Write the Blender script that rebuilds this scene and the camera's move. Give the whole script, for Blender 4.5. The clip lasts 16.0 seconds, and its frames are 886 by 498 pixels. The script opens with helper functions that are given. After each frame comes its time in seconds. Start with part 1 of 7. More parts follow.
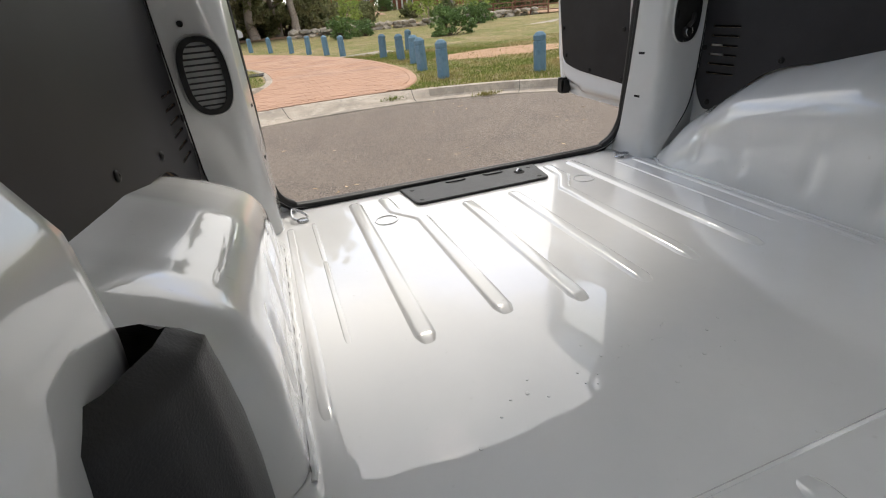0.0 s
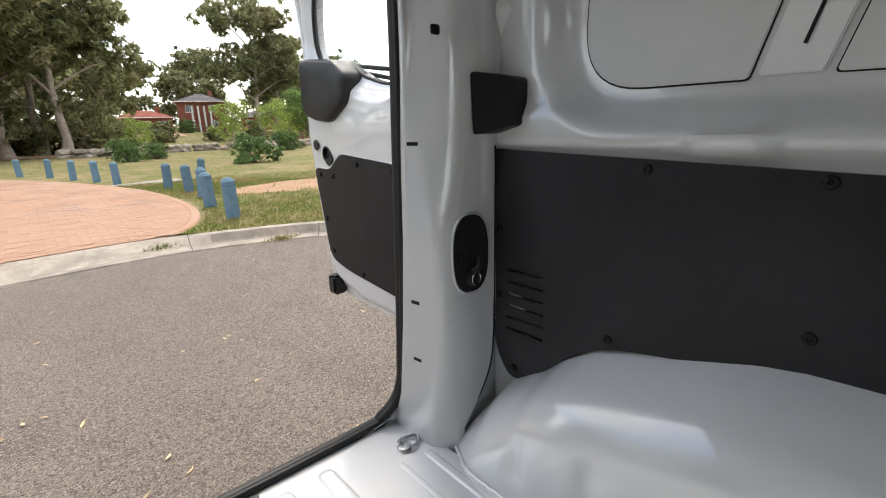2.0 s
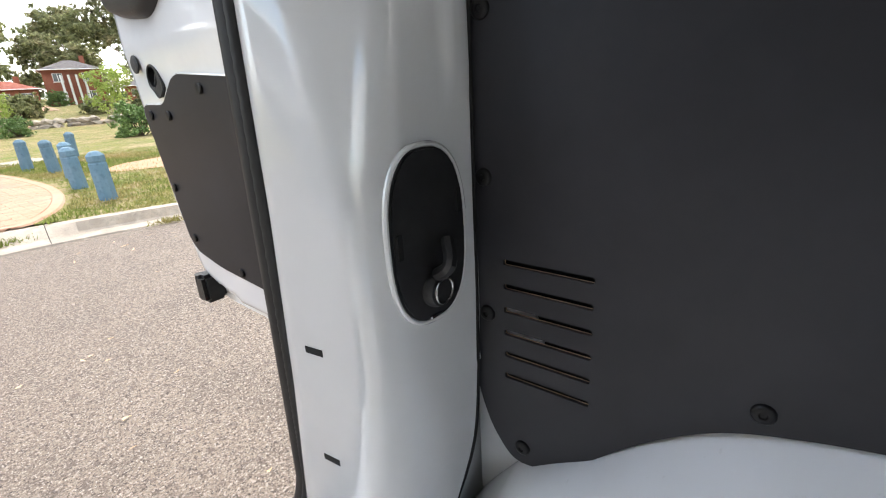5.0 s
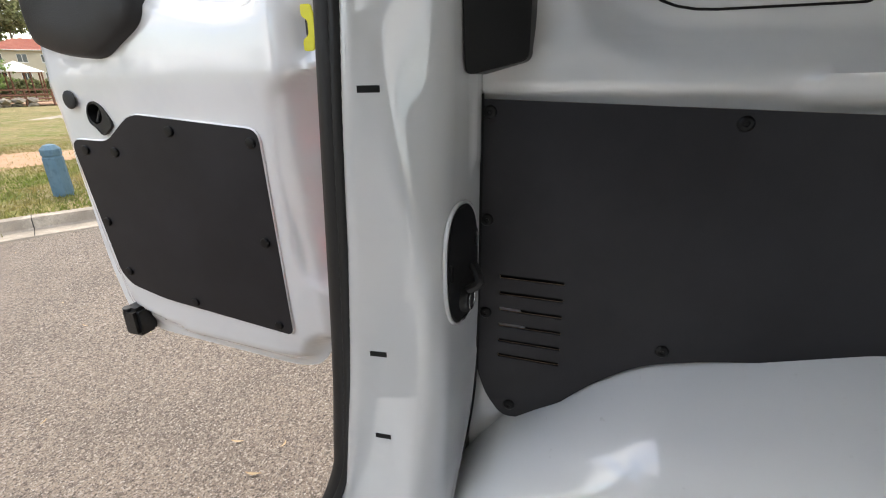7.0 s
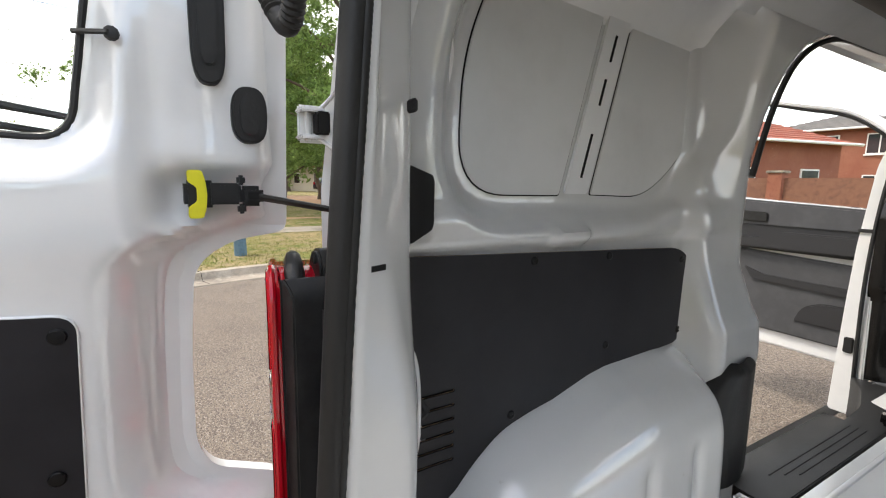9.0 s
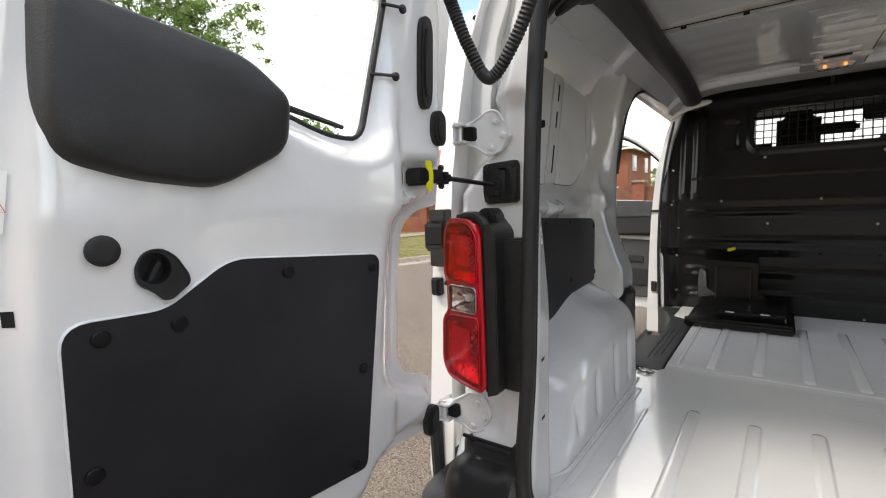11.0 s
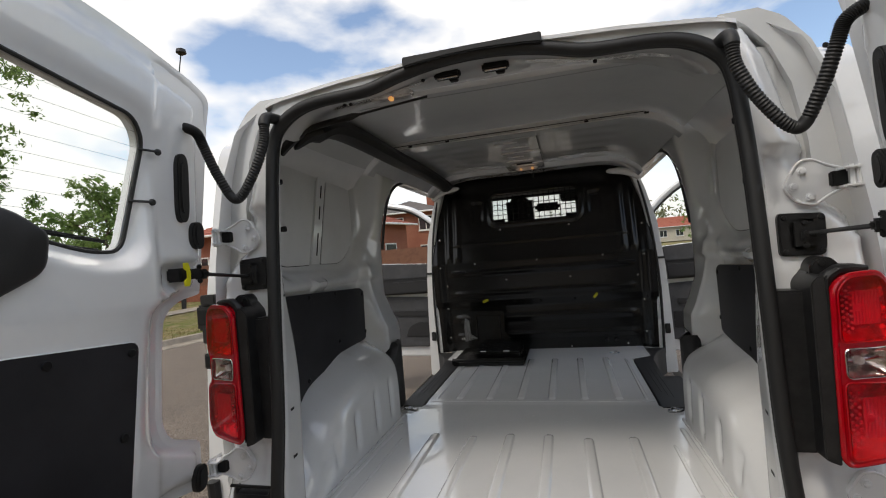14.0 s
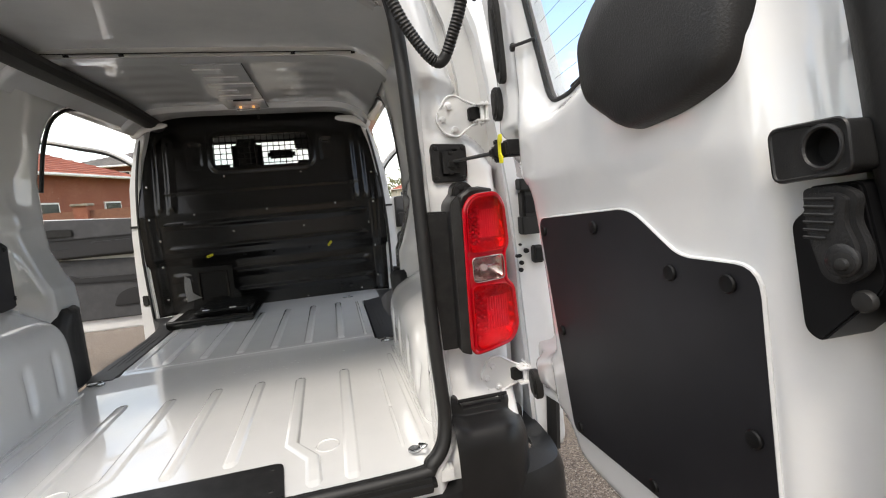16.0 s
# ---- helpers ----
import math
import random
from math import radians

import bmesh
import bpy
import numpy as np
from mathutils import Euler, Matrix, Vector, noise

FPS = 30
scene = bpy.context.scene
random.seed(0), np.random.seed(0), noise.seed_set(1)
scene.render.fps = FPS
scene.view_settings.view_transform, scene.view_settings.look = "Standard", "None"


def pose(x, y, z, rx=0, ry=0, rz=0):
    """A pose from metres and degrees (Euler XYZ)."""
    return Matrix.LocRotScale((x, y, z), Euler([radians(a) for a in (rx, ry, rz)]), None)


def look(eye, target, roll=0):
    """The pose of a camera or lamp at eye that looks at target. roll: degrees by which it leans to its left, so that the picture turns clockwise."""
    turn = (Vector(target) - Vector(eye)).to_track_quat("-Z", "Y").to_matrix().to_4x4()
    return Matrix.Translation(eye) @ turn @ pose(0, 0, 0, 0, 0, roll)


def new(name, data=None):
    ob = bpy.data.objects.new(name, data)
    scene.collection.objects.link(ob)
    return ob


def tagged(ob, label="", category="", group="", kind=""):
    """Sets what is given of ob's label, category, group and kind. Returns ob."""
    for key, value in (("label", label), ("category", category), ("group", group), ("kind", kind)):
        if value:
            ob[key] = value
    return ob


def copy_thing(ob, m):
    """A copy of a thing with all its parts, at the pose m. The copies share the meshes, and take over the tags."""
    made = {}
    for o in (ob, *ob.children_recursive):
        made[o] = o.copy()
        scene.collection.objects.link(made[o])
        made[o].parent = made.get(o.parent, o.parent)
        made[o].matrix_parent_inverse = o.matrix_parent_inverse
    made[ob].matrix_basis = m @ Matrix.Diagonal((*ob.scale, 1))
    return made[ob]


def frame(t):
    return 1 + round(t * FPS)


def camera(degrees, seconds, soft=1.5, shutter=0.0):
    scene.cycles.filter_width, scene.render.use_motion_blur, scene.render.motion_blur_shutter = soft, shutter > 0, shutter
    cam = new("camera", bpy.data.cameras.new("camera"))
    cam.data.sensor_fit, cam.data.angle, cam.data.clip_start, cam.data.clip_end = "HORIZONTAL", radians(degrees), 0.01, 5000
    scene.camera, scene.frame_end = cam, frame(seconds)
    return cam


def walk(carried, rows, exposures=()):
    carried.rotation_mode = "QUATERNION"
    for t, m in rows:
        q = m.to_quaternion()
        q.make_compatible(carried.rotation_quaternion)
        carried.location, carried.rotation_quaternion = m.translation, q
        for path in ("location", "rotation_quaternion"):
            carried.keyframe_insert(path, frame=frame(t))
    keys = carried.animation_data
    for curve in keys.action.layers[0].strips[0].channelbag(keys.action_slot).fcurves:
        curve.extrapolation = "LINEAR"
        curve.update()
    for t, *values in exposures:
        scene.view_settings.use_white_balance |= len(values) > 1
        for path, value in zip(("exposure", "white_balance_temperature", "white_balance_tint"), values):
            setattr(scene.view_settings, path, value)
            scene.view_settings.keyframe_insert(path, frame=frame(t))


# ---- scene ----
cam = camera(87.5, 16.0, 1.1)
PATH = [
    (0, (0.578, 1.515, 1.143), (0.042, -0.182, 0.231), -5.2),
    (0.5, (0.426, 1.32, 1.217), (-0.364, -0.356, 0.464), -3.1),
    (1, (0.295, 1.205, 1.307), (-0.730, -0.397, 0.686), -1.3),
    (1.5, (0.093, 1.055, 1.343), (-1.107, -0.457, 0.818), -1.6),
    (2, (-0.045, 0.906, 1.338), (-1.316, -0.553, 0.834), -1.8),
    (2.5, (-0.179, 0.707, 1.311), (-1.528, -0.665, 0.766), -1.3),
    (3, (-0.294, 0.594, 1.279), (-1.719, -0.68, 0.692), -2.1),
    (3.5, (-0.378, 0.535, 1.235), (-1.827, -0.692, 0.607), -3.2),
    (4, (-0.417, 0.502, 1.205), (-1.859, -0.72, 0.55), -3.7),
    (6.3, (-0.273, 0.498, 1.262), (-1.848, -0.543, 0.603), -3.3),
    (6.5, (-0.225, 0.502, 1.278), (-1.847, -0.461, 0.613), -2.5),
    (7, (-0.148, 0.404, 1.314), (-1.913, -0.252, 0.639), -1.0),
    (7.5, (-0.123, 0.316, 1.374), (-2.017, 0.086, 0.773), 0.2),
    (8, (-0.092, 0.114, 1.431), (-1.998, 0.437, 0.917), 2.1),
    (8.2, (-0.121, 0.067, 1.454), (-2.009, 0.531, 0.987), 1.6),
    (10.3, (-0.057, -0.555, 1.347), (-1.308, 1.0, 1.207), -0.2),
    (10.5, (-0.074, -0.661, 1.353), (-1.302, 0.91, 1.195), -0.9),
    (11, (-0.194, -0.878, 1.333), (-1.366, 0.731, 1.144), -2.1),
    (11.5, (-0.266, -1.01, 1.312), (-1.389, 0.634, 1.121), -3.3),
    (12, (-0.234, -1.074, 1.322), (-1.345, 0.58, 1.147), -4.2),
    (12.5, (-0.111, -1.127, 1.382), (-1.182, 0.559, 1.285), -4.9),
    (13, (0.022, -1.163, 1.415), (-0.967, 0.575, 1.407), -5.3),
    (13.5, (0.132, -1.151, 1.418), (-0.654, 0.688, 1.454), -4.7),
    (14, (0.210, -1.133, 1.399), (-0.299, 0.8, 1.417), -4.7),
    (14.5, (0.290, -1.124, 1.384), (0.080, 0.864, 1.323), -5.1),
    (15, (0.353, -1.119, 1.36), (0.422, 0.875, 1.219), -5.2),
    (15.5, (0.396, -1.109, 1.332), (0.684, 0.859, 1.126), -5.2),
    (16, (0.427, -1.079, 1.297), (0.881, 0.854, 1.057), -4.9),
]
EXPOSURES = [(0, 0.35, 6850, 10), (0.5, 0.0, 6950, 10), (1.0, 0.1, 7000, 10), (1.5, 0.42, 6900, 10), (2.5, 0.78, 6750, 10), (3.5, 1.18, 6650, 10), (4.2, 1.34, 6650, 10), (6.5, 1.22, 6750, 10), (7.0, 0.9, 6850, 10), (7.5, 0.8, 6850, 10), (8.2, 0.8, 6900, 10), (10.5, 0.75, 6950, 10), (11.0, 0.55, 6950, 10), (11.5, 0.23, 6950, 10), (12, 0.15, 6950, 10), (12.5, 0.05, 6900, 10), (13.5, -0.55, 6800, 10), (14.0, -0.4, 6850, 10), (14.5, -0.15, 6900, 10), (15.0, 0.27, 6850, 10), (16, 0.5, 6950, 10)]
walk(cam, [(t, look(eye, target, roll)) for t, eye, target, roll in PATH], EXPOSURES)


# ---- world, sun ----
world = bpy.data.worlds.new("sky")
scene.world = world
world.use_nodes = True
wn, wl = world.node_tree.nodes, world.node_tree.links
wn.clear()
SUN_EL, SUN_AZ = radians(58), radians(205)
sky = wn.new("ShaderNodeTexSky")
sky.sky_type, sky.sun_disc, sky.sun_elevation, sky.sun_rotation = "NISHITA", False, SUN_EL, SUN_AZ
sky.dust_density = 1.5
bg_sky, bg_cloud, mix, out = (wn.new(k) for k in ("ShaderNodeBackground", "ShaderNodeBackground", "ShaderNodeMixShader", "ShaderNodeOutputWorld"))
bg_sky.inputs[1].default_value = 0.28
bg_cloud.inputs[0].default_value, bg_cloud.inputs[1].default_value = (0.985, 0.99, 1, 1), 1.5
tc, mp, nz, cr = (wn.new(k) for k in ("ShaderNodeTexCoord", "ShaderNodeMapping", "ShaderNodeTexNoise", "ShaderNodeValToRGB"))
mp.inputs["Scale"].default_value = (1, 1, 2.2)
mp.inputs["Location"].default_value = (0.35, 0.1, 0.2)
nz.inputs["Scale"].default_value, nz.inputs["Detail"].default_value, nz.inputs["Roughness"].default_value = 2.0, 9, 0.50
cr.color_ramp.elements[0].position, cr.color_ramp.elements[1].position = 0.42, 0.52
for a, b in ((tc.outputs["Generated"], mp.inputs[0]), (mp.outputs[0], nz.inputs[0]), (nz.outputs[0], cr.inputs[0]), (sky.outputs[0], bg_sky.inputs[0]),
             (cr.outputs[0], mix.inputs[0]), (bg_sky.outputs[0], mix.inputs[1]), (bg_cloud.outputs[0], mix.inputs[2]), (mix.outputs[0], out.inputs[0])):
    wl.new(a, b)
sun = new("sun", bpy.data.lights.new("sun", "SUN"))
sun.data.energy, sun.data.angle, sun.data.color = 1.7, radians(14), (1, 0.95, 0.88)
sun.matrix_world = look((0, 0, 0), (-math.sin(SUN_AZ) * math.cos(SUN_EL), -math.cos(SUN_AZ) * math.cos(SUN_EL), -math.sin(SUN_EL)))


# ---- materials ----
def material(name, base, rough=0.5, metal=0.0, grain=(), bump=(), coat=0.0, vary=0.0, spec=0.5, axes="Object", **more):
    """grain: rows of (scale, colour, low, high); bump: rows of (scale, height in metres); vary: brightness by piece."""
    m = bpy.data.materials.new(name)
    m.use_nodes = True
    n, l = m.node_tree.nodes, m.node_tree.links
    p = n["Principled BSDF"]
    p.inputs["Roughness"].default_value, p.inputs["Metallic"].default_value = rough, metal
    p.inputs["Coat Weight"].default_value, p.inputs["Specular IOR Level"].default_value = coat, spec
    p.inputs["Coat Roughness"].default_value = 0.06
    for key, value in more.items():
        p.inputs[key.replace("_", " ")].default_value = value
    co = n.new("ShaderNodeTexCoord").outputs[axes]
    rgb = n.new("ShaderNodeRGB")
    rgb.outputs[0].default_value = (*base, 1)
    last = rgb.outputs[0]
    for scale, colour, low, high in grain:
        t, r, x = n.new("ShaderNodeTexNoise"), n.new("ShaderNodeMapRange"), n.new("ShaderNodeMix")
        t.inputs["Scale"].default_value, t.inputs["Detail"].default_value, t.inputs["Roughness"].default_value = scale, 5, 0.62
        r.inputs["From Min"].default_value, r.inputs["From Max"].default_value = low, high
        x.data_type = "RGBA"
        x.inputs[7].default_value = (*colour, 1)
        l.new(co, t.inputs["Vector"]), l.new(t.outputs[0], r.inputs[0]), l.new(r.outputs[0], x.inputs[0]), l.new(last, x.inputs[6])
        last = x.outputs[2]
    if vary:
        o, r, h = n.new("ShaderNodeObjectInfo" if vary > 0 else "ShaderNodeNewGeometry"), n.new("ShaderNodeMapRange"), n.new("ShaderNodeHueSaturation")
        r.inputs["To Min"].default_value, r.inputs["To Max"].default_value = 1 - abs(vary), 1 + abs(vary)
        l.new(o.outputs["Random" if vary > 0 else "Random Per Island"], r.inputs[0]), l.new(r.outputs[0], h.inputs["Value"]), l.new(last, h.inputs["Color"])
        last = h.outputs[0]
    l.new(last, p.inputs["Base Color"])
    normal = None
    for scale, height in bump:
        t, b = n.new("ShaderNodeTexNoise"), n.new("ShaderNodeBump")
        t.inputs["Scale"].default_value, t.inputs["Detail"].default_value = scale, 4
        b.inputs["Distance"].default_value = height
        l.new(co, t.inputs["Vector"]), l.new(t.outputs[0], b.inputs["Height"])
        if normal:
            l.new(normal, b.inputs["Normal"])
        normal = b.outputs[0]
    if normal:
        l.new(normal, p.inputs["Normal"])
    return m


PAINT = material("white_paint", (0.78, 0.785, 0.785), 0.16, grain=[(3, (0.70, 0.71, 0.72), 0.45, 0.7)], bump=[(240, 0.00004), (5, 0.0006)], coat=1.0, Coat_Roughness=0.02, Coat_IOR=1.75)
# the same white paint, darkened to hold the shade inside the van
SHADEDPAINT = material("shaded_interior_paint", (0.61, 0.617, 0.612), 0.2, grain=[(3, (0.55, 0.56, 0.56), 0.45, 0.7)], bump=[(240, 0.00005), (5, 0.0006)], coat=1.0, Coat_Roughness=0.045, Coat_IOR=1.65)
FLOORPAINT = material("floor_paint", (0.735, 0.74, 0.735), 0.22, grain=[(2.2, (0.68, 0.69, 0.69), 0.45, 0.7), (60, (0.6, 0.6, 0.58), 0.66, 0.8)], bump=[(4, 0.0010), (200, 0.00003)], coat=1.0, Coat_Roughness=0.015, Coat_IOR=1.75)
STUD = material("board_stud", (0.004, 0.004, 0.0045), 0.4, spec=0.25)
BLANK = material("blanking_panel", (0.60, 0.605, 0.60), 0.55, grain=[(4, (0.54, 0.545, 0.54), 0.45, 0.7)], bump=[(160, 0.0001), (5, 0.0006)], spec=0.4)
BOARD = material("trim_board", (0.013, 0.013, 0.0158), 0.45, grain=[(5, (0.021, 0.021, 0.025), 0.4, 0.7)], bump=[(900, 0.00012)], spec=0.28)
BOARDEDGE = material("board_edge", (0.36, 0.25, 0.15), 0.8)
PLASTIC = material("black_plastic", (0.009, 0.009, 0.0095), 0.42, grain=[(30, (0.02, 0.02, 0.02), 0.4, 0.7)], bump=[(700, 0.0002)], spec=0.4)
GRAINED = material("grained_plastic", (0.011, 0.011, 0.0115), 0.5, grain=[(8, (0.02, 0.02, 0.021), 0.4, 0.7)], bump=[(420, 0.0006)])
BUMPER = material("bumper_plastic", (0.008, 0.008, 0.0085), 0.38, grain=[(9, (0.013, 0.013, 0.0135), 0.4, 0.7)], bump=[(600, 0.0003)], spec=0.3)
RUBBER = material("black_rubber", (0.01, 0.01, 0.01), 0.55, bump=[(150, 0.0004)])
RUST = material("cast_iron", (0.05, 0.045, 0.042), 0.7, grain=[(40, (0.09, 0.06, 0.045), 0.5, 0.7)], bump=[(90, 0.001)])
# near-black for holes, slots and gaps: their shade is in this colour
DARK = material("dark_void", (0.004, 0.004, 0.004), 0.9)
STEEL = material("black_steel", (0.0055, 0.0055, 0.0052), 0.22, grain=[(9, (0.009, 0.009, 0.0085), 0.45, 0.7)], bump=[(14, 0.0010)], spec=0.42)
ZINC = material("zinc", (0.44, 0.45, 0.46), 0.26, 1.0, grain=[(90, (0.4, 0.4, 0.4), 0.45, 0.7)])
YELLOW = material("yellow_plastic", (0.72, 0.68, 0.02), 0.4, grain=[(50, (0.6, 0.55, 0.02), 0.5, 0.8)])
GREYTRIM = material("grey_door_trim", (0.05, 0.051, 0.055), 0.6, grain=[(12, (0.065, 0.066, 0.07), 0.4, 0.7)], bump=[(500, 0.0003)])
DARKTRIM = material("dark_door_trim", (0.018, 0.018, 0.02), 0.55, bump=[(500, 0.0003)])
SEATCLOTH = material("seat_cloth", (0.018, 0.018, 0.02), 0.9, bump=[(300, 0.0005)])
RED = material("red_lens", (0.42, 0.002, 0.012), 0.06, grain=[(18, (0.36, 0.002, 0.004), 0.4, 0.7)], coat=0.6, spec=0.3)
REDGLASS = material("red_glass", (0.92, 0.02, 0.06), 0.01, Transmission_Weight=1.0, IOR=1.4)
CLEARGLASS = material("clear_glass", (0.86, 0.82, 0.80), 0.01, Transmission_Weight=1.0, IOR=1.4)
CHROME = material("reflector_chrome", (0.66, 0.60, 0.59), 0.12, 1.0, bump=[(50, 0.003)])
REDIN = material("red_reflector", (0.88, 0.62, 0.66), 0.14, 1.0, bump=[(38, 0.012)])
PRISM = material("lens_prism", (0.97, 0.94, 0.93), 0.07, 0.6, bump=[(80, 0.001)])
CLEAR = material("clear_lens", (0.75, 0.74, 0.74), 0.08, 0.25, grain=[(40, (0.45, 0.43, 0.43), 0.4, 0.7)], coat=1.0)
TINTED = material("tinted_glass", (0.62, 0.63, 0.62), 0.0, Transmission_Weight=1.0, IOR=1.08)
GLASS = material("window_glass", (0.93, 0.96, 0.95), 0.0, Transmission_Weight=1.0, IOR=1.04)
LABEL = material("white_label", (0.82, 0.82, 0.8), 0.5)
LABELGREY = material("label_print", (0.45, 0.45, 0.45), 0.6)
LABELRED = material("label_red", (0.6, 0.05, 0.04), 0.6)
TYRE = material("tyre", (0.015, 0.015, 0.015), 0.8, bump=[(60, 0.002)])
ALLOY = material("alloy", (0.5, 0.5, 0.52), 0.35, 0.9)
WARM = material("lit_lamp", (0.9, 0.6, 0.3), 0.3, Emission_Color=(1, 0.42, 0.10, 1), Emission_Strength=0.7)
ASPHALT = material("asphalt", (0.164, 0.128, 0.101), 0.9, grain=[(0.35, (0.21, 0.168, 0.132), 0.4, 0.65), (2.2, (0.125, 0.10, 0.08), 0.48, 0.72), (24, (0.115, 0.092, 0.075), 0.52, 0.62), (31, (0.245, 0.205, 0.165), 0.55, 0.64), (60, (0.31, 0.265, 0.22), 0.54, 0.62), (75, (0.07, 0.055, 0.046), 0.54, 0.61), (130, (0.42, 0.38, 0.33), 0.56, 0.66), (170, (0.03, 0.025, 0.022), 0.53, 0.64), (11, (0.06, 0.052, 0.048), 0.68, 0.76)], bump=[(140, 0.008), (40, 0.006)], spec=0.25)
CONCRETE = material("concrete", (0.37, 0.315, 0.25), 0.9, grain=[(1.3, (0.22, 0.19, 0.155), 0.4, 0.65), (5, (0.42, 0.37, 0.30), 0.5, 0.68), (14, (0.27, 0.235, 0.19), 0.5, 0.7), (160, (0.16, 0.135, 0.11), 0.55, 0.7)], bump=[(90, 0.003), (9, 0.006)], spec=0.25)
PAVER = material("brick_paver", (0.365, 0.215, 0.138), 0.9, grain=[(0.7, (0.40, 0.265, 0.19), 0.42, 0.68), (1.1, (0.27, 0.17, 0.125), 0.5, 0.7), (25, (0.3, 0.17, 0.12), 0.5, 0.8), (120, (0.5, 0.34, 0.26), 0.6, 0.8)], bump=[(90, 0.002)], vary=0.065, spec=0.25)
PAVERS = material("brick_pavers", (0.365, 0.215, 0.138), 0.9, grain=[(0.7, (0.40, 0.265, 0.19), 0.42, 0.68), (1.1, (0.27, 0.17, 0.125), 0.5, 0.7), (25, (0.3, 0.17, 0.12), 0.5, 0.8)], bump=[(90, 0.002)], vary=-0.065, spec=0.25)
SAND = material("joint_sand", (0.36, 0.21, 0.142), 0.95, grain=[(3, (0.36, 0.24, 0.18), 0.4, 0.7)], bump=[(80, 0.004)])
LAWN = material("lawn", (0.20, 0.19, 0.06), 0.95, grain=[(0.16, (0.34, 0.25, 0.13), 0.46, 0.60), (0.5, (0.36, 0.27, 0.16), 0.54, 0.66), (0.9, (0.13, 0.165, 0.035), 0.5, 0.64), (2.6, (0.30, 0.23, 0.13), 0.50, 0.62), (6, (0.10, 0.12, 0.03), 0.52, 0.64), (14, (0.30, 0.24, 0.14), 0.54, 0.66), (60, (0.05, 0.06, 0.018), 0.5, 0.68)], bump=[(30, 0.04), (7, 0.05), (3, 0.05)], spec=0.15)
BLADE = material("grass_blades", (0.14, 0.17, 0.04), 0.9, grain=[(0.5, (0.27, 0.21, 0.09), 0.45, 0.62)], vary=-0.35, spec=0.2)
EARTH = material("bare_earth", (0.36, 0.21, 0.12), 0.95, grain=[(2, (0.3, 0.18, 0.10), 0.4, 0.7), (18, (0.42, 0.28, 0.17), 0.5, 0.75)], bump=[(20, 0.02)])
BLUEWOOD = material("blue_painted_timber", (0.085, 0.16, 0.215), 0.8, grain=[(4, (0.12, 0.19, 0.235), 0.4, 0.7), (22, (0.06, 0.11, 0.15), 0.5, 0.75), (70, (0.2, 0.24, 0.25), 0.66, 0.8)], bump=[(30, 0.004)], vary=0.15)
BARK = material("gum_bark", (0.32, 0.27, 0.225), 0.9, grain=[(1.5, (0.36, 0.31, 0.26), 0.45, 0.65), (9, (0.12, 0.09, 0.07), 0.5, 0.75)], bump=[(14, 0.03)])
DARKBARK = material("dark_bark", (0.10, 0.075, 0.055), 0.95, grain=[(6, (0.16, 0.12, 0.09), 0.45, 0.7)], bump=[(14, 0.03)])
LEAFDARK = material("gum_leaves", (0.21, 0.225, 0.107), 0.6, grain=[(0.25, (0.26, 0.225, 0.13), 0.48, 0.7)], vary=-0.5, spec=0.3)
LEAFMID = material("green_leaves", (0.17, 0.26, 0.075), 0.55, grain=[(0.4, (0.25, 0.33, 0.11), 0.45, 0.7)], vary=-0.4, spec=0.3)
LEAFSHRUB = material("shrub_leaves", (0.105, 0.175, 0.05), 0.5, grain=[(0.8, (0.16, 0.23, 0.07), 0.45, 0.7)], vary=-0.4, spec=0.3)
LEAFLIGHT = material("light_leaves", (0.30, 0.38, 0.10), 0.55, grain=[(0.6, (0.24, 0.29, 0.07), 0.45, 0.7)], vary=-0.35, spec=0.3)
BRICKRED = material("red_brick", (0.27, 0.10, 0.065), 0.9, grain=[(0.8, (0.33, 0.14, 0.09), 0.4, 0.7), (12, (0.2, 0.07, 0.05), 0.5, 0.75)], bump=[(12, 0.01)], spec=0.2)
ROOFRED = material("red_tiles", (0.36, 0.10, 0.06), 0.75, grain=[(1.2, (0.42, 0.14, 0.09), 0.4, 0.7), (9, (0.25, 0.07, 0.05), 0.5, 0.75)], vary=-0.15, bump=[(9, 0.01)])
ROOFGREY = material("grey_tiles", (0.15, 0.14, 0.135), 0.8, grain=[(1.2, (0.2, 0.18, 0.17), 0.4, 0.7)], vary=-0.15)
RENDER = material("cream_render", (0.62, 0.55, 0.43), 0.9, grain=[(0.8, (0.55, 0.48, 0.37), 0.4, 0.7)], bump=[(30, 0.004)])
TRIMWHITE = material("white_trim", (0.78, 0.77, 0.74), 0.6, grain=[(3, (0.7, 0.69, 0.66), 0.4, 0.7)])
HOUSEGLASS = material("house_glass", (0.03, 0.035, 0.04), 0.08, coat=0.5)
STONE = material("creek_stone", (0.33, 0.28, 0.215), 0.9, grain=[(2, (0.2, 0.17, 0.14), 0.4, 0.7), (15, (0.36, 0.33, 0.28), 0.5, 0.75)], bump=[(12, 0.03)], vary=-0.25)
TIMBER = material("deck_timber", (0.2, 0.09, 0.055), 0.8, grain=[(8, (0.14, 0.06, 0.04), 0.45, 0.7)], bump=[(20, 0.005)], vary=0.15)
DRYLEAF = material("dry_leaf", (0.5, 0.38, 0.22), 0.8, grain=[(60, (0.4, 0.2, 0.1), 0.5, 0.7)], vary=0.4)
SHADE = material("grey_shade_cloth", (0.30, 0.31, 0.33), 0.9, bump=[(30, 0.003)])


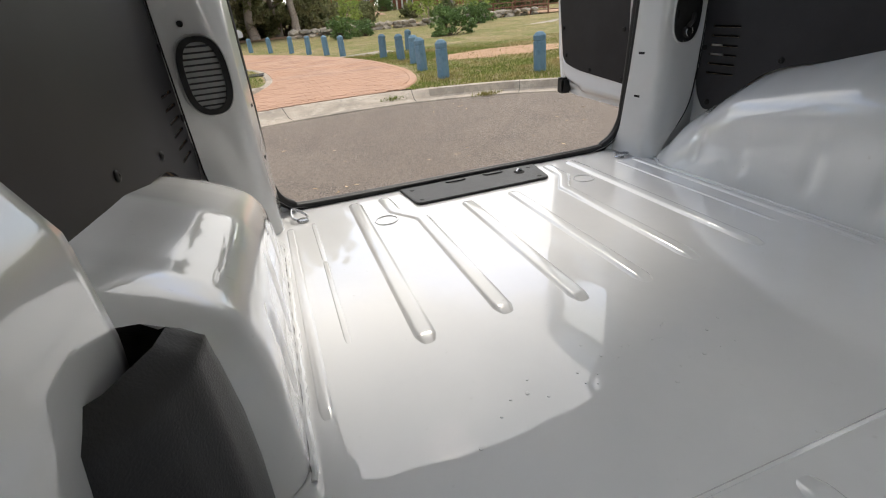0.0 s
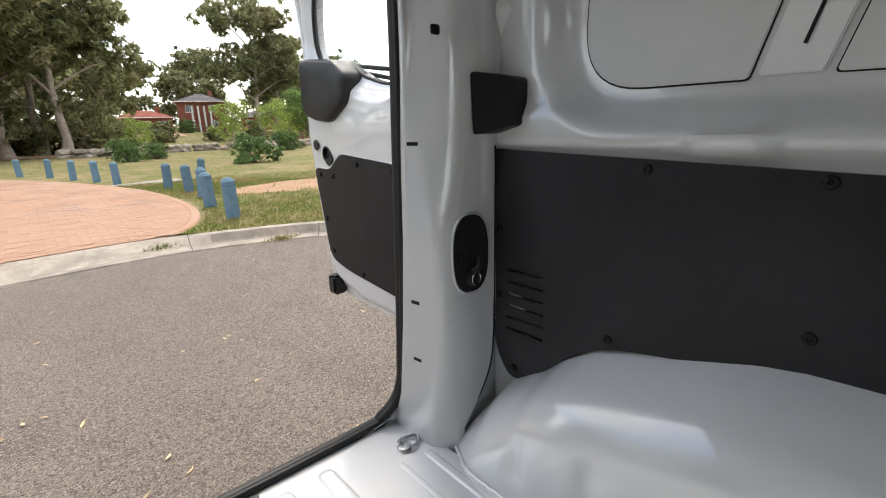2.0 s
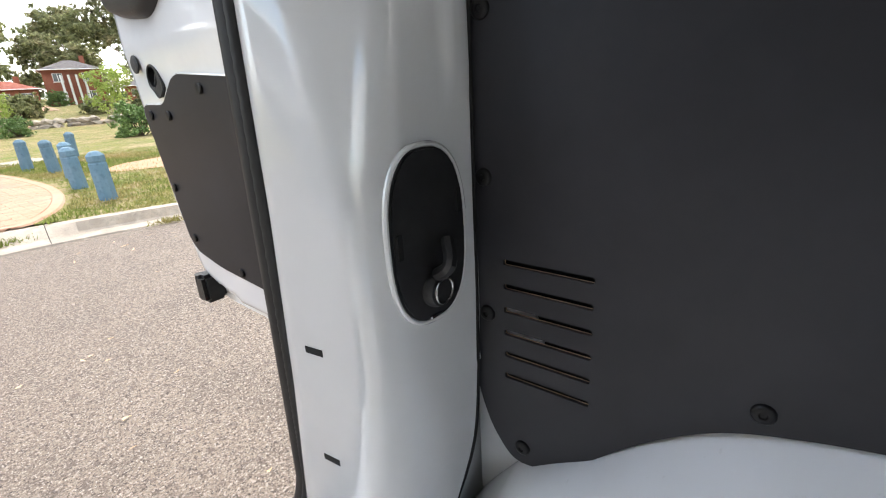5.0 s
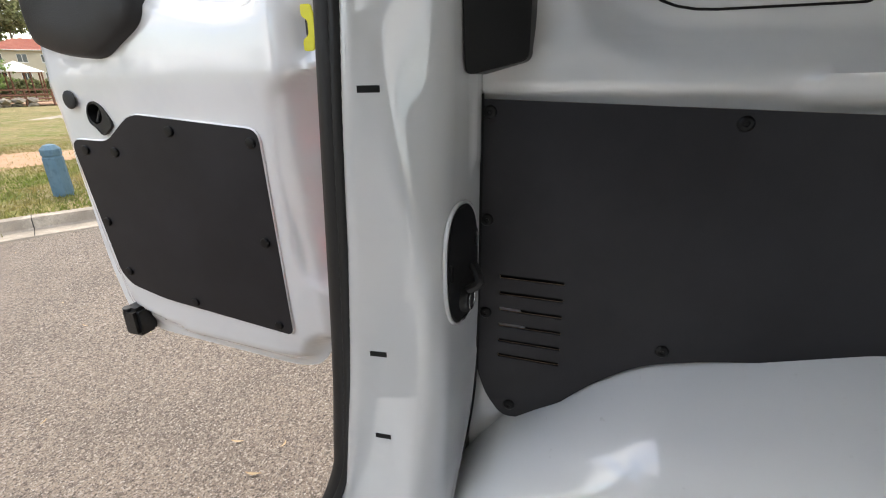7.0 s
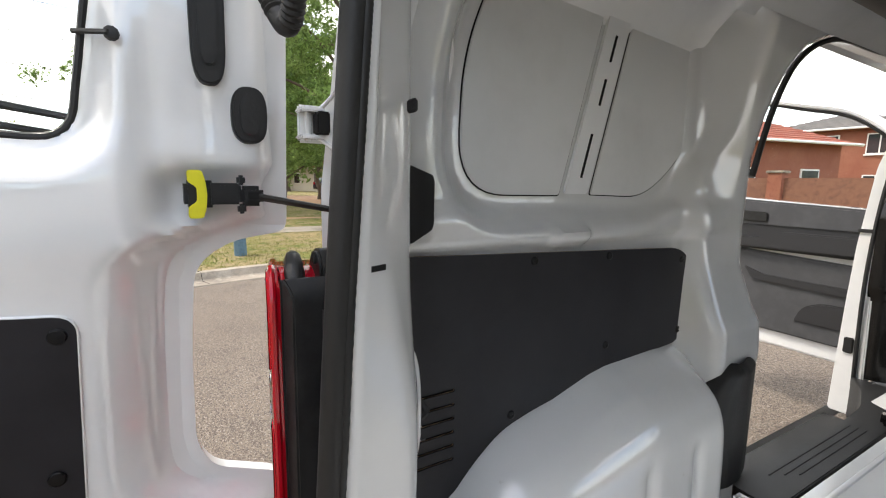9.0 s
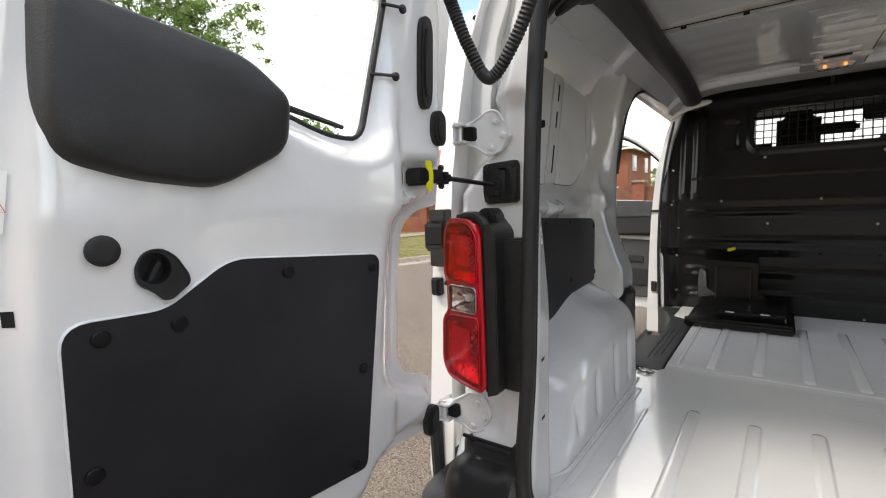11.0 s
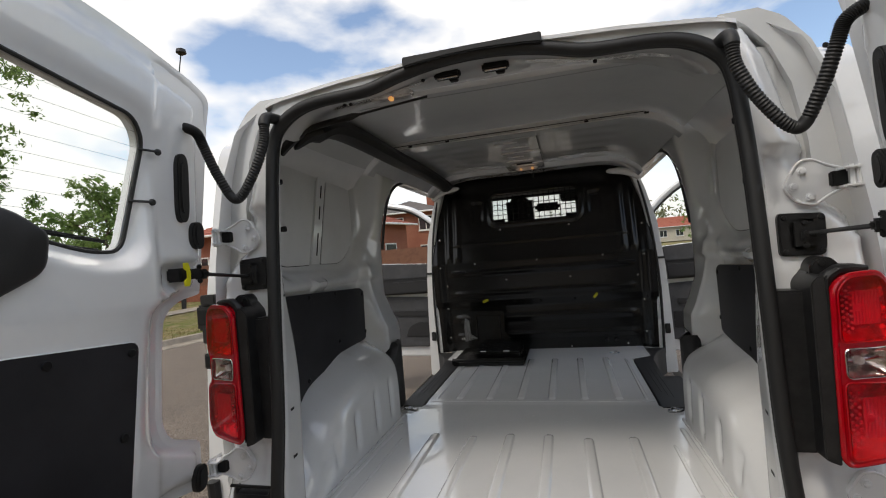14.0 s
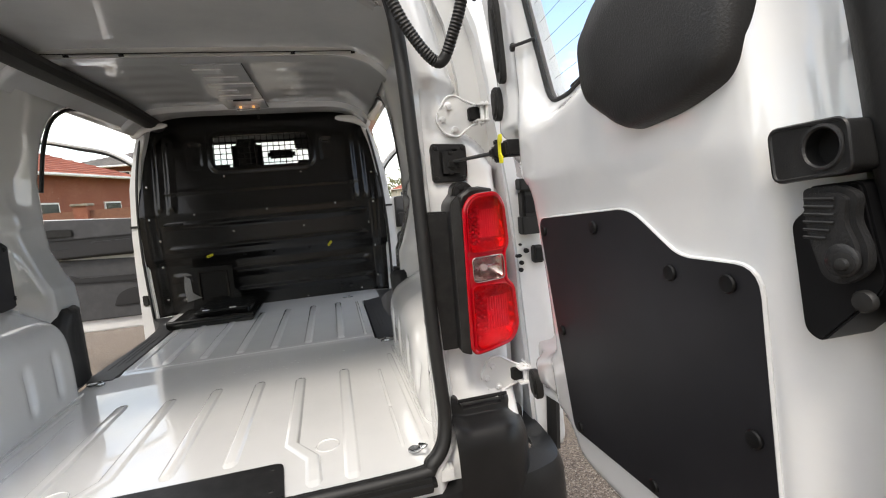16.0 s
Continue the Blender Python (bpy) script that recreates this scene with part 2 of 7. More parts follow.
def translucent(m, share):
    """Lets light through thin leaves: part of the surface scatters to the far side."""
    n, l = m.node_tree.nodes, m.node_tree.links
    p, o = n["Principled BSDF"], n["Material Output"]
    t, x = n.new("ShaderNodeBsdfTranslucent"), n.new("ShaderNodeMixShader")
    x.inputs[0].default_value = share
    l.new(p.inputs["Base Color"].links[0].from_socket, t.inputs[0])
    l.new(p.outputs[0], x.inputs[1]), l.new(t.outputs[0], x.inputs[2]), l.new(x.outputs[0], o.inputs[0])


for m in (LEAFDARK, LEAFMID, LEAFLIGHT, BLADE):
    translucent(m, 0.55)
CARPAINT = material("car_paint_dark", (0.02, 0.022, 0.03), 0.25, coat=0.8)


# ---- builders ----
def part(name, bm, mat, parent=None, label="", smooth=35):
    """Links a bmesh as one mesh object, under a thing or part where one is given; places are in the world."""
    me = bpy.data.meshes.new(name)
    bm.normal_update()
    bm.to_mesh(me)
    bm.free()
    me.materials.append(mat)
    if smooth:
        me.shade_smooth()
        me.set_sharp_from_angle(angle=radians(smooth))
    ob = new(name, me)
    if parent:
        ob.parent = parent
        ob.matrix_parent_inverse = base_of(parent).inverted()
    return tagged(ob, label)


def base_of(ob):
    """The world pose of a thing or part that was made here."""
    if ob.parent:
        return base_of(ob.parent) @ ob.matrix_parent_inverse @ ob.matrix_basis
    return ob.matrix_basis


def empty(name, x, y, z, label, category, group="", kind=""):
    ob = new(name)
    ob.empty_display_size = 0.1
    ob.matrix_basis = pose(x, y, z)
    return tagged(ob, label, category, group, kind)


def box(x0, x1, y0, y1, z0, z1, bevel=0.0, segments=2):
    bm = bmesh.new()
    bmesh.ops.create_cube(bm, size=1, matrix=Matrix.LocRotScale(((x0 + x1) / 2, (y0 + y1) / 2, (z0 + z1) / 2), None, (abs(x1 - x0), abs(y1 - y0), abs(z1 - z0))))
    if bevel:
        bmesh.ops.bevel(bm, geom=bm.edges[:], offset=bevel, segments=segments, affect="EDGES")
    return bm


def join(*bms):
    """All the given bmeshes in one."""
    to = bms[0]
    for bm in bms[1:]:
        me = bpy.data.meshes.new("join")
        bm.to_mesh(me)
        bm.free()
        to.from_mesh(me)
        bpy.data.meshes.remove(me)
    return to


def turned(bm, m):
    bmesh.ops.transform(bm, matrix=m, verts=bm.verts)
    return bm


def fillet(pts, r, n=5):
    """A closed outline with rounded corners; r: one radius, or one a corner."""
    out, k = [], len(pts)
    for i, p in enumerate(pts):
        p, a, b = Vector(p), Vector(pts[i - 1]), Vector(pts[(i + 1) % k])
        rad = r[i] if isinstance(r, (list, tuple)) else r
        u, v = (a - p), (b - p)
        d = min(rad, u.length * 0.45, v.length * 0.45)
        if d < 1e-4:
            out.append(tuple(p))
            continue
        s, e = p + u.normalized() * d, p + v.normalized() * d
        for j in range(n + 1):
            t = j / n
            q = s * (1 - t) ** 2 + p * 2 * t * (1 - t) + e * t * t
            out.append(tuple(q))
    return out


def prism(outline, lay, a, b, holes=(), bevel=0.0):
    """A plate with an outline in two coordinates; lay(u, v, w) gives the place at depth w, from a to b."""
    bm = bmesh.new()
    edges = []
    for loop in (outline, *holes):
        vs = [bm.verts.new(lay(u, v, a)) for u, v in loop]
        edges += [bm.edges.new((vs[i - 1], vs[i])) for i in range(len(vs))]
    if holes:
        bmesh.ops.triangle_fill(bm, use_beauty=True, use_dissolve=False, edges=edges)
    else:
        bm.faces.new([e.verts[1] for e in edges])
    faces = bm.faces[:]
    back = {}
    coords = [c for loop in (outline, *holes) for c in loop]
    front = bm.verts[:]
    for v, (p, q) in zip(front, coords):
        back[v] = bm.verts.new(lay(p, q, b))
    for f in faces:
        bm.faces.new([back[v] for v in reversed(f.verts[:])])
    for e in edges:
        p, q = e.verts
        bm.faces.new((p, q, back[q], back[p]))
    bmesh.ops.recalc_face_normals(bm, faces=bm.faces)
    if bevel:
        rim = [e for e in bm.edges if len(e.link_faces) == 2 and e.calc_face_angle(0) > 1.0]
        bmesh.ops.bevel(bm, geom=rim, offset=bevel, segments=2, affect="EDGES", clamp_overlap=True)
    return bm


def tube(pts, r, sides=10, caps=True, flat=1.0):
    """A round bar along points; r: one radius, or one a point."""
    bm, rings = bmesh.new(), []
    pts = [Vector(p) for p in pts]
    side = None
    for i, p in enumerate(pts):
        t = (pts[min(i + 1, len(pts) - 1)] - pts[max(i - 1, 0)]).normalized()
        if side is None:
            side = t.orthogonal().normalized()
        side = (side - t * side.dot(t)).normalized()
        up = t.cross(side)
        rad = r[i] if isinstance(r, (list, tuple)) else r
        rings.append([bm.verts.new(p + (side * math.cos(a) + up * math.sin(a) * flat) * rad) for a in (2 * math.pi * k / sides for k in range(sides))])
    for a, b in zip(rings, rings[1:]):
        for k in range(sides):
            bm.faces.new((a[k - 1], a[k], b[k], b[k - 1]))
    if caps:
        bm.faces.new(rings[0][::-1])
        bm.faces.new(rings[-1])
    return bm


def spline(pts, n=8):
    """Points along a smooth curve through the given ones."""
    pts = [Vector(p) for p in pts]
    out = []
    for i in range(len(pts) - 1):
        a, b, c, d = pts[max(i - 1, 0)], pts[i], pts[i + 1], pts[min(i + 2, len(pts) - 1)]
        for k in range(n):
            t = k / n
            out.append(0.5 * (2 * b + (c - a) * t + (2 * a - 5 * b + 4 * c - d) * t * t + (3 * b - a - 3 * c + d) * t**3))
    return out + [pts[-1]]


def far_in(p, poly):
    """How far points lie inside a closed outline (negative: outside)."""
    poly = np.asarray(poly, float)
    a, b = poly, np.roll(poly, -1, 0)
    best, odd = np.full(len(p), 1e9), np.zeros(len(p), bool)
    for (ax, ay), (bx, by) in zip(a, b):
        dx, dy = bx - ax, by - ay
        t = np.clip(((p[:, 0] - ax) * dx + (p[:, 1] - ay) * dy) / (dx * dx + dy * dy + 1e-12), 0, 1)
        best = np.minimum(best, np.hypot(p[:, 0] - ax - t * dx, p[:, 1] - ay - t * dy))
        if abs(dy) > 1e-12:
            odd ^= ((ay > p[:, 1]) != (by > p[:, 1])) & (p[:, 0] < ax + (p[:, 1] - ay) * dx / dy)
    return np.where(odd, best, -best)


def sheet(outline, holes, lay, res=0.012, rim=None):
    """A pressed sheet: lay(u, v) gives arrays of places for arrays of the two coordinates. rim: the way its edges are folded."""
    lo, hi = np.min(outline, 0) - res, np.max(outline, 0) + res
    nu, nv = (int(math.ceil((hi[k] - lo[k]) / res)) + 1 for k in (0, 1))
    u, v = np.meshgrid(np.linspace(lo[0], hi[0], nu), np.linspace(lo[1], hi[1], nv), indexing="ij")
    p = np.stack([u.ravel(), v.ravel()], 1)

    def depth(q):
        d = far_in(q, outline)
        for h in holes:
            d = np.minimum(d, -far_in(q, h))
        return d

    d = depth(p)
    inside = (d > 0).reshape(nu, nv)
    cells = inside[:-1, :-1] | inside[1:, :-1] | inside[:-1, 1:] | inside[1:, 1:]
    used = np.zeros((nu, nv), bool)
    for a in (slice(None, -1), slice(1, None)):
        for b in (slice(None, -1), slice(1, None)):
            used[a, b] |= cells
    move = np.flatnonzero(used.ravel() & ~inside.ravel())
    for _ in range(3):
        q = p[move]
        e = 1e-4
        here = depth(q)
        g = np.stack([(depth(q + (e, 0)) - depth(q - (e, 0))) / (2 * e), (depth(q + (0, e)) - depth(q - (0, e))) / (2 * e)], 1)
        p[move] = q - here[:, None] * g / np.maximum((g * g).sum(1, keepdims=True), 0.25)
    xyz = np.stack(np.broadcast_arrays(*lay(p[:, 0], p[:, 1])), 1)
    bm = bmesh.new()
    made = {}

    def vert(i):
        if i not in made:
            made[i] = bm.verts.new(xyz[i])
        return made[i]

    for i, j in zip(*np.nonzero(cells)):
        bm.faces.new([vert(k) for k in (i * nv + j, (i + 1) * nv + j, (i + 1) * nv + j + 1, i * nv + j + 1)])
    bmesh.ops.remove_doubles(bm, verts=bm.verts, dist=1e-5)
    if rim is not None:
        edges = [e for e in bm.edges if e.is_boundary]
        more = bmesh.ops.extrude_edge_only(bm, edges=edges)["geom"]
        bmesh.ops.translate(bm, vec=rim, verts=[v for v in more if isinstance(v, bmesh.types.BMVert)])
    bmesh.ops.recalc_face_normals(bm, faces=bm.faces)
    return bm


def ease(x, a, b):
    """0 below a, 1 above b, smooth between."""
    t = np.clip((np.asarray(x, float) - a) / (b - a), 0, 1)
    return t * t * (3 - 2 * t)


def grid(nu, nv, at, close_u=False):
    """A surface of nu x nv places, at(s, t) for s and t from 0 to 1."""
    bm = bmesh.new()
    vs = [[bm.verts.new(at(i / (nu - 1), j / (nv - 1))) for j in range(nv)] for i in range(nu)]
    for i in range(nu - 1):
        for j in range(nv - 1):
            bm.faces.new((vs[i][j], vs[i + 1][j], vs[i + 1][j + 1], vs[i][j + 1]))
    bmesh.ops.recalc_face_normals(bm, faces=bm.faces)
    return bm


def disc(center, axis, r, h, n=16, dome=0.35, rx=1.0):
    """A low round cap that stands out along an axis."""
    bm = bmesh.new()
    axis = Vector(axis).normalized()
    m = axis.to_track_quat("Z", "Y").to_matrix().to_4x4()
    rings = []
    for rad, z in ((1, 0), (1, 0.55), (0.86, 0.9), (0.5, 1.0)):
        rings.append([bm.verts.new((rad * r * rx * math.cos(2 * math.pi * k / n), rad * r * math.sin(2 * math.pi * k / n), z * h)) for k in range(n)])
    for a, b in zip(rings, rings[1:]):
        for k in range(n):
            bm.faces.new((a[k - 1], a[k], b[k], b[k - 1]))
    bm.faces.new(rings[-1])
    return turned(bm, Matrix.Translation(center) @ m)


# ---- the van ----
FLOOR = 0.60
van = empty("cargo_van", 0, 2.3, 0, "white cargo van parked with its rear doors and side doors open", "van")


def seal_half(z):
    """Half the width of the rear opening at a height."""
    return np.interp(z, [0.6, 0.64, 0.70, 0.76, 0.95, 1.25, 1.5, 1.64, 1.76, 1.815, 1.86, 1.88], [0.61, 0.645, 0.653, 0.655, 0.650, 0.648, 0.645, 0.640, 0.630, 0.608, 0.55, 0.47])


def seal_y(z):
    """How far forward the rear opening leans at a height."""
    return np.interp(z, [0.6, 0.7, 0.9, 1.1, 1.3, 1.5, 1.75, 1.9], [0.0, 0.035, 0.06, 0.077, 0.085, 0.10, 0.115, 0.12])


half = [(0, 0.602), (0.54, 0.604), (0.605, 0.622), (0.642, 0.66), (0.655, 0.72), (0.655, 0.78), (0.650, 0.95), (0.648, 1.25), (0.645, 1.5), (0.640, 1.64),
        (0.630, 1.76), (0.608, 1.818), (0.55, 1.861), (0.47, 1.881), (0.31, 1.889), (0.205, 1.914), (0.10, 1.932), (0, 1.937)]
OPENING = half + [(-x, z) for x, z in half[-2:0:-1]]


def dome(r, h, n=16):
    """A shallow round push-in stud, with a small dimple in its middle."""
    bm = bmesh.new()
    rings = [[bm.verts.new((q * r * math.cos(2 * math.pi * k / n), q * r * math.sin(2 * math.pi * k / n), w * h)) for k in range(n)] for q, w in ((1, -0.2), (0.97, 0.35), (0.85, 0.75), (0.6, 0.97), (0.35, 1.0), (0.25, 0.6))]
    for a, b in zip(rings, rings[1:]):
        for k in range(n):
            bm.faces.new((a[k - 1], a[k], b[k], b[k - 1]))
    bm.faces.new(rings[-1])
    bmesh.ops.recalc_face_normals(bm, faces=bm.faces)
    return bm


def cargo_floor():
    lay = lambda x, y: (x, y, FLOOR + 0.004 * ease(y, 1.272, 1.276) + 0.0 * x)
    outline = [(-0.66, 0.0), (0.66, 0.0), (0.67, 0.3), (0.67, 1.19), (0.575, 1.192), (0.575, 2.12), (0.70, 2.2), (0.70, 2.5), (-0.70, 2.5), (-0.70, 2.2), (-0.575, 2.12), (-0.575, 1.192), (-0.67, 1.19), (-0.67, 0.3)]
    part("cargo_floor", sheet(outline, [], lay, 0.03, rim=(0, 0, -0.03)), FLOORPAINT, van, "glossy white painted steel load floor")

    def rib(path, w=0.021, h=0.0078):
        bm = bmesh.new()
        path = [Vector((x, y, 0)) for x, y in path]
        d0, d1 = (path[0] - path[1]).normalized(), (path[-1] - path[-2]).normalized()
        ends = [(path[0] + d0 * 0.026, 0.35, 0), (path[0] + d0 * 0.018, 0.75, 0.3), (path[0] + d0 * 0.006, 0.95, 0.85)] + [(p, 1, 1) for p in path] + [(path[-1] + d1 * 0.008, 0.95, 0.85), (path[-1] + d1 * 0.024, 0.75, 0.3), (path[-1] + d1 * 0.034, 0.35, 0)]
        prof = [(-1.15, 0), (-0.98, 0.14), (-0.80, 0.62), (-0.64, 0.94), (-0.45, 1.0), (0, 1.0), (0.45, 1.0), (0.64, 0.94), (0.80, 0.62), (0.98, 0.14), (1.15, 0)]
        rows = []
        for i, (p, k, up) in enumerate(ends):
            t = (ends[min(i + 1, len(ends) - 1)][0] - ends[max(i - 1, 0)][0]).normalized()
            side = Vector((t.y, -t.x, 0))
            z = FLOOR - 0.0008 + (0.004 if p.y > 1.275 else 0)
            rows.append([bm.verts.new(p + side * a * w * k + Vector((0, 0, z + b * h * up))) for a, b in prof])
        for a, b in zip(rows, rows[1:]):
            for k in range(len(prof) - 1):
                bm.faces.new((a[k], a[k + 1], b[k + 1], b[k]))
        bmesh.ops.recalc_face_normals(bm, faces=bm.faces)
        part("floor_rib", bm, FLOORPAINT, van, smooth=70)

    for s in (-1, 1):
        rib([(s * 0.41, 0.075), (s * 0.41, 0.82)])
        rib([(s * 0.312, 0.075), (s * 0.305, 0.19), (s * 0.243, 0.285), (s * 0.238, 0.80)])
        rib([(s * 0.08, 0.25), (s * 0.08, 0.83)])
        rib([(s * 0.553, 0.17), (s * 0.55, 0.40)], 0.007, 0.0035)
        rib([(s * 0.55, 0.44), (s * 0.55, 0.76)], 0.007, 0.0035)
        rib([(s * 0.622, 0.18), (s * 0.612, 0.93)], 0.012, 0.0045)
        for x in (0.08, 0.245, 0.41):
            rib([(s * x, 1.32), (s * x, 2.14)])
        rib([(s * 0.535, 1.32), (s * 0.535, 2.1)], 0.009, 0.006)
        ring = [(s * 0.345 + 0.033 * math.cos(a), 0.245 + 0.033 * math.sin(a), FLOOR + 0.0005) for a in (2 * math.pi * k / 28 for k in range(29))]
        part("drain_ring", tube(ring, 0.003, 6, False), FLOORPAINT, van)
    part("floor_seam", tube([(-0.57, 1.271, FLOOR + 0.001), (0.57, 1.271, FLOOR + 0.001)], 0.0045, 6), FLOORPAINT, van)
    # a few water drops
    rnd = random.Random(12)
    drops = None
    for k in range(26):
        d = disc((rnd.gauss(0.12, 0.12), rnd.gauss(1.02, 0.05), FLOOR), (0, 0, 1), rnd.uniform(0.0015, 0.004), 0.0012, 8)
        drops = join(drops, d) if drops else d
    tagged(part("water_drops", drops, FLOORPAINT), "small water drops on the load floor", "water drops", kind="stuff")
    # black scuff plate on the sill, with its two bent handles and screws
    plate = fillet([(0.245, 0.028), (-0.275, 0.028), (-0.250, 0.186), (0.228, 0.186)], [0.004, 0.004, 0.02, 0.02])
    cover = part("sill_plate", prism(plate, lambda x, y, w: (x, y, FLOOR + w), 0.0, 0.009, bevel=0.002), PLASTIC, van, "black plastic cover plate on the rear sill")
    for x in (-0.10, 0.045):
        part("clip", tube(spline([(x - 0.035, 0.034, FLOOR + 0.009), (x - 0.03, 0.055, FLOOR + 0.011), (x + 0.03, 0.055, FLOOR + 0.011), (x + 0.035, 0.034, FLOOR + 0.009)], 4), 0.002, 6), RUBBER, cover)
    for x, y in ((-0.225, 0.16), (0.205, 0.16), (-0.235, 0.06), (0.21, 0.06)):
        part("screw", disc((x, y, FLOOR + 0.008), (0, 0, 1), 0.008, 0.003, 10), RUBBER, cover)
    part("lock_hole", disc((-0.185, 0.085, FLOOR + 0.008), (0, 0, 1), 0.02, 0.003, 16), DARK, cover)
    part("striker", tube([(-0.198, 0.08, FLOOR + 0.012), (-0.185, 0.08, FLOOR + 0.02), (-0.172, 0.088, FLOOR + 0.012)], 0.004, 6), ZINC, cover)


def lashing_ring(x, y, turn, lift=0.0):
    """A folding tie-down ring on a dished steel base."""
    m = Matrix.Translation((x, y, FLOOR + 0.001)) @ pose(0, 0, 0, 0, 0, turn)
    eye = part("lashing_eye", turned(disc((0, 0, 0), (0, 0, 1), 0.018, 0.008, 16), m), ZINC, van, "zinc plated folding lashing eye")
    loop = spline([(0.0, -0.018, 0.010), (0.024, -0.02, 0.006 + lift * 0.4), (0.048, 0, 0.006 + lift), (0.024, 0.02, 0.006 + lift * 0.4), (0.0, 0.018, 0.010)], 6)
    part("ring", turned(tube(loop, 0.0042, 8), m), ZINC, eye)


crest = spline([(0.0, 0, 0.0), (0.0, 0, 0.25), (0.012, 0, 0.48), (0.05, 0, 0.64), (0.15, 0, 0.755), (0.32, 0, 0.83), (0.62, 0, 0.915), (1.0, 0, 1.0)], 6)
CREST = np.linspace(0, 1, len(crest)), [p.x for p in crest], [p.z for p in crest]


def low_board(y):
    """How much lower the board and the arch meet on the side with the air outlet."""
    return np.interp(y, [0.40, 0.55, 0.80, 0.95, 1.13], [0.0, 0.016, 0.042, 0.036, 0.018])


def wheel_arch(s):
    top = lambda y: np.interp(y, [0.16, 0.22, 0.27, 0.32, 0.36, 0.41, 0.46, 0.51, 0.59, 0.65, 0.74, 0.80, 1.0, 1.12, 1.2],
                              [0.61, 0.70, 0.765, 0.80, 0.825, 0.870, 0.903, 0.922, 0.943, 0.960, 0.985, 0.994, 0.998, 0.985, 0.95]) - (low_board(y) if s > 0 else 0.0)
    tilt = lambda y: 0.815 + 0.036 * (y - 0.22) / 0.86

    def at(u, v):
        y = 0.165 + u * 1.045
        h = float(top(y)) - FLOOR
        xf = 0.645 + 0.05 * float(ease(0.30 - y, 0, 0.14)) + 0.13 * float(ease(y, 1.03, 1.17))
        xw = tilt(y) + 0.004
        # an upright face, a rounded crest and a shelf that climbs to the board; at the rear end it hollows out into the floor
        a = v * math.pi / 2
        w = float(ease(0.50 - y, 0, 0.28))
        n = 1.3
        fx = float(np.interp(v, CREST[0], CREST[1])) * (1 - w) + (1 - max(math.cos(a), 0) ** n) * w
        fz = float(np.interp(v, CREST[0], CREST[2])) * (1 - w) + math.sin(a) ** n * w
        x = xf + (xw - xf) * fx
        z = FLOOR - 0.002 + h * fz
        for yd in (0.40, 0.56, 0.76, 0.93):
            x += 0.009 * math.exp(-(((y - yd) / 0.017) ** 2)) * float(ease(z, 0.635, 0.67)) * float(ease(-z, -(FLOOR + h * 0.62), -(FLOOR + h * 0.48)))
        return s * x, y, z

    arch = part("wheel_arch", grid(80, 44, at), FLOORPAINT, van, "glossy white pressed steel wheel arch", smooth=60)
    # sealant along the foot of the arch
    rnd = random.Random(7 + s)
    bead = [(s * (0.645 + 0.05 * float(ease(0.30 - y, 0, 0.14)) - 0.004 + rnd.uniform(-0.0015, 0.0015)), y, FLOOR + 0.001) for y in np.linspace(0.2, 1.06, 60)]
    part("sealant_bead", tube(bead, [0.005 + rnd.uniform(-0.001, 0.0015) for _ in bead], 7), FLOORPAINT, arch)
    # black plastic cover over the front of the arch, at the foot of the side pillar
    rear = lambda z: float(np.interp(z, [0.60, 0.675, 0.72, 0.79, 0.877, 0.945], [1.125, 1.095, 1.083, 1.086, 1.12, 1.182]))

    def skin(u, v):
        z = 0.602 + 0.345 * u
        yr = rear(z)
        plan = [(0.775, yr + 0.012), (0.742, yr), (0.716, yr + 0.006), (0.700, yr + 0.032), (0.695, yr + 0.5 * (1.24 - yr)), (0.700, 1.25), (0.722, 1.318), (0.762, 1.372), (0.80, 1.385)]
        t = v * (len(plan) - 1)
        i = min(int(t), len(plan) - 2)
        f = t - i
        x, y = (plan[i][n] * (1 - f) + plan[i + 1][n] * f for n in (0, 1))
        top = float(ease(u, 0.93, 1.0))
        if s > 0:
            x, y = x - 0.02, 1.08 + (y - 1.08) * 0.62
        return s * (x + 0.022 * top), y, z - 0.004 * top
    part("arch_cover", grid(30, 33, skin), GRAINED, van, "black grained plastic wheel arch cover", smooth=60)


RECESS = fillet([(0.375, 1.386), (0.965, 1.380), (1.085, 1.452), (1.245, 1.635), (1.27, 1.86), (0.46, 1.86), (0.385, 1.66)], [0.14, 0.08, 0.08, 0.1, 0.1, 0.1, 0.1], 8)
SLIDE_EDGE = ([0.55, 0.60, 0.78, 1.0, 1.13, 1.30, 1.50, 1.62, 1.74, 1.82, 1.87], [1.43, 1.42, 1.41, 1.38, 1.36, 1.345, 1.355, 1.385, 1.44, 1.50, 1.62])


